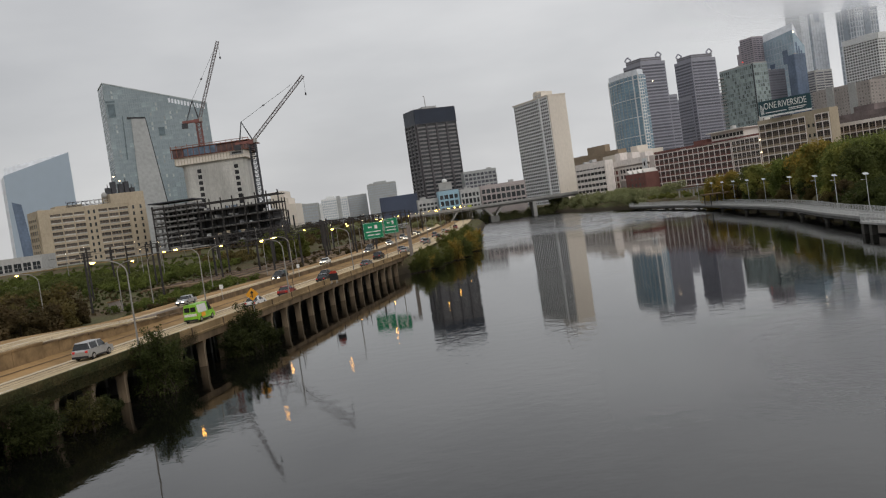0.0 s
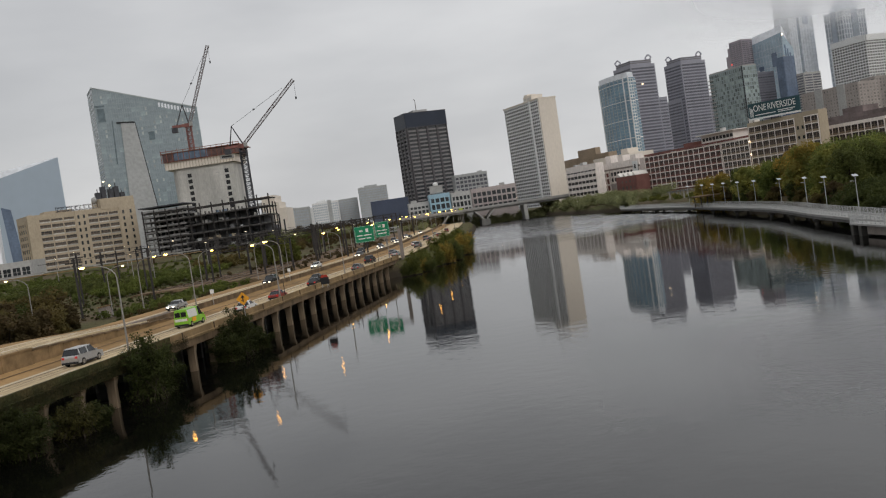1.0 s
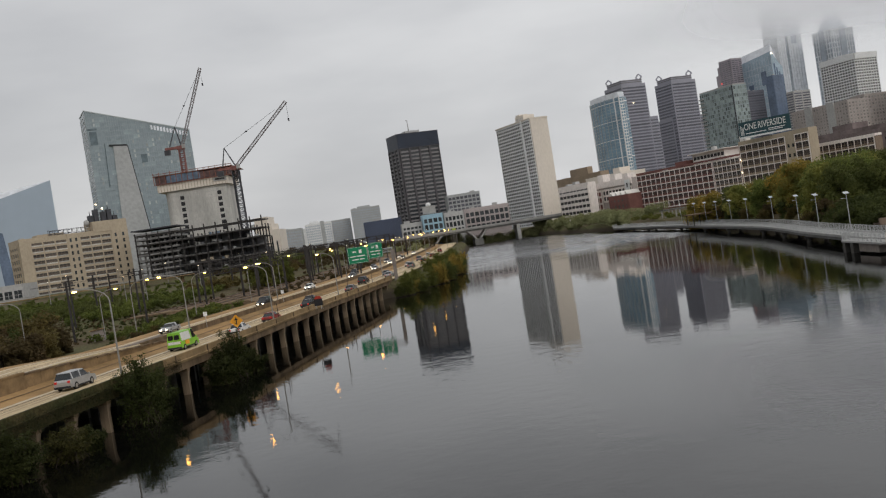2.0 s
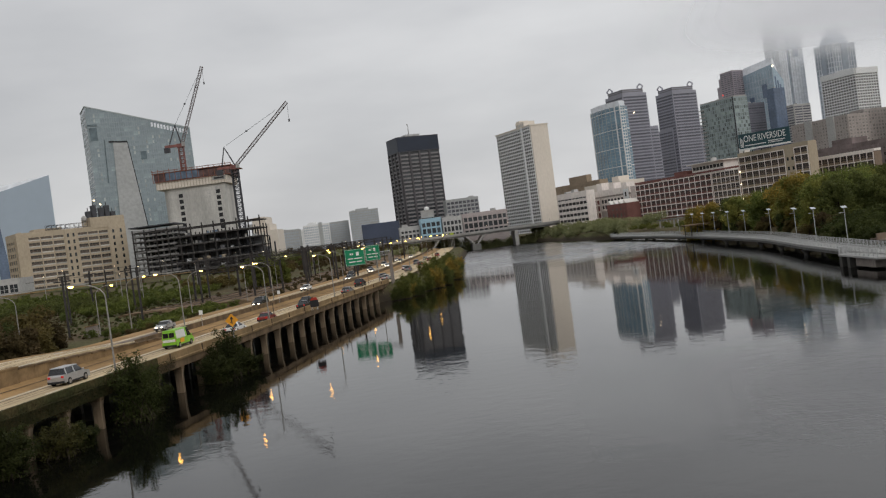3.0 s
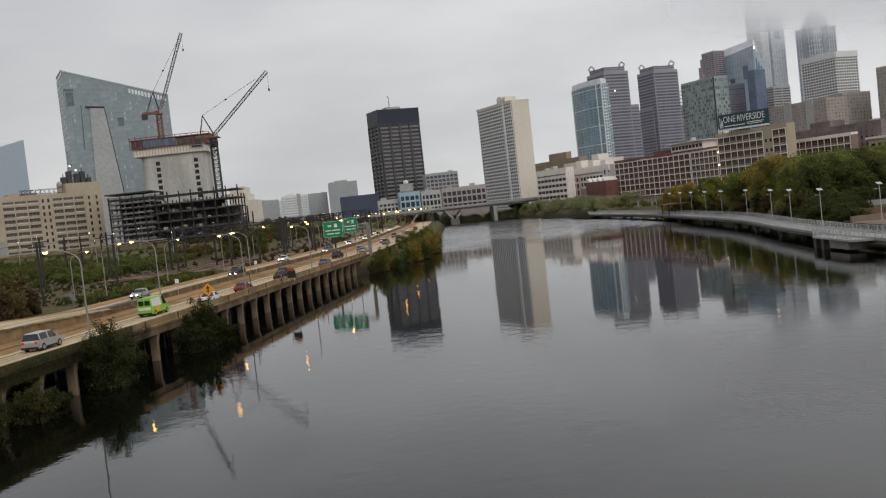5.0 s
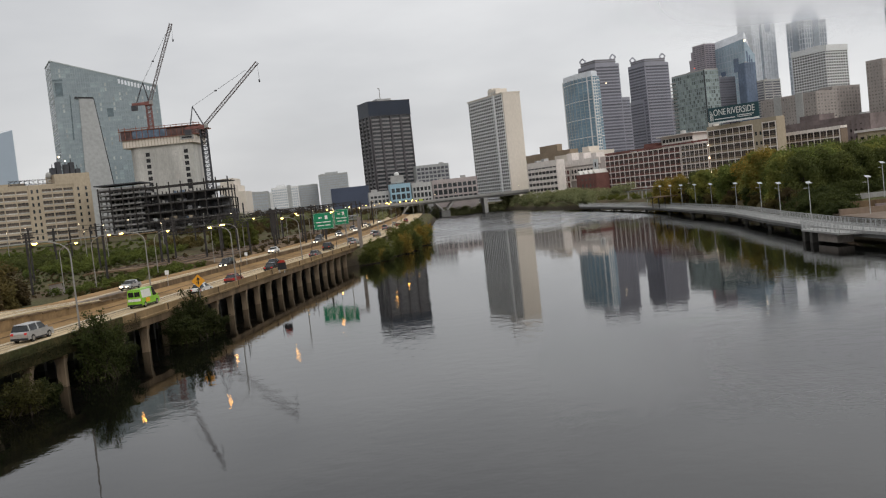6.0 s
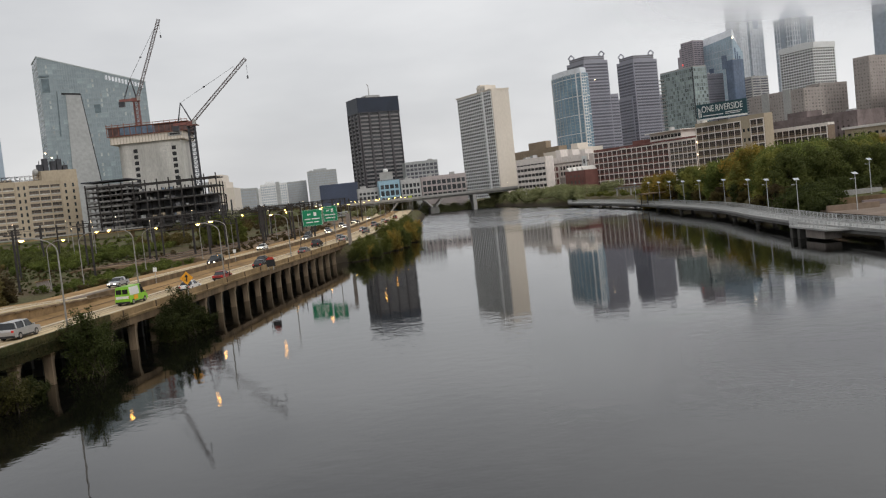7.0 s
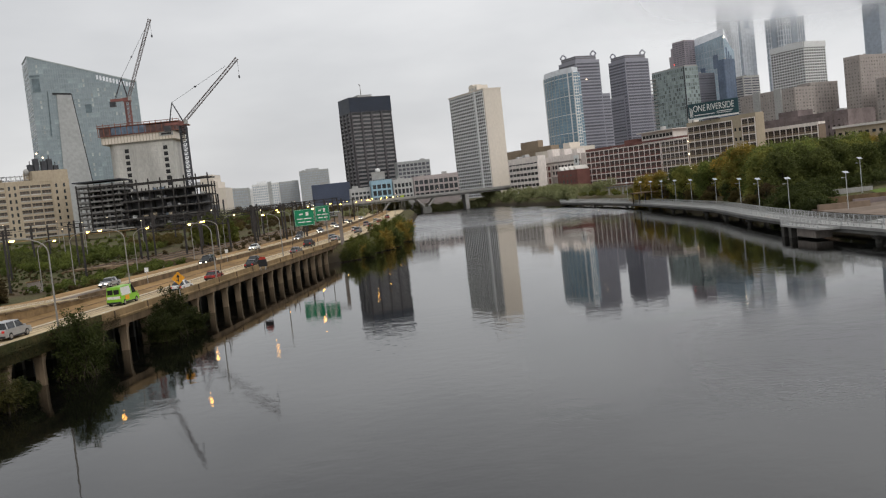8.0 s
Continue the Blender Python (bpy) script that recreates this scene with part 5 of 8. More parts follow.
def mid_right():
    striped_block("low_block", "pinkish white low block with ribbon windows", 110.6, 600, 22, 6, 37.3, 29, M_LOFT, M_PANE_L, 6, 8, 0, z0=6, pier=0.35, band=1.9, seed=11)
    r = tower("low_block", "pale concrete block with a deep roof band", 134.4, 580, 22)
    block(r, "wall", 0, 26, 0, 51.8, 6, 28.3, M_STONE)
    s = Shape()
    fbox(s, "w", -0.2, 52, 24.6, 28.5, 0, 0.9)
    part("roof_band", s, M_LOFT, r)
    facade(r, "w", 0.5, 34, 15, 23.6, 9, 2, 0.9, 1.3, M_LOFT, M_PANE_L, 0.4)
    facade(r, "w", 35, 51.5, 6, 23.6, 4, 4, 0.8, 1.2, M_LOFT, M_BRICK, 0.4)
    s = Shape()
    fbox(s, "w", 1.2, 6.2, 20.5, 27.2, 0.9, 1.3)
    part("wall_sign", s, M_SIGNW, r, "small white wall sign")
    s = Shape()
    fbox(s, "w", 3.0, 4.4, 22.5, 25.2, 1.3, 1.36)
    part("sign_mark", s, M_BLACK, r)
    for k in range(3):
        block(r, "roof_plant", 3, 9, 8 + k * 14, 14 + k * 14, 28.3, 31.5 + k, M_LOFT)
    q = tower("brick_house", "red brick block with slanted white roof lights", 126.6, 540, 22)
    block(q, "wall", 0, 16, 8, 29, 4, 18.2, M_BRICK)
    facade(q, "w", 8.4, 28.6, 5, 17.6, 5, 3, 2.2, 2.0, M_BRICK, M_PANE_T, 0.3)
    for k in range(4):
        s = Shape()
        a = 8.4 + k * 5.2
        s.hull([(-0.3, a, 18.2), (9, a, 18.2), (9, a + 2.4, 18.2), (-0.3, a + 2.4, 18.2)], [(-0.3, a, 18.5), (9, a, 18.5), (9, a + 2.4, 20.6), (-0.3, a + 2.4, 20.6)])
        part("roof_light", s, M_WHITE, q, "slanted white roof light")
    p = striped_block("brown_block", "brown brick block with stepped roof", 152, 760, 22, 8, 73, 40.5, M_WARMB, M_WARMB, 8, 12, 0, z0=8, pier=2, band=2, seed=2)
    block(p, "penthouse", 2, 7, 22, 50, 41.5, 47.5, M_WARMB)
    w = tower("white_block", "cream rendered block behind the low roofs", 142, 640, 22)
    block(w, "wall", 0, 20, 0, 46, 6, 34.5, M_CREAM)
    block(w, "penthouse", 3, 12, 6, 14, 34.5, 38, M_CREAM)


mid_right()


# -- middle distance beyond the bridge
def mid_centre():
    def low(name, label, x0, x1, y, z, wall, glass, cols, rows, z0=9.0, seed=1, deep=14):
        r = tower(name, label, x0, y, 4)
        w = x1 - x0
        block(r, "wall", 0, w, 0, deep, 2, z, wall)
        facade(r, "s", 0.3, w - 0.3, z0 + 1, z - 0.8, cols, rows, 0.8, 1.3, wall, glass, 0.4, far=y > 700)
        roof_kit(r, 0, w, 0, deep, z, wall, 2, seed)
        return r

    low("low_block", "grey-white low block above the bridge", -13.2, 1.5, 665, 21.4, M_GREYB, M_PANE, 5, 3, seed=1)
    b = low("low_block", "light blue painted block above the bridge", 2.0, 16.8, 660, 25.3, mat("light_blue_paint", (0.30, 0.45, 0.54), 0.85, scale=0.1, fine=1.0, var=0.1, bump=0.0), M_PANE, 4, 3, seed=2)
    s = thing("roof_sign", "white box sign with a rounded mark on a roof", "sign", at=pose(3.2, 664, 26.3))
    q = Shape()
    q.box(0, 9.3, 0, 3, 0.6, 6.0)
    part("panel", q, M_PALE, s)
    q = Shape()
    q.ball((4.6, 1.5, 7.0), 1.9, 1.2, 1.6)
    part("mark", q, M_SIGNW, s)
    for x in (1, 8):
        q = Shape()
        q.box(x - 0.2, x + 0.2, 1, 1.4, 0.0, 0.6)
        part("leg", q, M_RUST, s)
    low("low_block", "small grey-white workshop block above the bridge", 17.4, 31.8, 664, 24.6, M_GREYB, M_PANE, 5, 3, seed=3)
    low("low_block", "long brown-grey workshop block with wide windows", 32.2, 65, 668, 25.2, M_WORKS, M_PANE, 9, 3, seed=4)
    low("office_block", "beige office block with window rows", 27.2, 56.0, 820, 42.0, M_PLAIN, M_BANDG, 8, 9, seed=5, deep=25)
    low("navy_hall", "long navy clad hall", -45.1, -14.5, 760, 28.6, M_NAVY, M_NAVY, 6, 2, seed=6, deep=30)
    # blocks in haze get pale walls and windows in its place
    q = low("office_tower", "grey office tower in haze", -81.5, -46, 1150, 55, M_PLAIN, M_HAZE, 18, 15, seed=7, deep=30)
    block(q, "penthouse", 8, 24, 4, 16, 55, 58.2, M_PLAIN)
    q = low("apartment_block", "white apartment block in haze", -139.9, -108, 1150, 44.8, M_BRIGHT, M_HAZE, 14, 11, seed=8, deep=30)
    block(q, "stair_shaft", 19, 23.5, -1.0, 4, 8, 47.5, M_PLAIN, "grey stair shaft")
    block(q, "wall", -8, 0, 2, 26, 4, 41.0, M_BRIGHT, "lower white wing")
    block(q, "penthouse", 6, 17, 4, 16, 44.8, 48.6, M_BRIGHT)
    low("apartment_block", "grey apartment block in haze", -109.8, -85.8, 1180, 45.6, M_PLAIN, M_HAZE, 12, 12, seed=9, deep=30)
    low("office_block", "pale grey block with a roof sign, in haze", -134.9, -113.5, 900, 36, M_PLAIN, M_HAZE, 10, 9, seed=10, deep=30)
    # stepped stone building beside the site
    r = tower("stone_building", "stepped beige stone building without windows", -108, 620, 0)
    block(r, "wall", 0, 8.6, 0, 30, 9, 40.8, M_CREAM)
    block(r, "wall", 8.6, 11, 0, 30, 9, 36.0, M_CREAM)
    block(r, "wall", 11, 15.6, 0, 30, 9, 31.6, M_CREAM)
    for x, z in ((3, 36), (10, 30), (13, 26)):
        s = Shape()
        s.box(x - 0.5, x + 0.5, -0.1, 0.0, 14, z - 2)
        part("tall_slot", s, M_PANE, r)


mid_centre()


# -- left bank
def folded_glass():
    r = tower("glass_tower", "faceted pale blue glass tower in haze", -452, 1000, 0)
    s = Shape()
    s.prism([(0, 0), (72, 0), (69, 6), (0, 6)], 4, [115, 130, 128, 118])
    part("wall", s, M_FOLD, r)
    s = Shape()
    s.prism([(-9, 12), (-0.02, 0.1), (-0.02, 20), (-9, 20)], 4, [112, 115, 118, 114])
    part("wall", s, M_MIST, r, "pale glass facet")
    s = Shape()
    s.hull([(0.2, 0.2, 115.1), (71.8, 0.2, 130.1), (68.8, 5.8, 128.1), (0.2, 5.8, 118.1)], [(0.2, 3, 123), (71.8, 0.3, 130.4), (68.8, 5.8, 128.4), (0.2, 5.8, 123.5)])
    part("roof", s, M_MIST, r, "pale slanted roof facet")
    s = Shape()
    s.hull([(8, -0.3, 20), (20, -0.3, 20), (20, 0, 20), (8, 0, 20)], [(4, -0.3, 86), (14, -0.3, 82), (14, 0, 82), (4, 0, 86)])
    part("dark_facet", s, M_BLUED, r, "dark blue reflecting facet")


folded_glass()


def slope_top_tower():
    r = tower("glass_tower", "grey-green glass tower with a sloping roof line", -213.3, 640, 25)
    s_, w = 68.2, 30.0
    ring = [(0, 0), (s_, 0), (s_, w), (0, w)]
    s = Shape()
    s.prism(ring, 10, [131, 112, 112, 131])
    part("wall", s, M_SEAG, r)
    cols, rows = 23, 36
    rh = 3.35

    def roof_at(x):
        return 131 - 19 * x / s_

    for i in range(2 * cols + 1):
        x = s_ * i / cols / 2
        t = 0.1 if i % 2 else 0.16
        b = Shape()
        b.box(max(0, x - t), min(s_, x + t), -0.2, 0, 10, roof_at(x) - 0.3)
        part("mullion", b, M_MULLG, r)
    for j in range(rows):
        z = 12 + j * rh
        x1 = s_ if z < 111.5 else s_ * (131 - z) / 19
        if x1 > 1:
            b = Shape()
            b.box(0, x1 - 0.1, -0.13, 0, z, z + 0.32)
            part("floor_band", b, M_MULLG, r)
    # here and there paler panes for caught sky, and white glints, by base colour
    rnd, taken = random.Random(12), set()
    lite = pane_mesh("window", s_ / cols - 0.3, 2.8, M_PALEG)
    dim = pane_mesh("window", s_ / cols - 0.3, 2.8, M_SEAG)
    spark = pane_mesh("window", s_ / cols / 2 - 0.45, 2.1, M_SPARK)
    for _ in range(300):
        i, j = rnd.randrange(cols), rnd.randrange(rows - 1)
        if (i, j) in taken:
            continue
        taken.add((i, j))
        z = 12 + j * rh + 1.9
        x = (i + 0.5) * s_ / cols
        if z + 2 < roof_at(x + 1.5):
            part("window", lite if rnd.random() < 0.6 else dim, None, r, at=pose(x, -0.04, z))
    for i, chance in ((3, 0.3), (7, 0.25), (10, 0.3), (19, 0.45), (22, 0.5), (25, 0.5), (28, 0.4), (31, 0.45), (35, 0.5), (38, 0.35), (41, 0.4), (44, 0.3)):
        for j in range(rows - 1):
            z = 12 + j * rh + 1.9
            x = (i + 0.5) * s_ / cols / 2
            if rnd.random() < chance * 0.6 and z + 3 < roof_at(x + 1.5):
                part("window", spark, None, r, at=pose(x, -0.1, z))
    # tall plain panel that widens downwards, with a dark seam beside it
    s = Shape()
    s.hull([(12.0, -0.9, 10), (34.4, -0.9, 10), (34.4, 0, 10), (12.0, 0, 10)], [(15.3, -0.9, 106.3), (24.4, -0.9, 105.6), (24.4, 0, 105.6), (15.3, 0, 106.3)])
    part("plain_panel", s, M_PLAIN, r, "tall plain grey wall panel")
    s = Shape()
    s.hull([(12.6, -1.0, 105.7), (24.6, -1.0, 104.9), (24.6, 0, 104.9), (12.6, 0, 105.7)], [(12.6, -1.0, 106.9), (24.6, -1.0, 106.1), (24.6, 0, 106.1), (12.6, 0, 106.9)])
    part("dark_seam", s, M_PANE, r)
    s = Shape()
    s.hull([(34.4, -0.5, 10), (35.1, -0.5, 10), (35.1, 0, 10), (34.4, 0, 10)], [(24.4, -0.5, 105.6), (25.0, -0.5, 105.4), (25.0, 0, 105.4), (24.4, 0, 105.6)])
    part("dark_seam", s, M_PANE, r)
    s = Shape()
    s.hull([(8.4, -0.4, 78), (9.4, -0.4, 78), (9.4, 0, 78), (8.4, 0, 78)], [(9.7, -0.4, 108), (10.3, -0.4, 108), (10.3, 0, 108), (9.7, 0, 108)])
    part("dark_seam", s, M_RECESS, r)
    # flat plates in a darker colour give the recesses their shade
    for x0, x1, z0, z1 in ((1.2, 6.0, 107.4, 116.6), (32.5, 36.6, 92.4, 98.2)):
        s = Shape()
        s.box(x0, x1, -0.3, 0, z0, z1)
        part("dark_recess", s, M_RECESS, r)
    s = Shape()
    s.box(0, 6.4, -0.4, 0, 117.6, 118.8)
    part("dark_recess", s, M_RECESS, r)
    for k in range(12):
        s = Shape()
        x = 42 + k * 2.1
        s.box(x, x + 1.3, -0.35, 0, roof_at(x) - 4.6, roof_at(x) - 1.6)
        part("roof_opening", s, M_MIST, r)
    edge = Shape()
    edge.hull([(-0.3, -0.3, 131), (s_ + 0.3, -0.3, 112), (s_ + 0.3, w, 112), (-0.3, w, 131)], [(-0.3, -0.3, 131.7), (s_ + 0.3, -0.3, 112.7), (s_ + 0.3, w, 112.7), (-0.3, w, 131.7)])
    part("roof_edge", edge, M_MULL, r)
    facade(r, "w", 0.5, w - 0.5, 12, 128, 6, 34, 0.4, 0.7, M_MULL, M_SEAG, 0.2, far=True)


slope_top_tower()


def core_tower():
    r = tower("building_site_core", "raw concrete tower core with orange formwork on top", -142, 540, 0, category="building site")
    n = 6
    ring = [(35.4, 0), (35.4, 30), (-1, 30)] + [(-1 + 5 * (1 - math.cos(math.pi / 2 * i / n)), 8 - 8 * math.sin(math.pi / 2 * i / n)) for i in range(n + 1)]
    s = Shape()
    s.prism(ring, 12, 60)
    part("wall", s, M_CORE, r, "pale raw concrete shell")
    for z in np.arange(16, 60, 3.4):
        b = Shape()
        b.prism([(x, y - 0.07) for x, y in ring], z, z + 0.12)
        part("pour_joint", b, M_GREYB, r)
    # openings are black plates; the dark inside is put in as colour
    me = pane_mesh("opening", 2.3, 2.2, M_BLACK)
    for j in range(12):
        for x in (9.6, 31.0):
            part("opening", me, None, r, at=pose(x, -0.03, 18 + j * 3.4))
    rnd = random.Random(3)
    hole = pane_mesh("tie_hole", 0.9, 0.3, M_GREYB)
    for _ in range(40):
        part("tie_hole", hole, None, r, at=pose(rnd.uniform(6, 34), -0.03, rnd.uniform(16, 58)))
    # formwork skirt and platforms
    block(r, "skirt", -3.2, 37.2, -1.6, 31, 60, 64.4, M_CREAM, "pale timber formwork skirt")
    for k in range(23):
        s = Shape()
        s.box(-3.0 + k * 1.75, -2.7 + k * 1.75, -1.75, -1.6, 60.1, 64.2)
        part("formwork_rib", s, M_TAN, r)
    block(r, "sign_board", 29, 36.6, -1.95, -1.76, 61.8, 64.0, M_PALE)
    block(r, "sign_bar", 30, 35.6, -2.0, -1.955, 62.4, 63.4, M_BLACK)
    block(r, "netting", -3.6, 10, -2.0, 31.4, 64.4, 69.2, M_NETRED, "maroon netting")
    block(r, "netting", 3.0, 22, -2.2, -2.0, 64.9, 69.0, M_NETBLUE, "blue netting")
    block(r, "netting", 10, 39, -1.9, 31.3, 64.4, 68.6, M_NETRED, "maroon netting")
    for z in (64.2, 69.2, 70.4):
        b = Shape()
        b.box(-4.6, 40.5, -2.6, -2.2, z, z + 0.3)
        part("platform_rail", b, M_ORANGE, r)
    for k in range(15):
        b = Shape()
        x = -4.4 + k * 3.2
        b.box(x, x + 0.35, -2.6, -2.3, 64.2, 70.6 + rnd.uniform(-0.6, 0.9))
        part("platform_post", b, M_ORANGE, r)
    block(r, "platform", -4.8, 41, -2.4, 32, 69.2, 69.6, M_ORANGE)


core_tower()


def lattice(shape, p, q, wide, r, bays, mi=0):
    """A lattice boom of four chords with braces."""
    p, q = Vector(p), Vector(q)
    axis = (q - p).normalized()
    side = axis.cross(Vector((0, 1, 0))).normalized()
    up = axis.cross(side)
    corner = [side * a * wide / 2 + up * b * wide / 2 for a, b in ((-1, -1), (1, -1), (1, 1), (-1, 1))]
    for c in corner:
        shape.tube(p + c, q + c, r, r, 4, mi)
    for i in range(bays):
        a, b = p + (q - p) * i / bays, p + (q - p) * (i + 1) / bays
        for k in range(4):
            c, d = corner[k], corner[(k + 1) % 4]
            shape.tube(a + c, b + d, r * 0.6, r * 0.6, 3, mi)
            shape.tube(a + c, a + d, r * 0.6, r * 0.6, 3, mi)


def crane(label, base, hub, tip, back, m_mast, m_jib, bays, wide=2.6, bar=0.26, group="luffing cranes"):
    r = thing("tower_crane", label, "crane", group=group)
    s = Shape()
    lattice(s, base, hub, wide, bar, bays)
    part("mast", s, m_mast, r)
    h = Vector(hub)
    s = Shape()
    s.box(h.x - 2.0, h.x + 2.0, h.y - 1.6, h.y + 1.6, h.z, h.z + 2.2)
    part("slewing_unit", s, M_CRANER, r)
    s = Shape()
    s.box(h.x - 9, h.x - 1.5, h.y - 1.2, h.y + 1.2, h.z + 0.6, h.z + 2.0)
    part("counter_jib", s, M_CRANER, r)
    s = Shape()
    s.box(h.x - 9.5, h.x - 6.5, h.y - 1.4, h.y + 1.4, h.z - 2.2, h.z + 0.6)
    part("counterweight", s, M_CRANE, r)
    s = Shape()
    s.box(h.x + 1.2, h.x + 3.0, h.y - 2.8, h.y - 1.6, h.z + 0.4, h.z + 2.6)
    part("cab", s, M_PALE, r)
    s = Shape()
    lattice(s, (h.x + 1, h.y, h.z + 2.0), tip, 1.45, 0.13, 26)
    part("jib", s, m_jib, r)
    s = Shape()
    b = Vector(back)
    for o in (-0.9, 0.9):
        s.tube((h.x + 0.5, h.y + o, h.z + 2), (b.x, b.y + o * 0.4, b.z), 0.28, 0.22, 5)
        s.tube((h.x - 6.5, h.y + o, h.z + 2), (b.x, b.y + o * 0.4, b.z), 0.18, 0.18, 5)
    part("back_frame", s, M_CRANE, r)
    t = Vector(tip)
    s = Shape()
    s.tube(b, b + (t - b) * 0.82, 0.09, 0.09, 4)
    s.ball(b + (t - b) * 0.36, 0.7, 0.5, 0.5, 4, 6)
    part("luffing_rope", s, M_CRANE, r)
    s = Shape()
    s.tube(t, (t.x, t.y, t.z - 9), 0.07, 0.07, 4)
    s.box(t.x - 0.4, t.x + 0.4, t.y - 0.3, t.y + 0.3, t.z - 10.4, t.z - 9)
    part("hook_block", s, M_CRANE, r)


crane("red luffing tower crane on the concrete core", (-129.8, 545, 69.6), (-129.8, 545, 83.5), (-111.7, 545, 128.4), (-131.5, 545, 96.8), M_CRANER, M_JIB, 6)
crane("grey luffing tower crane beside the steel frame", (-92, 498, 9), (-92.1, 498, 62.5), (-60.2, 498, 94.3), (-96.3, 498, 74.8), M_CRANE, M_JIB, 24, 3.2, 0.3)


def steel_frame():
    r = thing("steel_frame", "dark steel building frame with bare floors", "building site", at=pose(-126.3, 490, 0, 0, 0, 0))
    levels = (12.5, 17, 21.5, 26, 30.5, 35.0)
    for x in np.linspace(-21, 45, 12):
        for y in (-1, 9, 18):
            if x < 0 and y > 0:
                continue
            top = 35.2 if y < 0 else 31
            b = Shape()
            b.box(x - 0.3, x + 0.3, y - 0.3, y + 0.3, 8, top + (1.5 if int(x) % 2 else 0))
            part("column", b, M_RUST, r)
    for z in levels:
        for y in (-1, 9, 18):
            b = Shape()
            b.box(-0.6 if y > 0 or z < 20 else -21.4, 45.6, y - 0.2, y + 0.2, z - 0.6, z)
            part("beam", b, M_RUST, r)
        if z < 34:
            b = Shape()
            b.box(-0.4, 44, 0.3, 18, z + 0.004, z + 0.3)
            part("floor_slab", b, M_GIRDER, r, "grey bare floor slab")
    for z0, z1, x0, x1 in ((9, 12.2, 0, 45), (12.8, 16.4, 0, 45), (17.2, 21, 0, 44), (21.8, 25.4, 0, 44), (26.2, 30, 3, 36)):
        b = Shape()
        b.box(x0, x1, 12, 12.3, z0, z1)
        part("netting", b, M_NET, r, "dark debris netting")
    # plain dark wall added behind the lower storeys to close bright gaps
    b = Shape()
    b.box(-21, 45.4, 18.4, 18.8, 8, 20)
    part("backing_wall", b, M_SLATE, r, "dark wall added behind the frame to close the gaps")
    rnd = random.Random(8)
    for k in range(26):
        x, z = rnd.uniform(1, 42), rnd.choice(levels[:5]) + 0.31
        b = Shape()
        b.box(x, x + rnd.uniform(0.8, 2.6), 1.0, 2.2, z, z + rnd.uniform(0.7, 1.8))
        part("stacked_material", b, rnd.choice((M_CONC_G, M_TAN, M_NETBLUE, M_NET, M_PLAIN)), r)
    for k in range(5):
        b = Shape()
        b.tube((9 + k * 9, -0.1, 12.5), (0.2 + k * 9, -0.1, 17), 0.15, 0.15, 4)
        part("brace", b, M_RUST, r)
    q = thing("parking_structure", "open concrete parking structure with curved edges", "building", at=pose(-150, 492, 0))
    for j in range(9):
        z = 13.6 + j * 2.75
        ring = [(0, 22), (0, 4)] + [(4 * (1 - math.cos(a)), 4 - 4 * math.sin(a)) for a in (0.5, 1.0, 1.5)] + [(24, 0.5), (24, 22)]
        b = Shape()
        b.prism(ring[::-1], z, z + 0.95)
        part("floor_edge", b, M_EDGE, q, "grey concrete floor edge")
    for x in (2, 9, 16, 22):
        for y in (3, 12, 21):
            b = Shape()
            b.box(x - 0.35, x + 0.35, y - 0.35, y + 0.35, 8, 36.6)
            part("column", b, M_CONC_G, q)
    b = Shape()
    b.box(1, 23, 21, 21.5, 10, 37)
    part("back_wall", b, M_CRANE, q)
    b = Shape()
    b.box(-0.2, 24, 0.3, 22, 38, 38.6)
    part("roof", b, M_CRANE, q)


steel_frame()


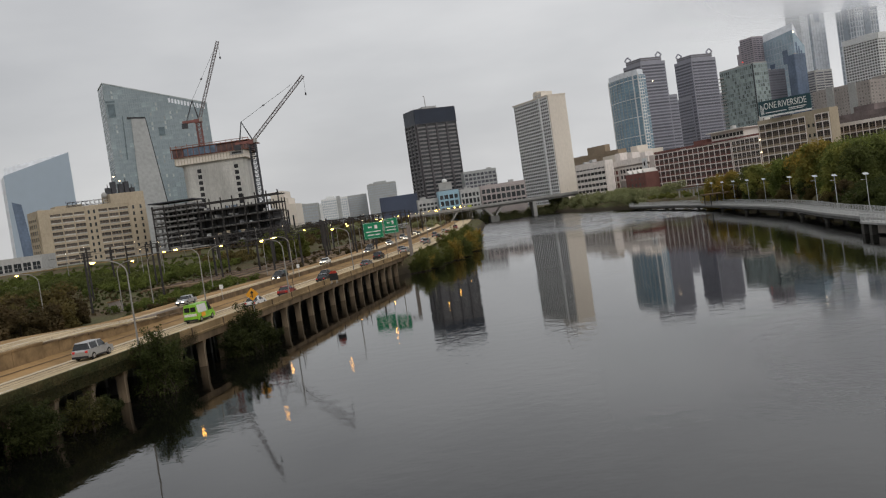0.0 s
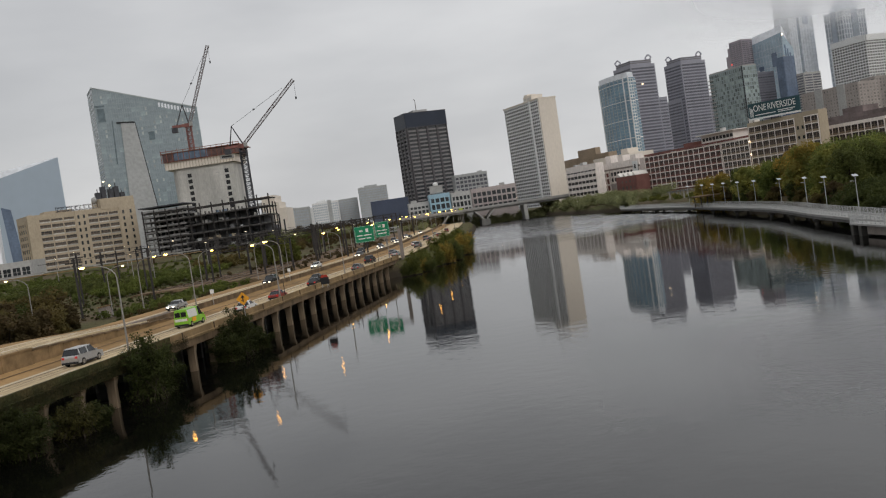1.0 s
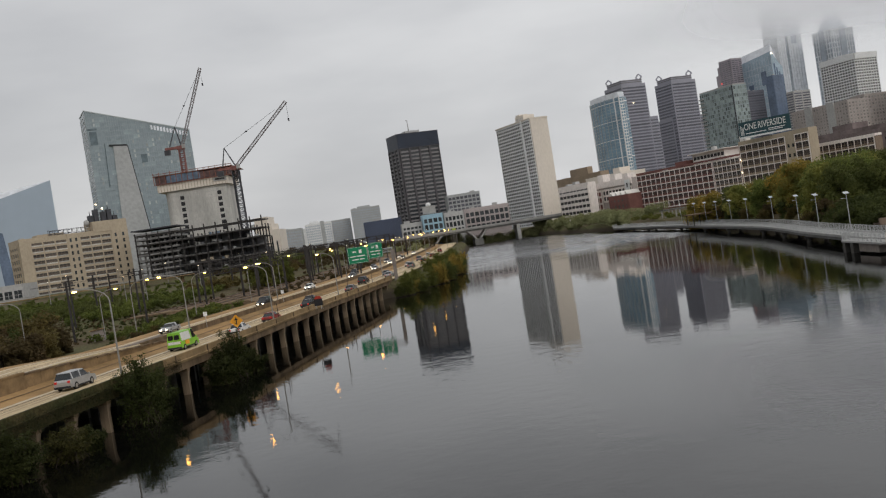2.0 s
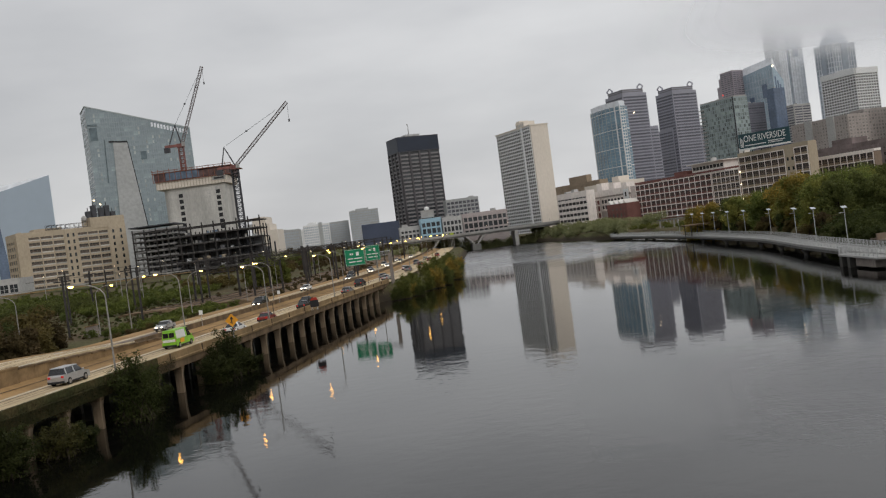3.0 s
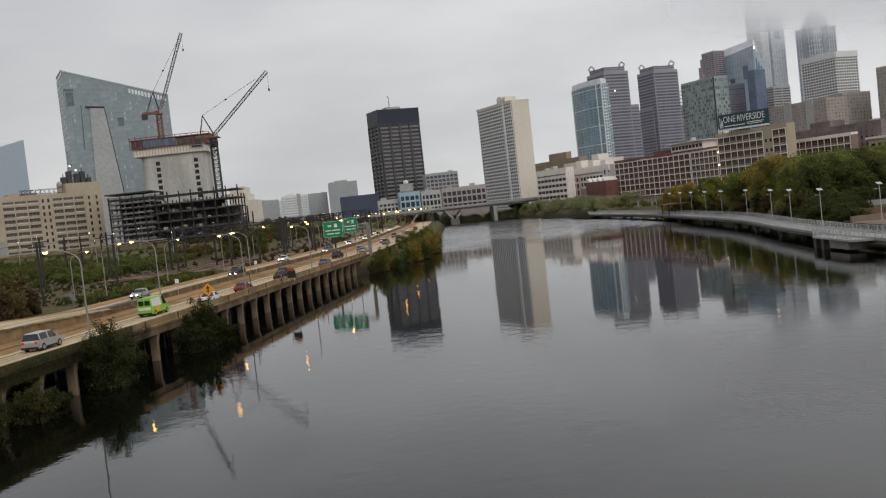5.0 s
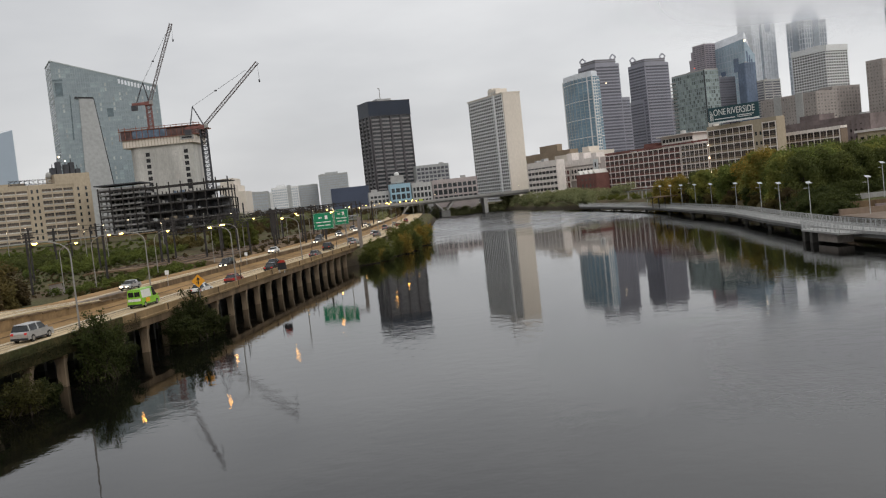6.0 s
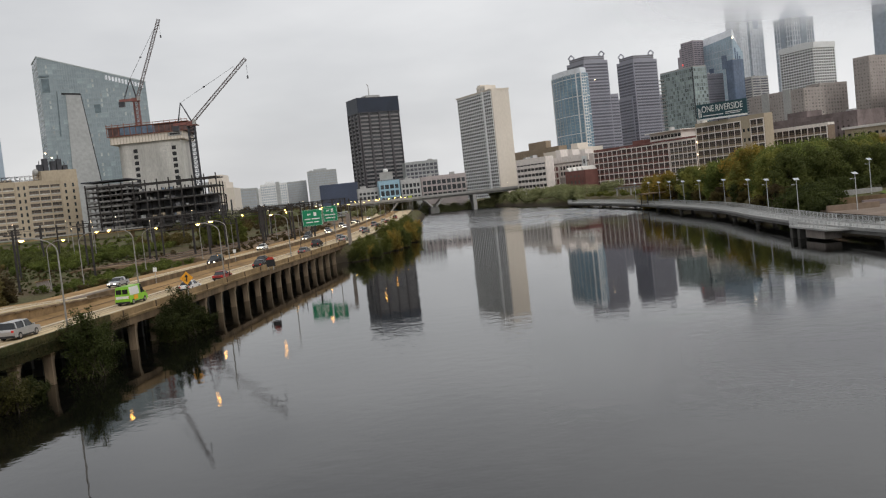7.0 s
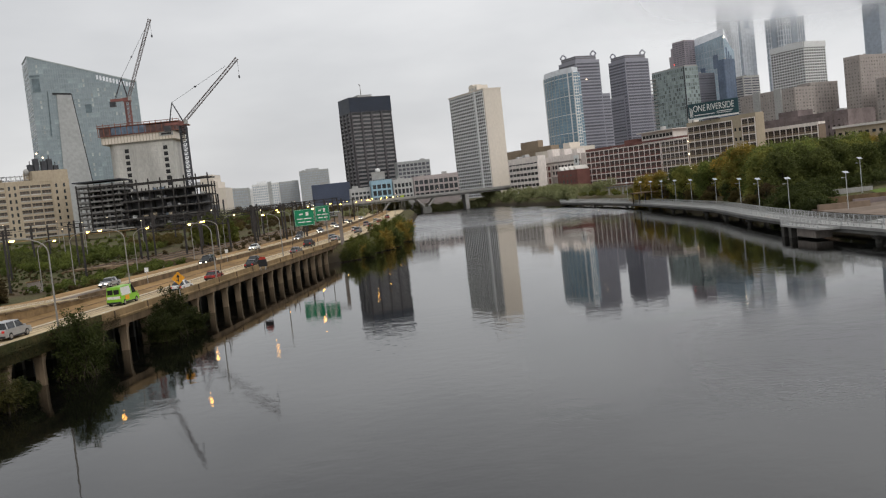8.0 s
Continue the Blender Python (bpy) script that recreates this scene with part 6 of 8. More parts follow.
def tan_loft():
    r = tower("loft_building", "tan brick loft building with roof sign letters", -203.2, 480, 37)
    w, s_ = 20.3, 56.3
    block(r, "wall", 0, s_, 0, w, 9, 41.6, M_TAN)
    facade(r, "s", 5.4, 24.0, 11.5, 40.8, 3, 9, 0.55, 1.0, M_TAN, M_PANE_T, 0.35, 2, 1, M_BROWN, breast=M_SILL)
    facade(r, "s", 30.2, 47.2, 11.5, 41.0, 3, 9, 0.55, 1.0, M_TAN, M_PANE_T, 0.35, 2, 1, M_BROWN, breast=M_SILL)
    facade(r, "w", 1.0, 18.0, 12.5, 40, 4, 8, 1.0, 1.4, M_TAN, M_PANE_L, 0.45)
    for x0, x1 in ((0, 5.4), (24.0, 30.2), (47.2, s_)):
        s = Shape()
        s.box(x0, x1, -0.6, 0, 9, 42.2)
        part("pier", s, M_TAN, r, "plain tan brick pier")
    me = pane_mesh("window", 1.0, 1.9, M_PANE)
    for j in range(8):
        for x in (25.6, 28.4, 49.4, 53.5):
            part("window", me, None, r, at=pose(x, -0.62, 15 + j * 3.45))
    block(r, "penthouse", 38, s_, -0.3, 14, 41.61, 47.4, M_TAN, "tan brick stair tower")
    block(r, "penthouse", 10, 24, 3, 12, 41.61, 44, M_TAN)
    roof_kit(r, 0, 38, 0, w, 41.61, M_TAN, 3, 21)
    # machinery on the stair tower
    for x, h in ((39, 53), (42, 56), (46, 54.5), (49, 55.5), (52, 52)):
        s = Shape()
        s.box(x - 1.2, x + 1.2, 3, 6, 47.41, h - 2)
        s.tube((x, 4.5, h - 2), (x, 4.5, h), 0.25, 0.2, 6)
        part("roof_plant", s, M_CRANE, r)
    s = Shape()
    s.ball((36.5, 4, 47.2), 1.6, 1.6, 1.8)
    part("roof_tank", s, M_PALE, r)
    for p in ((42.5, 2.8, 56.6), (45.5, 2.8, 54.2)):
        s = Shape()
        s.ball(p, 0.4, 0.4, 0.4)
        part("work_light", s, M_LAMPW, r)
    sg = thing("roof_letters", "row of weathered roof sign letters, mostly unreadable", "sign", at=pose(-203.2, 480, 42.6, 0, 0, 37))
    fr = Shape()
    fr.box(15, 37.5, 0.9, 1.0, 0.2, 0.4)
    fr.box(15, 37.5, 0.9, 1.0, 2.6, 2.75)
    for k in range(10):
        fr.box(15.2 + k * 2.4, 15.35 + k * 2.4, 0.9, 1.05, 0, 3.0)
    part("sign_frame", fr, M_RUST, sg)
    for k in range(9):
        s = Shape()
        x = 15.8 + k * 2.35
        s.box(x, x + 0.35, 0.7, 0.88, 0.5, 2.5)
        s.box(x + 0.35, x + 1.5, 0.7, 0.88, 2.1, 2.5)
        s.box(x + 0.35, x + 1.5, 0.7, 0.88, 0.5, 0.9)
        part("letter_shape", s, M_CRANE if k < 5 else M_PALE, sg)
    q = tower("low_building", "grey low building with dark square openings", -206, 430, 4)
    block(q, "wall", 0, 22, 0, 20, 8, 19.8, M_GREYB)
    me = pane_mesh("window", 3.4, 4.0, M_PANE, M_GREYB, 1, 1)
    for k in range(5):
        part("window", me, None, q, at=pose(2.4 + k * 4.3, -0.03, 15))


tan_loft()


def elevated_road():
    r = thing("elevated_road", "long elevated road with a pale parapet", "viaduct", kind="structure")
    for o, z0, z1, m, name in ((0, 12.0, 12.9, M_CONC, "deck"), (-0.3, 12.9, 13.9, M_CONC_G, "parapet")):
        s = Shape()
        s.hull([(-330, 425 + o, z0), (-100, 405 + o, z0), (-100, 405.3 + o + (9 if o == 0 else 0), z0), (-330, 425.3 + o + (9 if o == 0 else 0), z0)], [(-330, 425 + o, z1), (-100, 405 + o, z1 - 0.6), (-100, 405.3 + o + (9 if o == 0 else 0), z1 - 0.6), (-330, 425.3 + o + (9 if o == 0 else 0), z1)])
        part(name, s, m, r)
    for k in range(14):
        x = -320 + k * 16.5
        y = 425 - 20 * (x + 330) / 230
        s = Shape()
        s.box(x - 0.6, x + 0.6, y + 2, y + 3.2, 2, 12)
        part("column", s, M_CONC_D, r)


elevated_road()


def field_stub():
    x, y = (-65.5, 184.0)
    r = thing("concrete_stub", "grey-brown concrete stub of an old abutment in the weeds", "abutment", at=pose(x, y, land(x, y) - 0.3, 0, 0, 12))
    s = Shape()
    s.hull([(-1.5, -0.6, 0), (1.3, -0.6, 0), (1.3, 0.6, 0), (-1.5, 0.6, 0)], [(-1.3, -0.5, 2.2), (0.9, -0.5, 2.4), (0.9, 0.5, 2.4), (-1.3, 0.5, 2.2)])
    part("block", s, M_PINKC, r)
    s = Shape()
    s.hull([(-1.5, -0.7, 2.22), (1.1, -0.7, 2.42), (1.1, 0.7, 2.42), (-1.5, 0.7, 2.22)], [(-1.5, -0.7, 2.4), (1.1, -0.7, 2.6), (1.1, 0.7, 2.6), (-1.5, 0.7, 2.4)])
    part("cap", s, M_WALL, r)


field_stub()


# ---------------------------------------------------------------- trees and scrub
def leaves(shape, rnd, centre, radius, count, size, mi=0, squash=0.85):
    """Small folded leaf sprays spread through the outer part of a clump."""
    for _ in range(count):
        d = Vector((rnd.gauss(0, 1), rnd.gauss(0, 1), rnd.gauss(0, 1))).normalized()
        r = radius * (0.55 + 0.5 * rnd.random())
        p = Vector(centre) + Vector((d.x * r, d.y * r, d.z * r * squash))
        u = Vector((rnd.gauss(0, 1), rnd.gauss(0, 1), rnd.gauss(0, 0.6))).normalized()
        v = u.cross(d + Vector((0.1, 0.2, 0.4))).normalized()
        s = size * (0.55 + 0.8 * rnd.random())
        shape.face((p - u * s, p - v * s * 0.45, p + u * s, p + v * s * 0.45 + d * s * 0.2), mi)


def plant(name, label, category, seed, tall, wide, m, size=0.5, clumps=16, count=150, trunk=0.25, low=0.25, group=""):
    """A tapered trunk with limbs and a crown of leaf clumps of uneven outline."""
    rnd = random.Random(seed)
    root = thing(name, label, category, group=group)
    t, c = Shape(), Shape()
    top = Vector((rnd.uniform(-0.3, 0.3), rnd.uniform(-0.3, 0.3), tall * 0.62))
    mid = Vector((top.x * 0.3, top.y * 0.6, tall * 0.3))
    t.tube((0, 0, -0.5), mid, trunk, trunk * 0.8, 7)
    t.tube(mid, top, trunk * 0.8, trunk * 0.35, 7)
    for k in range(clumps):
        a = 2 * math.pi * (k * 0.618 + rnd.random() * 0.2)
        f = (k + 0.5) / clumps
        z = tall * (low + (0.98 - low) * f)
        spread = wide / 2 * math.sqrt(max(0.06, 1 - ((f - 0.4) / 0.68) ** 2)) * rnd.uniform(0.45, 0.85)
        p = Vector((math.cos(a) * spread, math.sin(a) * spread, z - wide * 0.1))
        start = mid.lerp(top, min(1, f * rnd.uniform(0.7, 1.0)))
        t.tube(start, p, trunk * 0.28, trunk * 0.07, 5)
        r = wide * rnd.uniform(0.11, 0.24)
        leaves(c, rnd, p, r, int(count * rnd.uniform(0.7, 1.3)), size)
    part("trunk", t, M_TRUNK, root)
    part("crown", c, m, root)
    return root


def shrub(name, label, category, seed, tall, wide, m, size=0.14, stems=26, per=150, loose=0.09, group=""):
    """Many arching stems from the ground, with leaves along them and loose shoots at the outline."""
    rnd = random.Random(seed)
    root = thing(name, label, category, group=group)
    t, c = Shape(), Shape()
    for k in range(stems):
        a = rnd.uniform(0, 2 * math.pi)
        lean = rnd.random() ** 0.7
        foot = Vector((rnd.gauss(0, wide * 0.17), rnd.gauss(0, wide * 0.17), -0.4))
        tip = Vector((math.cos(a) * lean * wide / 2, math.sin(a) * lean * wide / 2, tall * rnd.uniform(0.45, 1.0) * (1 - 0.45 * lean * lean)))
        bend = Vector((tip.x * 0.35, tip.y * 0.35, tip.z * 0.75))
        path = [foot.lerp(bend, f).lerp(bend.lerp(tip, f), f) for f in (0, 0.25, 0.5, 0.75, 1.0)]
        for i, (p, q) in enumerate(zip(path, path[1:])):
            t.tube(p, q, 0.055 - 0.012 * i, 0.043 - 0.012 * i, 4)
        for _ in range(int(per * rnd.uniform(0.5, 1.4))):
            f = 0.05 + 0.95 * rnd.random() ** 0.9
            p = foot.lerp(bend, f).lerp(bend.lerp(tip, f), f)
            spread = wide * loose * (1.15 - 0.75 * f)
            p = p + Vector((rnd.gauss(0, spread), rnd.gauss(0, spread), rnd.gauss(0, spread * 0.8)))
            if p.z < 0.02:
                continue
            u = Vector((rnd.gauss(0, 1), rnd.gauss(0, 1), rnd.gauss(0, 0.7))).normalized()
            v = u.cross(Vector((rnd.gauss(0, 0.5), rnd.gauss(0, 0.5), 1))).normalized()
            s = size * rnd.uniform(0.6, 1.4)
            c.face((p - u * s, p - v * s * 0.4, p + u * s, p + v * s * 0.4 + Vector((0, 0, s * 0.2))))
    part("stem", t, M_TRUNK, root, kind="stuff")
    part("foliage", c, m, root, kind="stuff")
    return root


def spread_plants(kinds, spots):
    """Places copies of the given plants, each turned and sized by its spot."""
    used = set()
    for k, (x, y, z, size, turn) in enumerate(spots):
        src = kinds[k % len(kinds)]
        m = pose(x, y, z, 0, 0, turn)
        if src not in used:
            used.add(src)
            src.matrix_basis = m @ Matrix.Diagonal((size, size, size, 1))
        else:
            o = copy_thing(src, m)
            o.scale = (size, size, size)


def right_bank_trees():
    rnd = random.Random(5)
    g = "riverside trees"
    kinds = [
        plant("tree", "leafy olive green riverside tree", "tree", 1, 12, 11, M_LEAF_R, 0.3, 30, 420, 0.3, 0.08, g),
        plant("tree", "dense green riverside tree with a broad crown", "tree", 2, 12, 12, M_LEAF_M, 0.3, 30, 420, 0.3, 0.06, g),
        plant("tree", "green tree turning yellow-orange", "tree", 3, 12, 10, M_LEAF_A, 0.3, 28, 400, 0.3, 0.08, g),
        plant("tree", "darker green tree with an uneven crown", "tree", 4, 12, 12, M_LEAF_S, 0.3, 28, 420, 0.3, 0.05, g),
    ]
    spots, order = [], []

    def add(kind, x, y, h):
        order.append(kind)
        spots.append((x, y, land(x, y) - 0.2, h / 12.0, rnd.uniform(0, 360)))

    for kind, x, y, top in (
        (3, 102.3, 224.9, 15.6), (3, 107.3, 231.6, 17.1), (0, 102.8, 236.2, 16.9), (3, 111.9, 240.7, 17.3), (1, 107.3, 245.2, 17.9), (2, 106.2, 257.6, 18.7), (3, 113.0, 253.1, 18.0), (0, 105.7, 259.4, 18.3),
        (2, 107.9, 271.4, 18.1), (0, 113.4, 263.8, 17.7), (3, 112.3, 283.4, 16.6), (1, 105.0, 280.8, 15.4), (0, 108.2, 291.2, 15.0), (2, 110.2, 303.7, 14.6), (0, 105.0, 305.0, 14.6), (3, 107.0, 317.0, 14.2),
        (2, 104, 330, 13.4), (2, 102, 342, 12.6), (1, 108, 352, 12.0), (0, 114, 332, 14.4), (3, 116, 302, 15.4), (1, 112, 264, 17.0), (0, 111, 246, 17.4), (1, 108, 232, 17.2),
        (0, 126, 262, 18.0), (3, 134, 268, 18.6), (1, 142, 270, 18.8), (0, 150, 276, 19.0), (2, 157, 284, 18.0), (3, 164, 282, 18.6), (1, 120, 254, 17.4), (0, 116, 250, 17.2),
        (1, 140, 286, 19.2), (0, 172, 290, 19.0), (3, 182, 296, 18.5), (1, 128, 276, 18.2), (3, 112, 226, 15.0), (3, 119, 230, 15.4), (3, 127, 232, 15.6), (3, 135, 236, 16.0), (3, 122, 238, 16.4), (0, 131, 246, 17.0), (1, 144, 244, 16.6)):
        add(kind, x, y, top - land(x, y))
    used = set()
    for kind, (x, y, z, size, turn) in zip(order, spots):
        m = pose(x, y, z, 0, 0, turn)
        if kind not in used:
            used.add(kind)
            kinds[kind].matrix_basis = m @ Matrix.Diagonal((size, size, size, 1))
        else:
            copy_thing(kinds[kind], m).scale = (size, size, size)


right_bank_trees()


def scrub():
    rnd = random.Random(9)
    g = "scrub bushes"
    kinds = [
        plant("bush", "dense olive-brown bush beside the road", "bush", 11, 4, 5, M_LEAF_O, 0.17, 14, 460, 0.1, 0.05, g),
        plant("bush", "dark green bush beside the road", "bush", 12, 4, 5, M_LEAF_D, 0.17, 12, 340, 0.1, 0.05, g),
        plant("bush", "brown and green scrub bush beside the road", "bush", 13, 4, 5, M_LEAF_B, 0.17, 12, 460, 0.1, 0.05, g),
    ]
    spots = []

    def fill(x0, x1, y0, y1, n, h0, h1):
        for _ in range(n):
            y = rnd.uniform(y0, y1)
            x = rnd.uniform(x0, x1) + EDGE(y)
            spots.append((x, y, land(x, y) - 0.2, rnd.uniform(h0, h1) / 4.0, rnd.uniform(0, 360)))

    fill(-48, -32, 108, 150, 36, 5.0, 7.6)
    fill(-60, -44, 100, 165, 30, 6.0, 8.0)
    fill(-35, -31, 160, 200, 26, 1.0, 1.9)
    # bushes added along the east bank, to fill the dark below the trees
    for _ in range(40):
        y = rnd.uniform(196, 360)
        x = EAST(y) + rnd.uniform(3.0, 7.0)
        spots.append((x, y, land(x, y) - 0.2, rnd.uniform(2.0, 4.5) / 4.0, rnd.uniform(0, 360)))

    def thicket(name, label, m, n, where, h0, h1, size):
        c = Shape()
        for _ in range(n):
            x, y = where()
            h = rnd.uniform(h0, h1)
            z = land(x, y)
            for k in range(3):
                leaves(c, rnd, (x + rnd.uniform(-1, 1) * h * 0.4, y + rnd.uniform(-1, 1) * h * 0.4, z + h * rnd.uniform(0.3, 0.75)), h * rnd.uniform(0.28, 0.42), int(34 * h), size)
        solid(name, c, m, label, "scrub", kind="stuff")

    def strip(o0, o1, y0, y1):
        def pick():
            y = rnd.uniform(y0, y1)
            return EDGE(y) + rnd.uniform(o0, o1), y
        return pick

    thicket("hedgerow", "continuous bright green hedgerow under the elevated road", M_LEAF_H, 300, strip(-190, -100, 270, 330), 1.4, 2.5, 0.26)
    thicket("hedgerow", "dark green hedgerow along the railway bank", M_LEAF_S, 300, strip(-118, -64, 246, 300), 1.4, 2.8, 0.26)
    thicket("hedgerow", "dark green low hedge beside the highway shoulder", M_LEAF_H, 90, strip(-46, -34, 176, 226), 1.0, 2.2, 0.24)
    thicket("hedgerow", "green growth beyond the railway yard", M_LEAF_H, 90, strip(-170, -90, 320, 400), 0.8, 1.7, 0.3)
    thicket("field_weeds", "rough dark weeds over the field beside the railway", M_LEAF_D, 1500, strip(-135, -44, 178, 262), 0.25, 0.7, 0.16)
    thicket("field_weeds", "brown dry weeds over the field beside the railway", M_LEAF_B, 1100, strip(-135, -44, 178, 262), 0.25, 0.7, 0.16)
    thicket("bank_scrub", "pale green growth on the far river bank", M_LEAF_P, 110, lambda: (lambda y: (EAST(y) + rnd.uniform(3, 24), y))(rnd.uniform(455, 632)), 3.0, 8.0, 0.4)
    thicket("bank_scrub", "green trees behind the far bridge", M_LEAF_P, 70, lambda: (rnd.uniform(-20, 100), rnd.uniform(657.5, 660)), 6.0, 9.0, 0.45)
    thicket("bank_scrub", "low growth beside the boardwalk end", M_LEAF, 30, lambda: (lambda y: (EAST(y) + rnd.uniform(4, 15), y))(rnd.uniform(350, 455)), 1.8, 3.6, 0.3)
    thicket("hedgerow", "brown and green scrub between the highway and the railway", M_LEAF_B, 150, strip(-36, -29.5, 235, 430), 0.8, 2.0, 0.22)
    thicket("hedgerow", "green growth along the far side of the railway", M_LEAF_H, 90, strip(-84, -62, 226, 300), 1.6, 3.4, 0.26)
    thicket("hedgerow", "olive-brown growth along the far side of the railway", M_LEAF_O, 80, strip(-78, -62, 300, 420), 2.0, 4.2, 0.3)
    thicket("park_hedge", "dark green hedge behind the park terraces", M_LEAF_D, 60, lambda: (rnd.uniform(101, 150), rnd.uniform(207, 216)), 2.4, 4.4, 0.28)
    # two dark leaf fills, added for the shade around the tree trunks
    thicket("park_hedge", "dark leaf fill added for the shade between the boardwalk and the trees", M_LEAF_D, 60, lambda: (lambda y: (EAST(y) + rnd.uniform(2.5, 9.0), y))(rnd.uniform(178, 206)), 2.0, 3.8, 0.25)
    thicket("park_hedge", "dark leaves added for the shade at the foot of the riverside trees", M_LEAF_D, 50, lambda: (rnd.uniform(87, 97), rnd.uniform(189, 199)), 2.0, 4.4, 0.25)
    thicket("hedgerow", "dull brown and green trees before the far halls", M_LEAF_B, 80, lambda: (rnd.uniform(-85, 4), rnd.uniform(560, 625)), 3.5, 8.0, 0.42)
    thicket("hedgerow", "pale green trees before the far halls", M_LEAF_P, 40, lambda: (rnd.uniform(-95, 4), rnd.uniform(520, 600)), 3.0, 6.5, 0.4)
    thicket("hedgerow", "dark brown and green growth behind the railway yard", M_LEAF_B, 170, strip(-105, -56, 420, 560), 1.2, 3.6, 0.34)
    thicket("hedgerow", "dull green growth behind the railway yard", M_LEAF_S, 90, strip(-110, -60, 440, 600), 1.4, 4.2, 0.36)
    thicket("hedgerow", "dull brown growth in the railway yard", M_LEAF_B, 120, strip(-60, -36, 260, 460), 0.5, 1.6, 0.22)
    spread_plants(kinds, spots)
    # a few taller trees on the rail bank
    t = plant("tree", "young green tree beside the railway", "tree", 21, 9, 8, M_LEAF, 0.4, 16, 200, 0.2, 0.12)
    at = [(-51, 300, 10.5), (-55, 306, 9.5), (-47, 310, 8)]
    for k, (x, y, h) in enumerate(at):
        m = pose(x, y, land(x, y) - 0.2, 0, 0, 40 * k)
        if k == 0:
            t.matrix_basis = m @ Matrix.Diagonal((h / 9, h / 9, h / 9, 1))
        else:
            copy_thing(t, m).scale = (h / 9, h / 9, h / 9)


scrub()


def point_trees():
    """The wooded point where the deck comes ashore."""
    g = "wooded point"
    rnd = random.Random(31)
    kinds = [
        shrub("tree", "mid-green waterside tree on the point", "tree", 41, 7, 7.4, M_LEAF_S, 0.17, 40, 330, 0.085, g),
        shrub("tree", "green waterside tree with yellowing leaves", "tree", 42, 7, 6.6, M_LEAF, 0.17, 38, 300, 0.085, g),
        shrub("tree", "brown and green tree at the water", "tree", 43, 7, 6.2, M_LEAF_A, 0.17, 34, 240, 0.085, g),
        shrub("tree", "olive green waterside tree with loose shoots", "tree", 44, 7, 6.8, M_LEAF, 0.17, 36, 280, 0.09, g),
    ]
    spots = []
    for x, y, h in ((-1.5, 230, 5.6), (-5.2, 226, 5.4), (-2.8, 233, 5.6), (0.2, 238, 7.4), (-1.2, 248, 7.0), (3.0, 246, 8.0), (5.4, 252, 8.2), (3.0, 262, 7.8), (8.0, 262, 7.6), (9.2, 274, 7.2), (11.2, 285, 6.5), (7.0, 284, 7.2), (12.6, 297, 6.0), (9.0, 300, 6.4), (13.4, 312, 5.6), (6, 298, 7.6), (8, 316, 7.6), (10, 333, 7.2), (11.5, 350, 6.8), (12.5, 370, 6.4), (13.5, 392, 6.0), (15, 330, 5.4), (16, 352, 5.0), (16.5, 378, 5.0), (-7.2, 224, 4.6), (-1.0, 243, 6.0)):
        spots.append((x - (2.2 if y > 235 else 0.0), y, 0.2, h / 7.0 * rnd.choice((0.62, 0.78, 0.95, 1.1, 1.18)), rnd.uniform(0, 360)))
    spread_plants(kinds, spots)


point_trees()


def deck_bushes():
    """Bushes that grow against the deck's edge, out of the water's margin."""
    for seed, x, y, tall, wide, m, stems, per, label in (
        (51, -30.2, 94.2, 7.4, 6.6, M_LEAF_D, 46, 330, "leafy green bush growing over the parapet"),
        (52, -29.9, 97.4, 4.6, 5.2, M_LEAF_K, 44, 340, "dark green bush against the deck"),
        (53, -25.9, 118.2, 7.4, 5.2, M_LEAF_K, 36, 320, "tall dark green bush against the deck"),
        (54, -26.6, 114.6, 4.4, 5.6, M_LEAF_K, 40, 330, "dark green bush against the deck"),
        (59, -24.6, 122.2, 3.4, 5.0, M_LEAF_K, 32, 300, "low dark bush against the columns"),
        (55, -32.4, 79.6, 3.4, 5.4, M_LEAF_T, 44, 110, "twiggy half-bare bush at the water"),
        (63, -31.9, 83.0, 2.4, 3.6, M_LEAF_K, 26, 220, "low dark bush at the water"),
        (56, -34.4, 73.4, 4.6, 6.4, M_LEAF_K, 40, 320, "dark overhanging bush at the water"),
        (60, -36.4, 67.0, 5.0, 6.0, M_LEAF_K, 36, 320, "dark overhanging bush at the water")):
        shrub("bush", label, "bush", seed, tall, wide, m, 0.13, stems, per, 0.075, "deck bushes").matrix_basis = pose(x, y, 0.0)
    # ivy on the edge of the deck
    rnd = random.Random(77)
    c = Shape()
    for _ in range(11000):
        y = 62 + 46 * rnd.random() ** 1.15
        z = 2.9 + 1.5 * rnd.random() + 0.6 * rnd.random() ** 3
        p = Vector((EDGE(y) + 0.09 + 0.1 * rnd.random(), y, z))
        u = Vector((rnd.gauss(0, 0.4), rnd.gauss(0, 1), rnd.gauss(0, 1))).normalized()
        v = u.cross(Vector((1, 0.2, 0.3))).normalized()
        s = 0.04 + 0.05 * rnd.random()
        c.face((p - u * s, p - v * s * 0.6, p + u * s, p + v * s * 0.6))
    solid("ivy", c, M_MOSS, "dark green ivy over the edge of the deck", "ivy", kind="stuff")


deck_bushes()


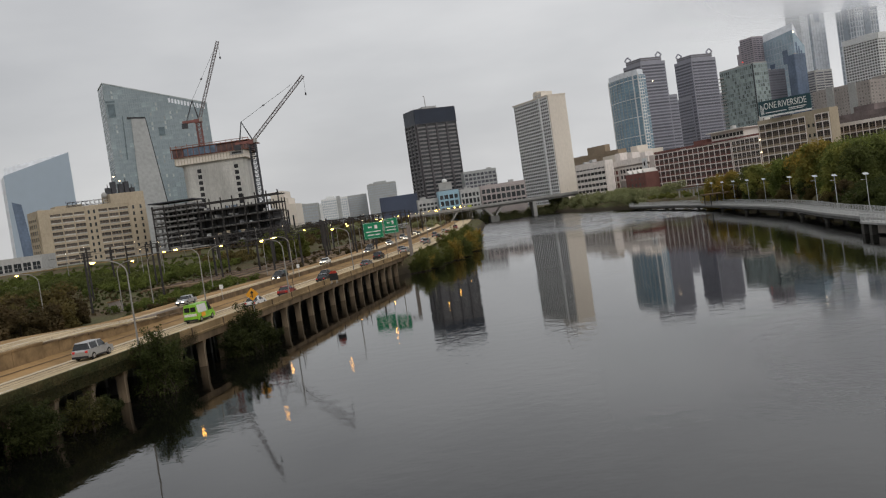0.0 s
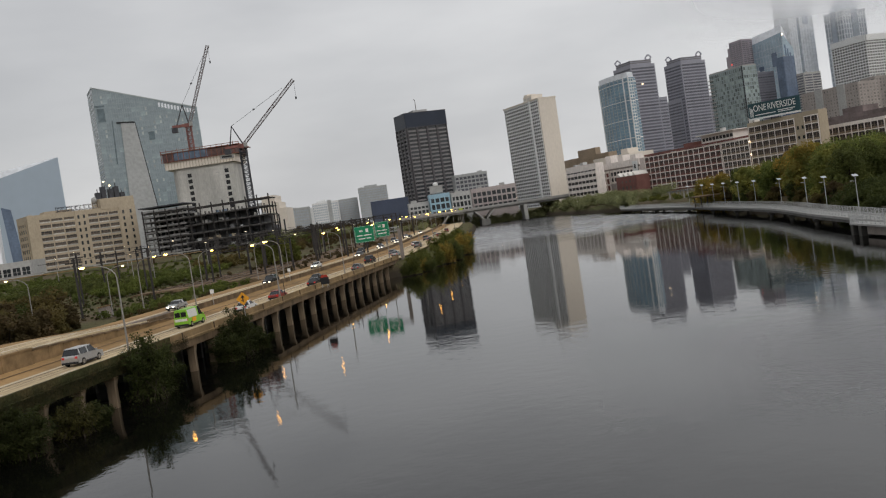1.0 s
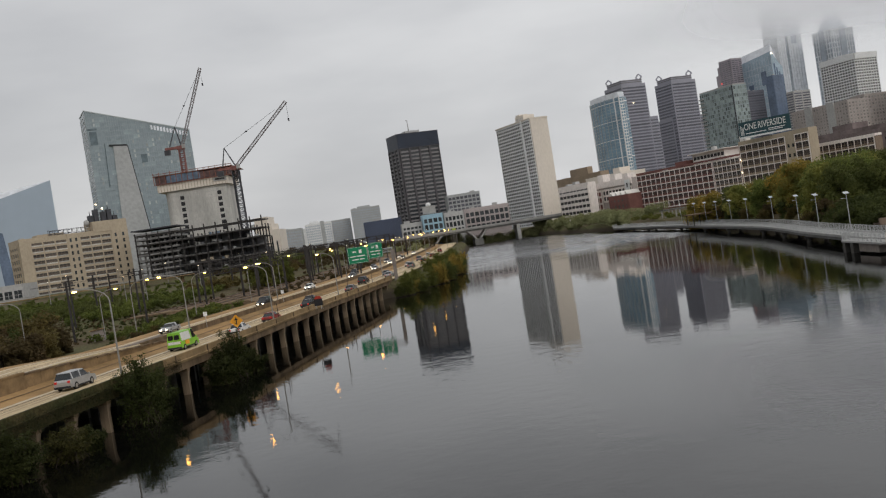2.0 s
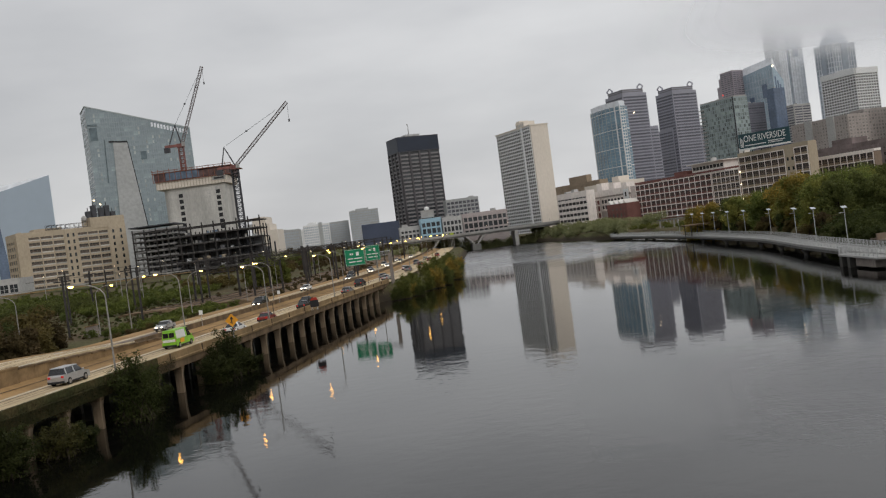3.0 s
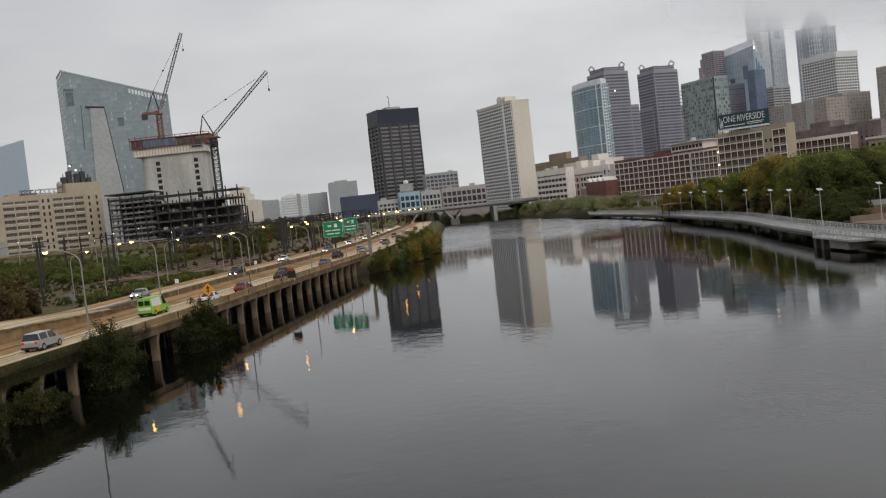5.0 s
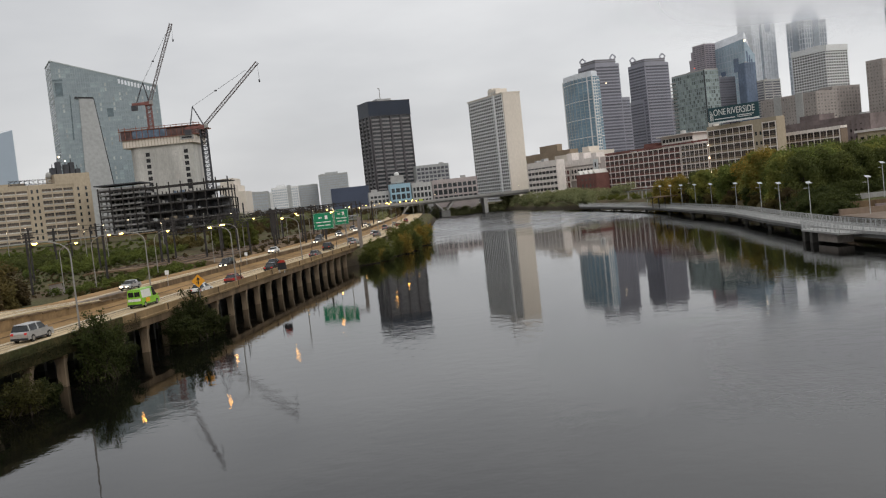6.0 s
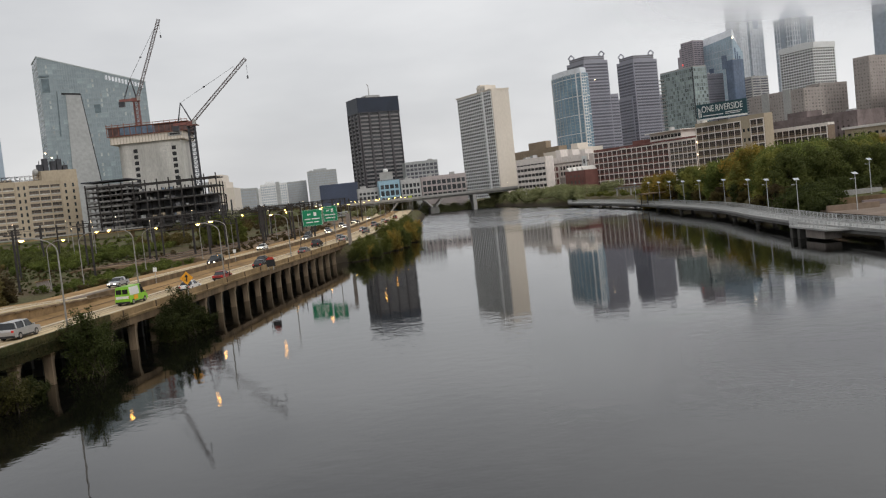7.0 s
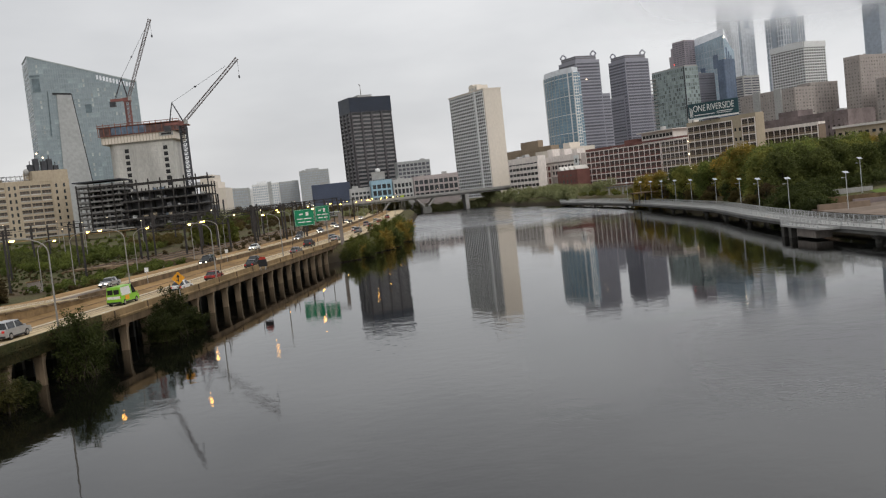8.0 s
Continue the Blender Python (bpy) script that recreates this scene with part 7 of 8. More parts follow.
# ---------------------------------------------------------------- street lamps and poles
def street_lamp(tall, reach, m_light, heads=1):
    r = thing("street_lamp", "tall curved aluminium street lamp with a lit orange lens", "street lamp", group="highway lamps")
    s = Shape()
    s.tube((0, 0, 0), (0, 0, tall - 1.6), 0.105, 0.075, 8)
    part("pole", s, M_POLE, r)
    s = Shape()
    pts = [(0, 0, tall - 1.6)]
    for k in range(1, 7):
        a = math.pi / 2 * k / 6
        pts.append((-reach * (1 - math.cos(a)), 0, tall - 1.6 + 1.6 * math.sin(a)))
    s.bend(pts, 0.065, 6)
    part("arm", s, M_POLE, r)
    for k in range(heads):
        x = -reach - 0.1 + k * 1.5
        s = Shape()
        s.hull([(x - 0.75, -0.17, tall - 0.08), (x + 0.2, -0.12, tall - 0.05), (x + 0.2, 0.12, tall - 0.05), (x - 0.75, 0.17, tall - 0.08)], [(x - 0.6, -0.1, tall + 0.14), (x + 0.2, -0.06, tall + 0.1), (x + 0.2, 0.06, tall + 0.1), (x - 0.6, 0.1, tall + 0.14)])
        head = part("lamp_head", s, M_POLE, r)
        s = Shape()
        s.ball((x - 0.34, 0, tall - 0.13), 0.27, 0.16, 0.14, 5, 8)
        part("lens", s, m_light, head, "glowing lens")
    return r


def build_lamps():
    a = street_lamp(9.2, 2.9, M_LAMP)
    b = street_lamp(8.6, 2.6, M_LAMP)
    a.matrix_basis = pose(EDGE(95) - 0.25, 95, 4.98)
    b.matrix_basis = pose(EDGE(143.5) - 0.25, 143.5, 4.98)
    for x, y, z, turn, src in ((-36.6, 141, 4.95, 0, a), (-53.9, 171, 4.8, 180, a), (-58.3, 167.2, 4.6, 180, b), (-49.6, 198.6, 4.8, 180, b), (-41.4, 218, 4.8, 180, b), (-65, 150, 4.4, 0, a), (EDGE(184) - 0.25, 184, 4.98, 0, b), (-30.5, 188, 4.95, 0, b), (EDGE(226) - 0.25, 226, 4.98, 0, b), (-22.5, 262, 4.9, 0, b), (-41, 262, 4.8, 180, a), (-33, 300, 4.8, 180, a), (-15, 305, 4.9, 0, b), (EDGE(273) - 0.25, 273, 4.98, 180, a), (-26, 345, 4.8, 180, a), (-8, 352, 4.9, 0, b), (EDGE(313) - 0.25, 313, 4.98, 180, a), (-3, 400, 4.9, 0, b), (-20, 395, 4.8, 180, a), (EDGE(380) - 0.25, 380, 4.98, 180, a), (3, 450, 4.9, 0, b), (-14, 445, 4.8, 180, a), (12, 470, 4.9, 0, a), (-8, 500, 4.9, 180, a), (16, 520, 4.9, 0, b), (-2, 560, 4.9, 180, a), (20, 575, 4.9, 0, b)):
        copy_thing(src, pose(x, y, z, 0, 0, turn))
    # white lamps of the streets behind
    w = thing("yard_lamp", "slim pole lamp with a white light", "street lamp", group="yard lamps")
    s = Shape()
    s.tube((0, 0, 0), (0, 0, 9), 0.13, 0.09, 6)
    part("pole", s, M_POLE, w)
    s = Shape()
    s.ball((0, 0, 9.1), 0.15, 0.15, 0.12)
    part("lens", s, M_LAMPW, w)
    spots = [(-84, 262), (-80, 268), (-72, 300), (-120, 300), (-99, 330), (-60, 345), (-44, 380), (-35, 430), (-70, 420), (-24, 520), (-36, 560), (-12, 600), (-48, 610), (-60, 500), (-88, 450), (-130, 400), (-150, 395), (-115, 420), (-28, 470), (-18, 640)]
    for k, (x, y) in enumerate(spots):
        m = pose(x, y, land(x, y) - 0.1)
        if k == 0:
            w.matrix_basis = m
        else:
            copy_thing(w, m)
    # lamps along the far bridge
    for k in range(10):
        copy_thing(w, pose(-40 + k * 14.5, 644 - k * 0.3, 11.9)).scale = (0.6, 0.6, 0.45)
    for x, y, z in ((70, 668, 12.5), (76, 664, 12.5), (83, 668, 12.5), (88, 672, 12.5), (94, 670, 12.5)):
        copy_thing(w, pose(x, y, z - 9)).scale = (0.8, 0.8, 0.9)
    # railway poles
    c = thing("railway_pole", "dark steel railway catenary pole", "pole", group="railway poles")
    s = Shape()
    s.box(-0.22, 0.22, -0.22, 0.22, 0, 12.2)
    part("post", s, M_RUST, c)
    s = Shape()
    s.box(-1.6, 1.6, -0.09, 0.09, 11.2, 11.45)
    part("cross_arm", s, M_RUST, c)
    spots = [(-69.6, 182.6, 0), (-56, 236, 0), (-43.1, 238, 0), (-33.5, 270, 0), (-25.7, 281, 0), (-20.3, 290, 0), (-81.6, 216, 0), (-95, 283, 0), (-45, 275, 0), (-36.5, 292, 0), (-30, 318, 0), (-52, 300, 0), (-24, 330, 0), (-40, 335, 0), (-17, 352, 0), (-30, 365, 0), (-47, 372, 0), (-12, 395, 0), (-26, 410, 0), (-8, 440, 0), (-62, 205, 0), (-74, 240, 0), (-88, 250, 0), (-60, 262, 0), (-66, 320, 0), (-78, 345, 0), (-58, 358, 0), (-35, 425, 0), (-18, 455, 0), (-28, 480, 0), (-100, 318, 0), (-120, 340, 0)]
    for k, (x, y, t) in enumerate(spots):
        m = pose(x, y, min(4.8, land(x, y)) - 0.1, 0, 0, 20)
        if k == 0:
            c.matrix_basis = m
        else:
            copy_thing(c, m)
    # overhead wires and the gantry bridge of the railway
    for x0, y0, x1, y1, z in ((-68, 285, -36, 296, 14.2), (-60, 246, -38, 252, 12.6), (-55, 338, -24, 350, 15.0), (-48, 392, -14, 404, 15.5)):
        g = thing("railway_gantry", "rusty steel lattice gantry over the railway", "gantry", group="railway gantries")
        s = Shape()
        lattice(s, (x0, y0, z), (x1, y1, z), 1.2, 0.1, 16)
        part("truss", s, M_RUST, g)
        for f in (0.0, 0.5, 1.0):
            x, y = x0 + (x1 - x0) * f, y0 + (y1 - y0) * f
            p = Shape()
            p.box(x - 0.25, x + 0.25, y - 0.25, y + 0.25, 3.0, z + 0.6)
            part("post", p, M_RUST, g)


build_lamps()


# ---------------------------------------------------------------- signs
def build_signs():
    g = thing("sign_gantry", "overhead gantry with two green highway signs", "road sign")
    p = Shape()
    p.box(-8.2, -7.35, 229.7, 230.5, 3.9, 11.6)
    part("post", p, M_PINKC, g, "thick grey-brown gantry post")
    p = Shape()
    lattice(p, (-18.6, 230.4, 11.6), (-7.6, 230.4, 11.6), 0.9, 0.08, 12)
    part("truss", p, M_STEEL, g)
    for x0, x1, z0, z1 in ((-18.7, -13.85, 9.5, 13.5), (-13.6, -10.1, 10.2, 13.9)):
        s = Shape()
        s.box(x0, x1, 229.5, 229.62, z0, z1)
        panel = part("sign_panel", s, M_SIGNG, g, "green highway sign panel")
        s = Shape()
        t = 0.04
        for a in ((x0 + 0.1, x1 - 0.1, z0 + 0.1, z0 + 0.1 + t), (x0 + 0.1, x1 - 0.1, z1 - 0.1 - t, z1 - 0.1), (x0 + 0.1, x0 + 0.1 + t, z0 + 0.18, z1 - 0.18), (x1 - 0.1 - t, x1 - 0.1, z0 + 0.18, z1 - 0.18)):
            s.box(a[0], a[1], 229.47, 229.496, a[2], a[3])
        part("border", s, M_SIGNW, panel)
        w = x1 - x0
        for a0, a1, f0, f1 in ((0.26, 0.34, 0.66, 0.76), (0.37, 0.43, 0.66, 0.76), (0.58, 0.72, 0.6, 0.82), (0.12, 0.40, 0.40, 0.46), (0.46, 0.86, 0.40, 0.46), (0.18, 0.52, 0.2, 0.26), (0.58, 0.82, 0.2, 0.26)):
            s = Shape()
            s.box(x0 + w * a0, x0 + w * a1, 229.47, 229.496, z0 + (z1 - z0) * f0, z0 + (z1 - z0) * f1)
            part("text_bar", s, M_SIGNW, panel)
    y = thing("warning_sign", "orange-yellow diamond warning sign with a black mark", "road sign", at=pose(-26.6, 127, 5.0))
    p = Shape()
    p.box(-0.05, 0.05, -0.05, 0.05, -1.0, 2.0)
    part("post", p, M_STEEL, y)
    d = 0.9
    s = Shape()
    s.hull([(-d, -0.06, 1.6), (0, -0.06, 1.6 - d), (d, -0.06, 1.6), (0, -0.06, 1.6 + d)], [(-d, -0.09, 1.6), (0, -0.09, 1.6 - d), (d, -0.09, 1.6), (0, -0.09, 1.6 + d)])
    part("panel", s, M_SIGNY, y)
    s = Shape()
    s.box(-0.07, 0.07, -0.115, -0.092, 1.15, 1.85)
    s.hull([(-0.24, -0.115, 1.75), (0.24, -0.115, 1.75), (0.24, -0.092, 1.75), (-0.24, -0.092, 1.75)], [(-0.02, -0.115, 2.1), (0.02, -0.115, 2.1), (0.02, -0.092, 2.1), (-0.02, -0.092, 2.1)])
    s.box(-0.26, -0.1, -0.115, -0.092, 1.3, 1.42)
    part("arrow", s, M_BLACK, y)
    b = thing("roadworks_sign", "black-backed roadworks sign with a red top, seen from behind", "road sign", at=pose(-19.6, 163, 4.2, 0, 0, -12))
    s = Shape()
    s.box(-0.75, 0.75, -0.06, 0.06, 0.55, 1.75)
    part("panel", s, M_BLACK, b)
    s = Shape()
    s.hull([(-0.7, -0.05, 1.75), (0.7, -0.05, 1.75), (0.7, 0.05, 1.75), (-0.7, 0.05, 1.75)], [(-0.35, -0.05, 2.2), (0.45, -0.05, 2.2), (0.45, 0.05, 2.2), (-0.35, 0.05, 2.2)])
    part("flag", s, mat("red_cloth", (0.45, 0.05, 0.03), 0.9, scale=1.0, bump=0.0), b, "red cloth flag")
    for x in (-0.5, 0.5):
        s = Shape()
        s.tube((x, -0.4, 0), (x, 0, 0.6), 0.035, 0.035, 5)
        s.tube((x, 0.4, 0), (x, 0, 0.6), 0.035, 0.035, 5)
        part("leg", s, M_STEEL, b)
    f = thing("lit_sign", "small sign lit yellow-green beside the bridge", "road sign", at=pose(21.5, 618, 0))
    s = Shape()
    s.box(-1.3, 1.3, -0.1, 0.1, 12.7, 14.0)
    part("panel", s, M_FLOOD, f)
    for x in (-1.0, 1.0):
        s = Shape()
        s.tube((x, 0, 3.4), (x, 0, 12.7), 0.2, 0.2, 6)
        part("post", s, M_POLE, f)
    # small square signs on the median
    for x, y in ((-37.6, 150), (-28.5, 190)):
        r = thing("marker_sign", "small sign on a thin median post", "road sign", at=pose(EDGE(y) - 13.0, y, 4.9))
        s = Shape()
        s.tube((0, 0, 0), (0, 0, 2.4), 0.04, 0.04, 6)
        part("post", s, M_STEEL, r)
        s = Shape()
        s.box(-0.3, 0.3, -0.05, -0.02, 1.8, 2.5)
        part("panel", s, M_SIGNW, r)
    first = None
    for y in (146, 166, 192, 214):
        if first is None:
            first = thing("marker_post", "thin dark post on the parapet", "post", at=pose(EDGE(y) - 0.25, y, 5.0), group="parapet posts")
            s = Shape()
            s.tube((0, 0, -0.2), (0, 0, 2.2), 0.06, 0.05, 6)
            part("post", s, M_RUST, first)
        else:
            copy_thing(first, pose(EDGE(y) - 0.25, y, 5.0))


build_signs()


# ---------------------------------------------------------------- vehicles
PAINTS = {
    "white": mat("white_car_paint", (0.66, 0.66, 0.65), 0.3, scale=1.0, var=0.05, bump=0.0, spec=0.6),
    "red": mat("dark_red_car_paint", (0.20, 0.018, 0.015), 0.3, scale=1.0, var=0.08, bump=0.0, spec=0.6),
    "grey": mat("grey_car_paint", (0.18, 0.18, 0.185), 0.3, 0.3, scale=1.0, var=0.08, bump=0.0, spec=0.6),
    "silver": mat("silver_car_paint", (0.42, 0.42, 0.42), 0.3, 0.4, scale=1.0, var=0.08, bump=0.0, spec=0.6),
    "lime": mat("lime_green_paint", (0.22, 0.50, 0.03), 0.35, scale=1.0, var=0.1, bump=0.0, spec=0.5),
    "black": mat("black_car_paint", (0.02, 0.02, 0.022), 0.25, scale=1.0, var=0.1, bump=0.0, spec=0.6),
}


def section(shape, outline, half, top_half, z_low, z_high, mi=0):
    """A body from its side outline, narrower towards the top."""

    def w(z):
        f = min(1.0, max(0.0, (z - z_low) / (z_high - z_low)))
        return half + (top_half - half) * f

    shape.hull([(-w(z), y, z) for y, z in outline], [(w(z), y, z) for y, z in outline], mi)


def vehicle(kind, paint):
    sizes = {"saloon": (4.7, 0.9, 0.95, 1.45), "estate": (4.95, 0.98, 1.15, 1.82), "van": (5.6, 1.02, 1.25, 2.4)}
    length, half, waist, roof = sizes[kind]
    h = length / 2
    name = {"saloon": "car", "estate": "car", "van": "van"}[kind]
    what = {"saloon": "saloon car", "estate": "tall estate car", "van": "panel van"}[kind]
    r = thing(name, f"{paint} {what} on the highway", name, group="cars on the highway")
    s = Shape()
    section(s, [(-h, 0.35), (h - 0.1, 0.3), (h, 0.5), (h - 0.05, waist - 0.22), (h - 1.25, waist), (-h + 0.1, waist), (-h - 0.02, waist - 0.2)], half, half - 0.06, 0.4, waist)
    part("body", s, PAINTS[paint], r)
    if kind == "saloon":
        cabin = [(h - 1.35, waist), (h - 2.05, roof), (-h + 1.25, roof), (-h + 0.55, waist)]
    elif kind == "estate":
        cabin = [(h - 1.3, waist), (h - 1.95, roof), (-h + 0.4, roof), (-h + 0.1, waist)]
    else:
        cabin = [(h - 0.7, waist), (h - 1.4, roof), (-h + 0.15, roof), (-h + 0.05, waist)]
    s = Shape()
    section(s, cabin, half - 0.08, half - 0.26, waist, roof)
    part("cabin_glass", s, M_CARGLASS, r, "dark glass")
    s = Shape()
    a, b = cabin[1][0], cabin[2][0]
    s.hull([(-half + 0.24, a + 0.1, roof - 0.03), (half - 0.24, a + 0.1, roof - 0.03), (half - 0.24, b - 0.1, roof - 0.03), (-half + 0.24, b - 0.1, roof - 0.03)], [(-half + 0.34, a, roof + 0.05), (half - 0.34, a, roof + 0.05), (half - 0.34, b, roof + 0.05), (-half + 0.34, b, roof + 0.05)])
    part("roof", s, PAINTS[paint], r)
    for y in (cabin[1][0] - 0.95, cabin[2][0] + 0.12):
        for sx in (-1, 1):
            p = Shape()
            p.tube((sx * (half - 0.07), y, waist), (sx * (half - 0.25), y, roof), 0.075, 0.065, 4)
            part("pillar", p, PAINTS[paint], r)
    for y0, y1 in ((h - 0.06, h + 0.06), (-h - 0.08, -h + 0.04)):
        p = Shape()
        p.box(-half + 0.06, half - 0.06, y0, y1, 0.3, 0.52)
        part("bumper", p, M_BLACK, r)
    for sx in (-1, 1):
        p = Shape()
        p.box(sx * (half - 0.03) - 0.03, sx * (half - 0.03) + 0.03, -h + 1.4, h - 1.4, 0.26, 0.42)
        part("sill", p, M_BLACK, r)
        p = Shape()
        p.box(sx * (half + 0.08) - 0.09, sx * (half + 0.08) + 0.09, cabin[0][0] - 0.25, cabin[0][0] - 0.1, waist, waist + 0.16)
        part("mirror", p, PAINTS[paint], r)
    rad = 0.34 if kind == "saloon" else 0.38
    wheel = Shape()
    wheel.tube((-0.11, 0, 0), (0.11, 0, 0), rad, rad, 14)
    tyre = wheel.mesh("tyre", M_RUBBER)
    hub = Shape()
    hub.tube((-0.13, 0, 0), (0.13, 0, 0), rad * 0.6, rad * 0.6, 10)
    rim = hub.mesh("rim", M_RIM)
    for y in (h - 0.95, -h + 0.95):
        for sx in (-1, 1):
            t = part("tyre", tyre, None, r, at=pose(sx * (half - 0.1), y, rad))
            part("rim", rim, None, t)
    for sx in (-1, 1):
        s = Shape()
        s.box(sx * (half - 0.45) - 0.17, sx * (half - 0.45) + 0.17, h - 0.16, h + 0.02, 0.55, 0.72)
        part("headlight", s, M_HEAD, r)
        s = Shape()
        s.box(sx * (half - 0.25) - 0.14, sx * (half - 0.25) + 0.14, -h - 0.04, -h + 0.06, waist - 0.32, waist - 0.1)
        part("tail_light", s, M_TAIL, r)
    return r


def service_van():
    r = vehicle("van", "lime")
    tagged(r, "lime green and white panel van on the highway", "van")
    s = Shape()
    section(s, [(0.75, 1.2), (0.75, 2.42), (-2.72, 2.42), (-2.81, 1.2)], 0.99, 0.82, 1.2, 2.42)
    part("load_space", s, PAINTS["lime"], r, "lime green closed load space")
    s = Shape()
    section(s, [(2.84, 0.5), (2.78, 1.02), (1.9, 1.27), (1.9, 0.5)], 0.95, 0.9, 0.4, 1.3)
    part("nose", s, PAINTS["lime"], r)
    s = Shape()
    s.box(-0.98, 0.98, 2.76, 2.88, 0.32, 0.55)
    part("bumper", s, M_BLACK, r)
    for sx in (-1, 1):
        s = Shape()
        s.box(sx * 0.42 - 0.34, sx * 0.42 + 0.34, -2.86, -2.77, 1.5, 2.1)
        part("rear_window", s, M_CARGLASS, r, "dark glass")
    for sx in (-1, 1):
        s = Shape()
        s.hull([(sx * 0.95, -2.6, 1.27), (sx * 0.95, 0.3, 1.27), (sx * 1.005, 0.3, 1.27), (sx * 1.005, -2.6, 1.27)], [(sx * 0.8, -2.55, 2.32), (sx * 0.8, 0.2, 2.32), (sx * 0.87, 0.2, 2.32), (sx * 0.87, -2.55, 2.32)])
        part("side_panel", s, PAINTS["white"], r, "white upper side panel")
        s = Shape()
        s.box(sx * 1.0, sx * 1.045, -1.6, -0.4, 0.65, 1.2)
        part("side_patch", s, M_SIGNY, r, "orange patch")
    s = Shape()
    s.box(-0.85, 0.85, -2.86, -2.8, 0.9, 1.24)
    part("rear_panel", s, PAINTS["white"], r, "white rear panel")
    return r


def build_traffic():
    made = {}

    def place(kind, paint, y, o, z, away):
        slope = (EDGE(y + 3) - EDGE(y - 3)) / 6
        turn = -math.degrees(math.atan(slope)) + (0 if away else 180)
        m = pose(EDGE(y) + o, y, z + 0.005 + (rise(y) if o < -12 else 0), 0, 0, turn)
        if (kind, paint) in made:
            copy_thing(made[kind, paint], m)
        else:
            made[kind, paint] = vehicle(kind, paint)
            made[kind, paint].matrix_basis = m

    for kind, paint, y, o in (("estate", "silver", 98, -6.6), ("saloon", "white", 136, -2.9), ("saloon", "red", 151, -3.0), ("saloon", "black", 172, -2.8), ("saloon", "black", 186, -6.4), ("saloon", "grey", 205, -3.0), ("estate", "black", 232, -6.4), ("saloon", "silver", 248, -3.0), ("saloon", "grey", 262, -6.4), ("estate", "grey", 290, -3.0), ("saloon", "white", 310, -6.4), ("saloon", "black", 330, -3.0), ("estate", "grey", 352, -6.4), ("saloon", "red", 375, -3.0), ("saloon", "white", 400, -6.4), ("estate", "red", 430, -3.0)):
        place(kind, paint, y, o, A_Z, True)
    for kind, paint, y, o in (("saloon", "silver", 152, -19.8), ("estate", "black", 187, -15.9), ("saloon", "white", 232, -19.8), ("saloon", "grey", 262, -15.9), ("estate", "black", 285, -19.8), ("saloon", "silver", 300, -15.9), ("saloon", "grey", 322, -19.8), ("saloon", "white", 340, -15.9), ("estate", "grey", 362, -19.8), ("saloon", "black", 385, -15.9), ("saloon", "silver", 410, -19.8), ("saloon", "white", 440, -15.9)):
        place(kind, paint, y, o, B_Z, False)
    y = 125.0
    slope = (EDGE(y + 3) - EDGE(y - 3)) / 6
    service_van().matrix_basis = pose(EDGE(y) - 6.6, y, A_Z + 0.005, 0, 0, -math.degrees(math.atan(slope)))


build_traffic()


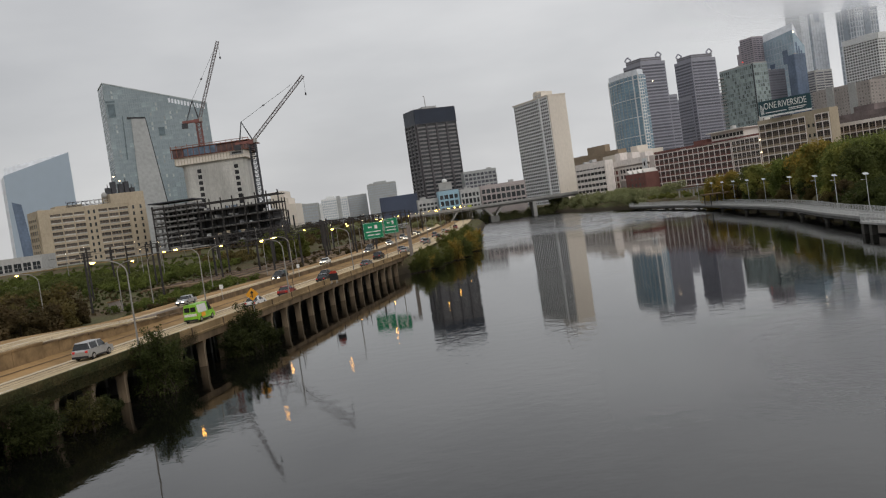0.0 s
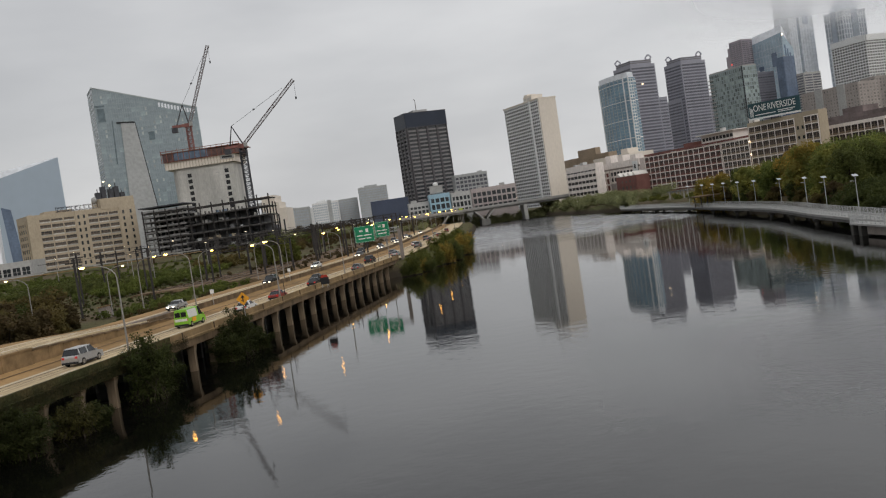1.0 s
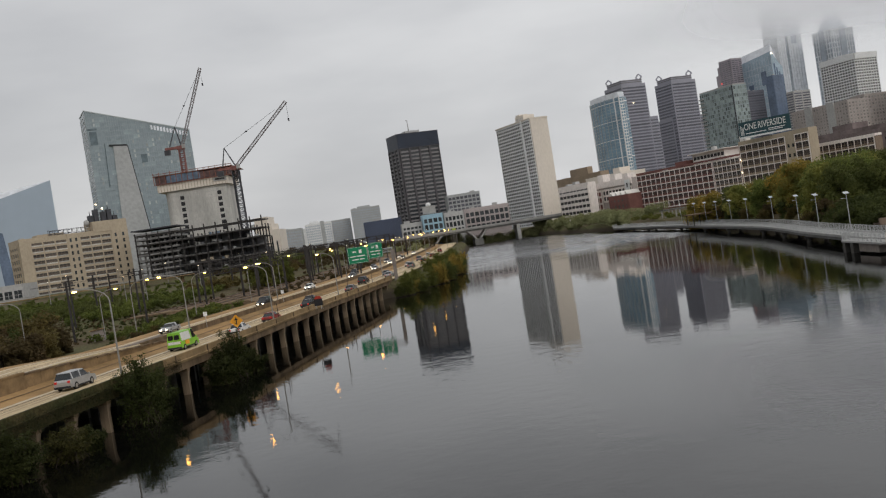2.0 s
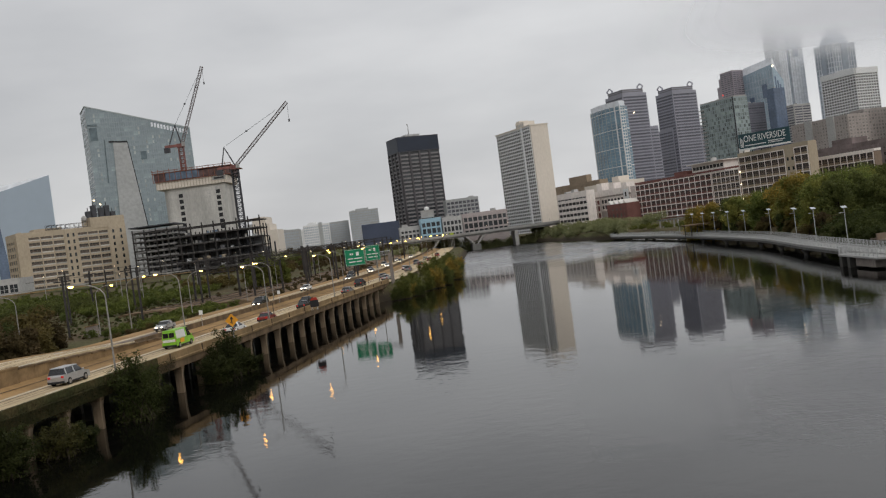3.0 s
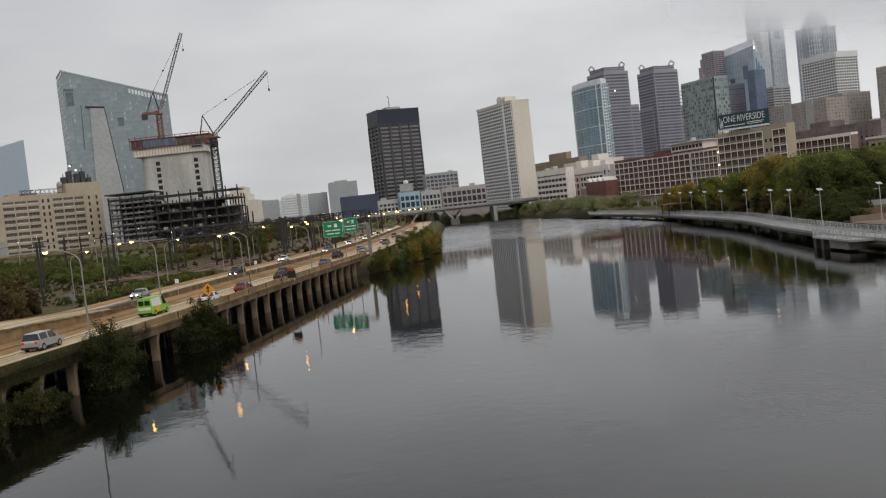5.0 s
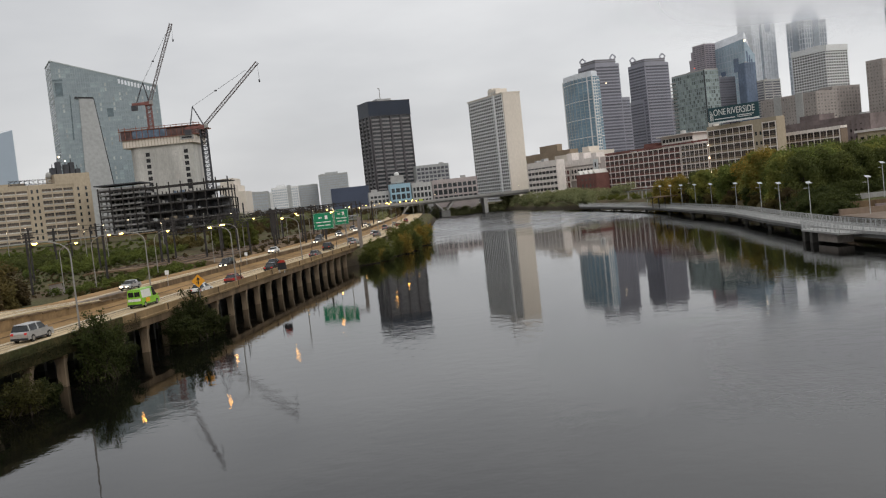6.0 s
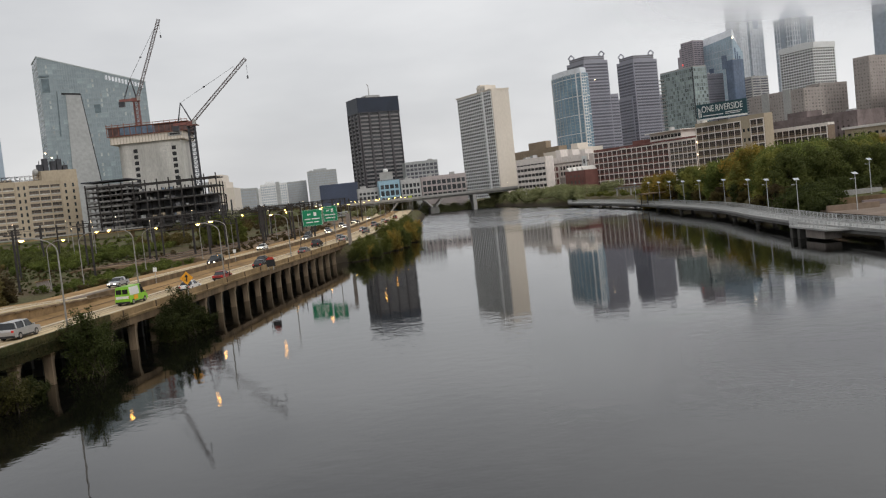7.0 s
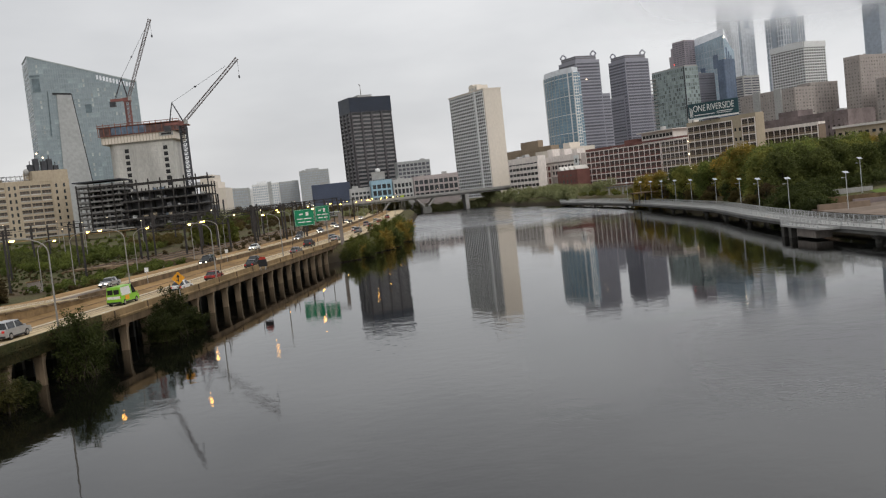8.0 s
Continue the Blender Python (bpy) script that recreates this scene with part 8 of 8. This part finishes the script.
# ---------------------------------------------------------------- low cloud round the highest towers
def low_cloud():
    m = bpy.data.materials.new("cloud_haze_sheet")
    m.use_nodes = True
    n, l = m.node_tree.nodes, m.node_tree.links
    n.clear()
    out = n.new("ShaderNodeOutputMaterial")
    clear = n.new("ShaderNodeBsdfTransparent")
    vapour = n.new("ShaderNodeBsdfTranslucent")
    vapour.inputs[0].default_value = (0.905, 0.905, 0.915, 1)
    mix = n.new("ShaderNodeMixShader")
    co = n.new("ShaderNodeTexCoord")
    noise_ = n.new("ShaderNodeTexNoise")
    noise_.inputs["Scale"].default_value, noise_.inputs["Detail"].default_value = 0.0035, 1.0
    wisp = n.new("ShaderNodeMapRange")
    wisp.inputs["From Min"].default_value, wisp.inputs["From Max"].default_value = 0.3, 0.7
    wisp.inputs["To Min"].default_value, wisp.inputs["To Max"].default_value = 0.96, 1.0
    sep = n.new("ShaderNodeSeparateXYZ")
    dense = n.new("ShaderNodeMapRange")
    dense.interpolation_type = "SMOOTHSTEP"
    dense.inputs["From Min"].default_value, dense.inputs["From Max"].default_value = 195.0, 275.0
    dense.inputs["To Min"].default_value, dense.inputs["To Max"].default_value = 0.0, 0.75
    far = n.new("ShaderNodeVectorMath")
    far.operation = "DISTANCE"
    far.inputs[1].default_value = (730, 1420, 245)
    rim = n.new("ShaderNodeMapRange")
    rim.interpolation_type = "SMOOTHSTEP"
    rim.inputs["From Min"].default_value, rim.inputs["From Max"].default_value = 120.0, 420.0
    rim.inputs["To Min"].default_value, rim.inputs["To Max"].default_value = 1.0, 0.0
    a = n.new("ShaderNodeMath")
    a.operation = "MULTIPLY"
    b = n.new("ShaderNodeMath")
    b.operation = "MULTIPLY"
    l.new(co.outputs["Object"], noise_.inputs["Vector"])
    l.new(co.outputs["Object"], sep.inputs[0])
    l.new(co.outputs["Object"], far.inputs[0])
    l.new(noise_.outputs[0], wisp.inputs["Value"])
    l.new(sep.outputs["Z"], dense.inputs["Value"])
    l.new(far.outputs["Value"], rim.inputs["Value"])
    l.new(wisp.outputs[0], a.inputs[0])
    l.new(dense.outputs[0], a.inputs[1])
    l.new(a.outputs[0], b.inputs[0])
    l.new(rim.outputs[0], b.inputs[1])
    l.new(b.outputs[0], mix.inputs["Fac"])
    l.new(clear.outputs[0], mix.inputs[1])
    l.new(vapour.outputs[0], mix.inputs[2])
    l.new(mix.outputs[0], out.inputs[0])
    # three slanted translucent sheets fade the tops, in place of the cloud's depth
    s = Shape()
    for y in (1485, 1440, 1400):
        s.face([(200, y, 190), (1260, y, 190), (1260, y - 150, 330), (200, y - 150, 330)])
    solid("low_cloud", s, m, "low grey cloud over the tallest towers, as haze sheets", "cloud", kind="stuff")


low_cloud()
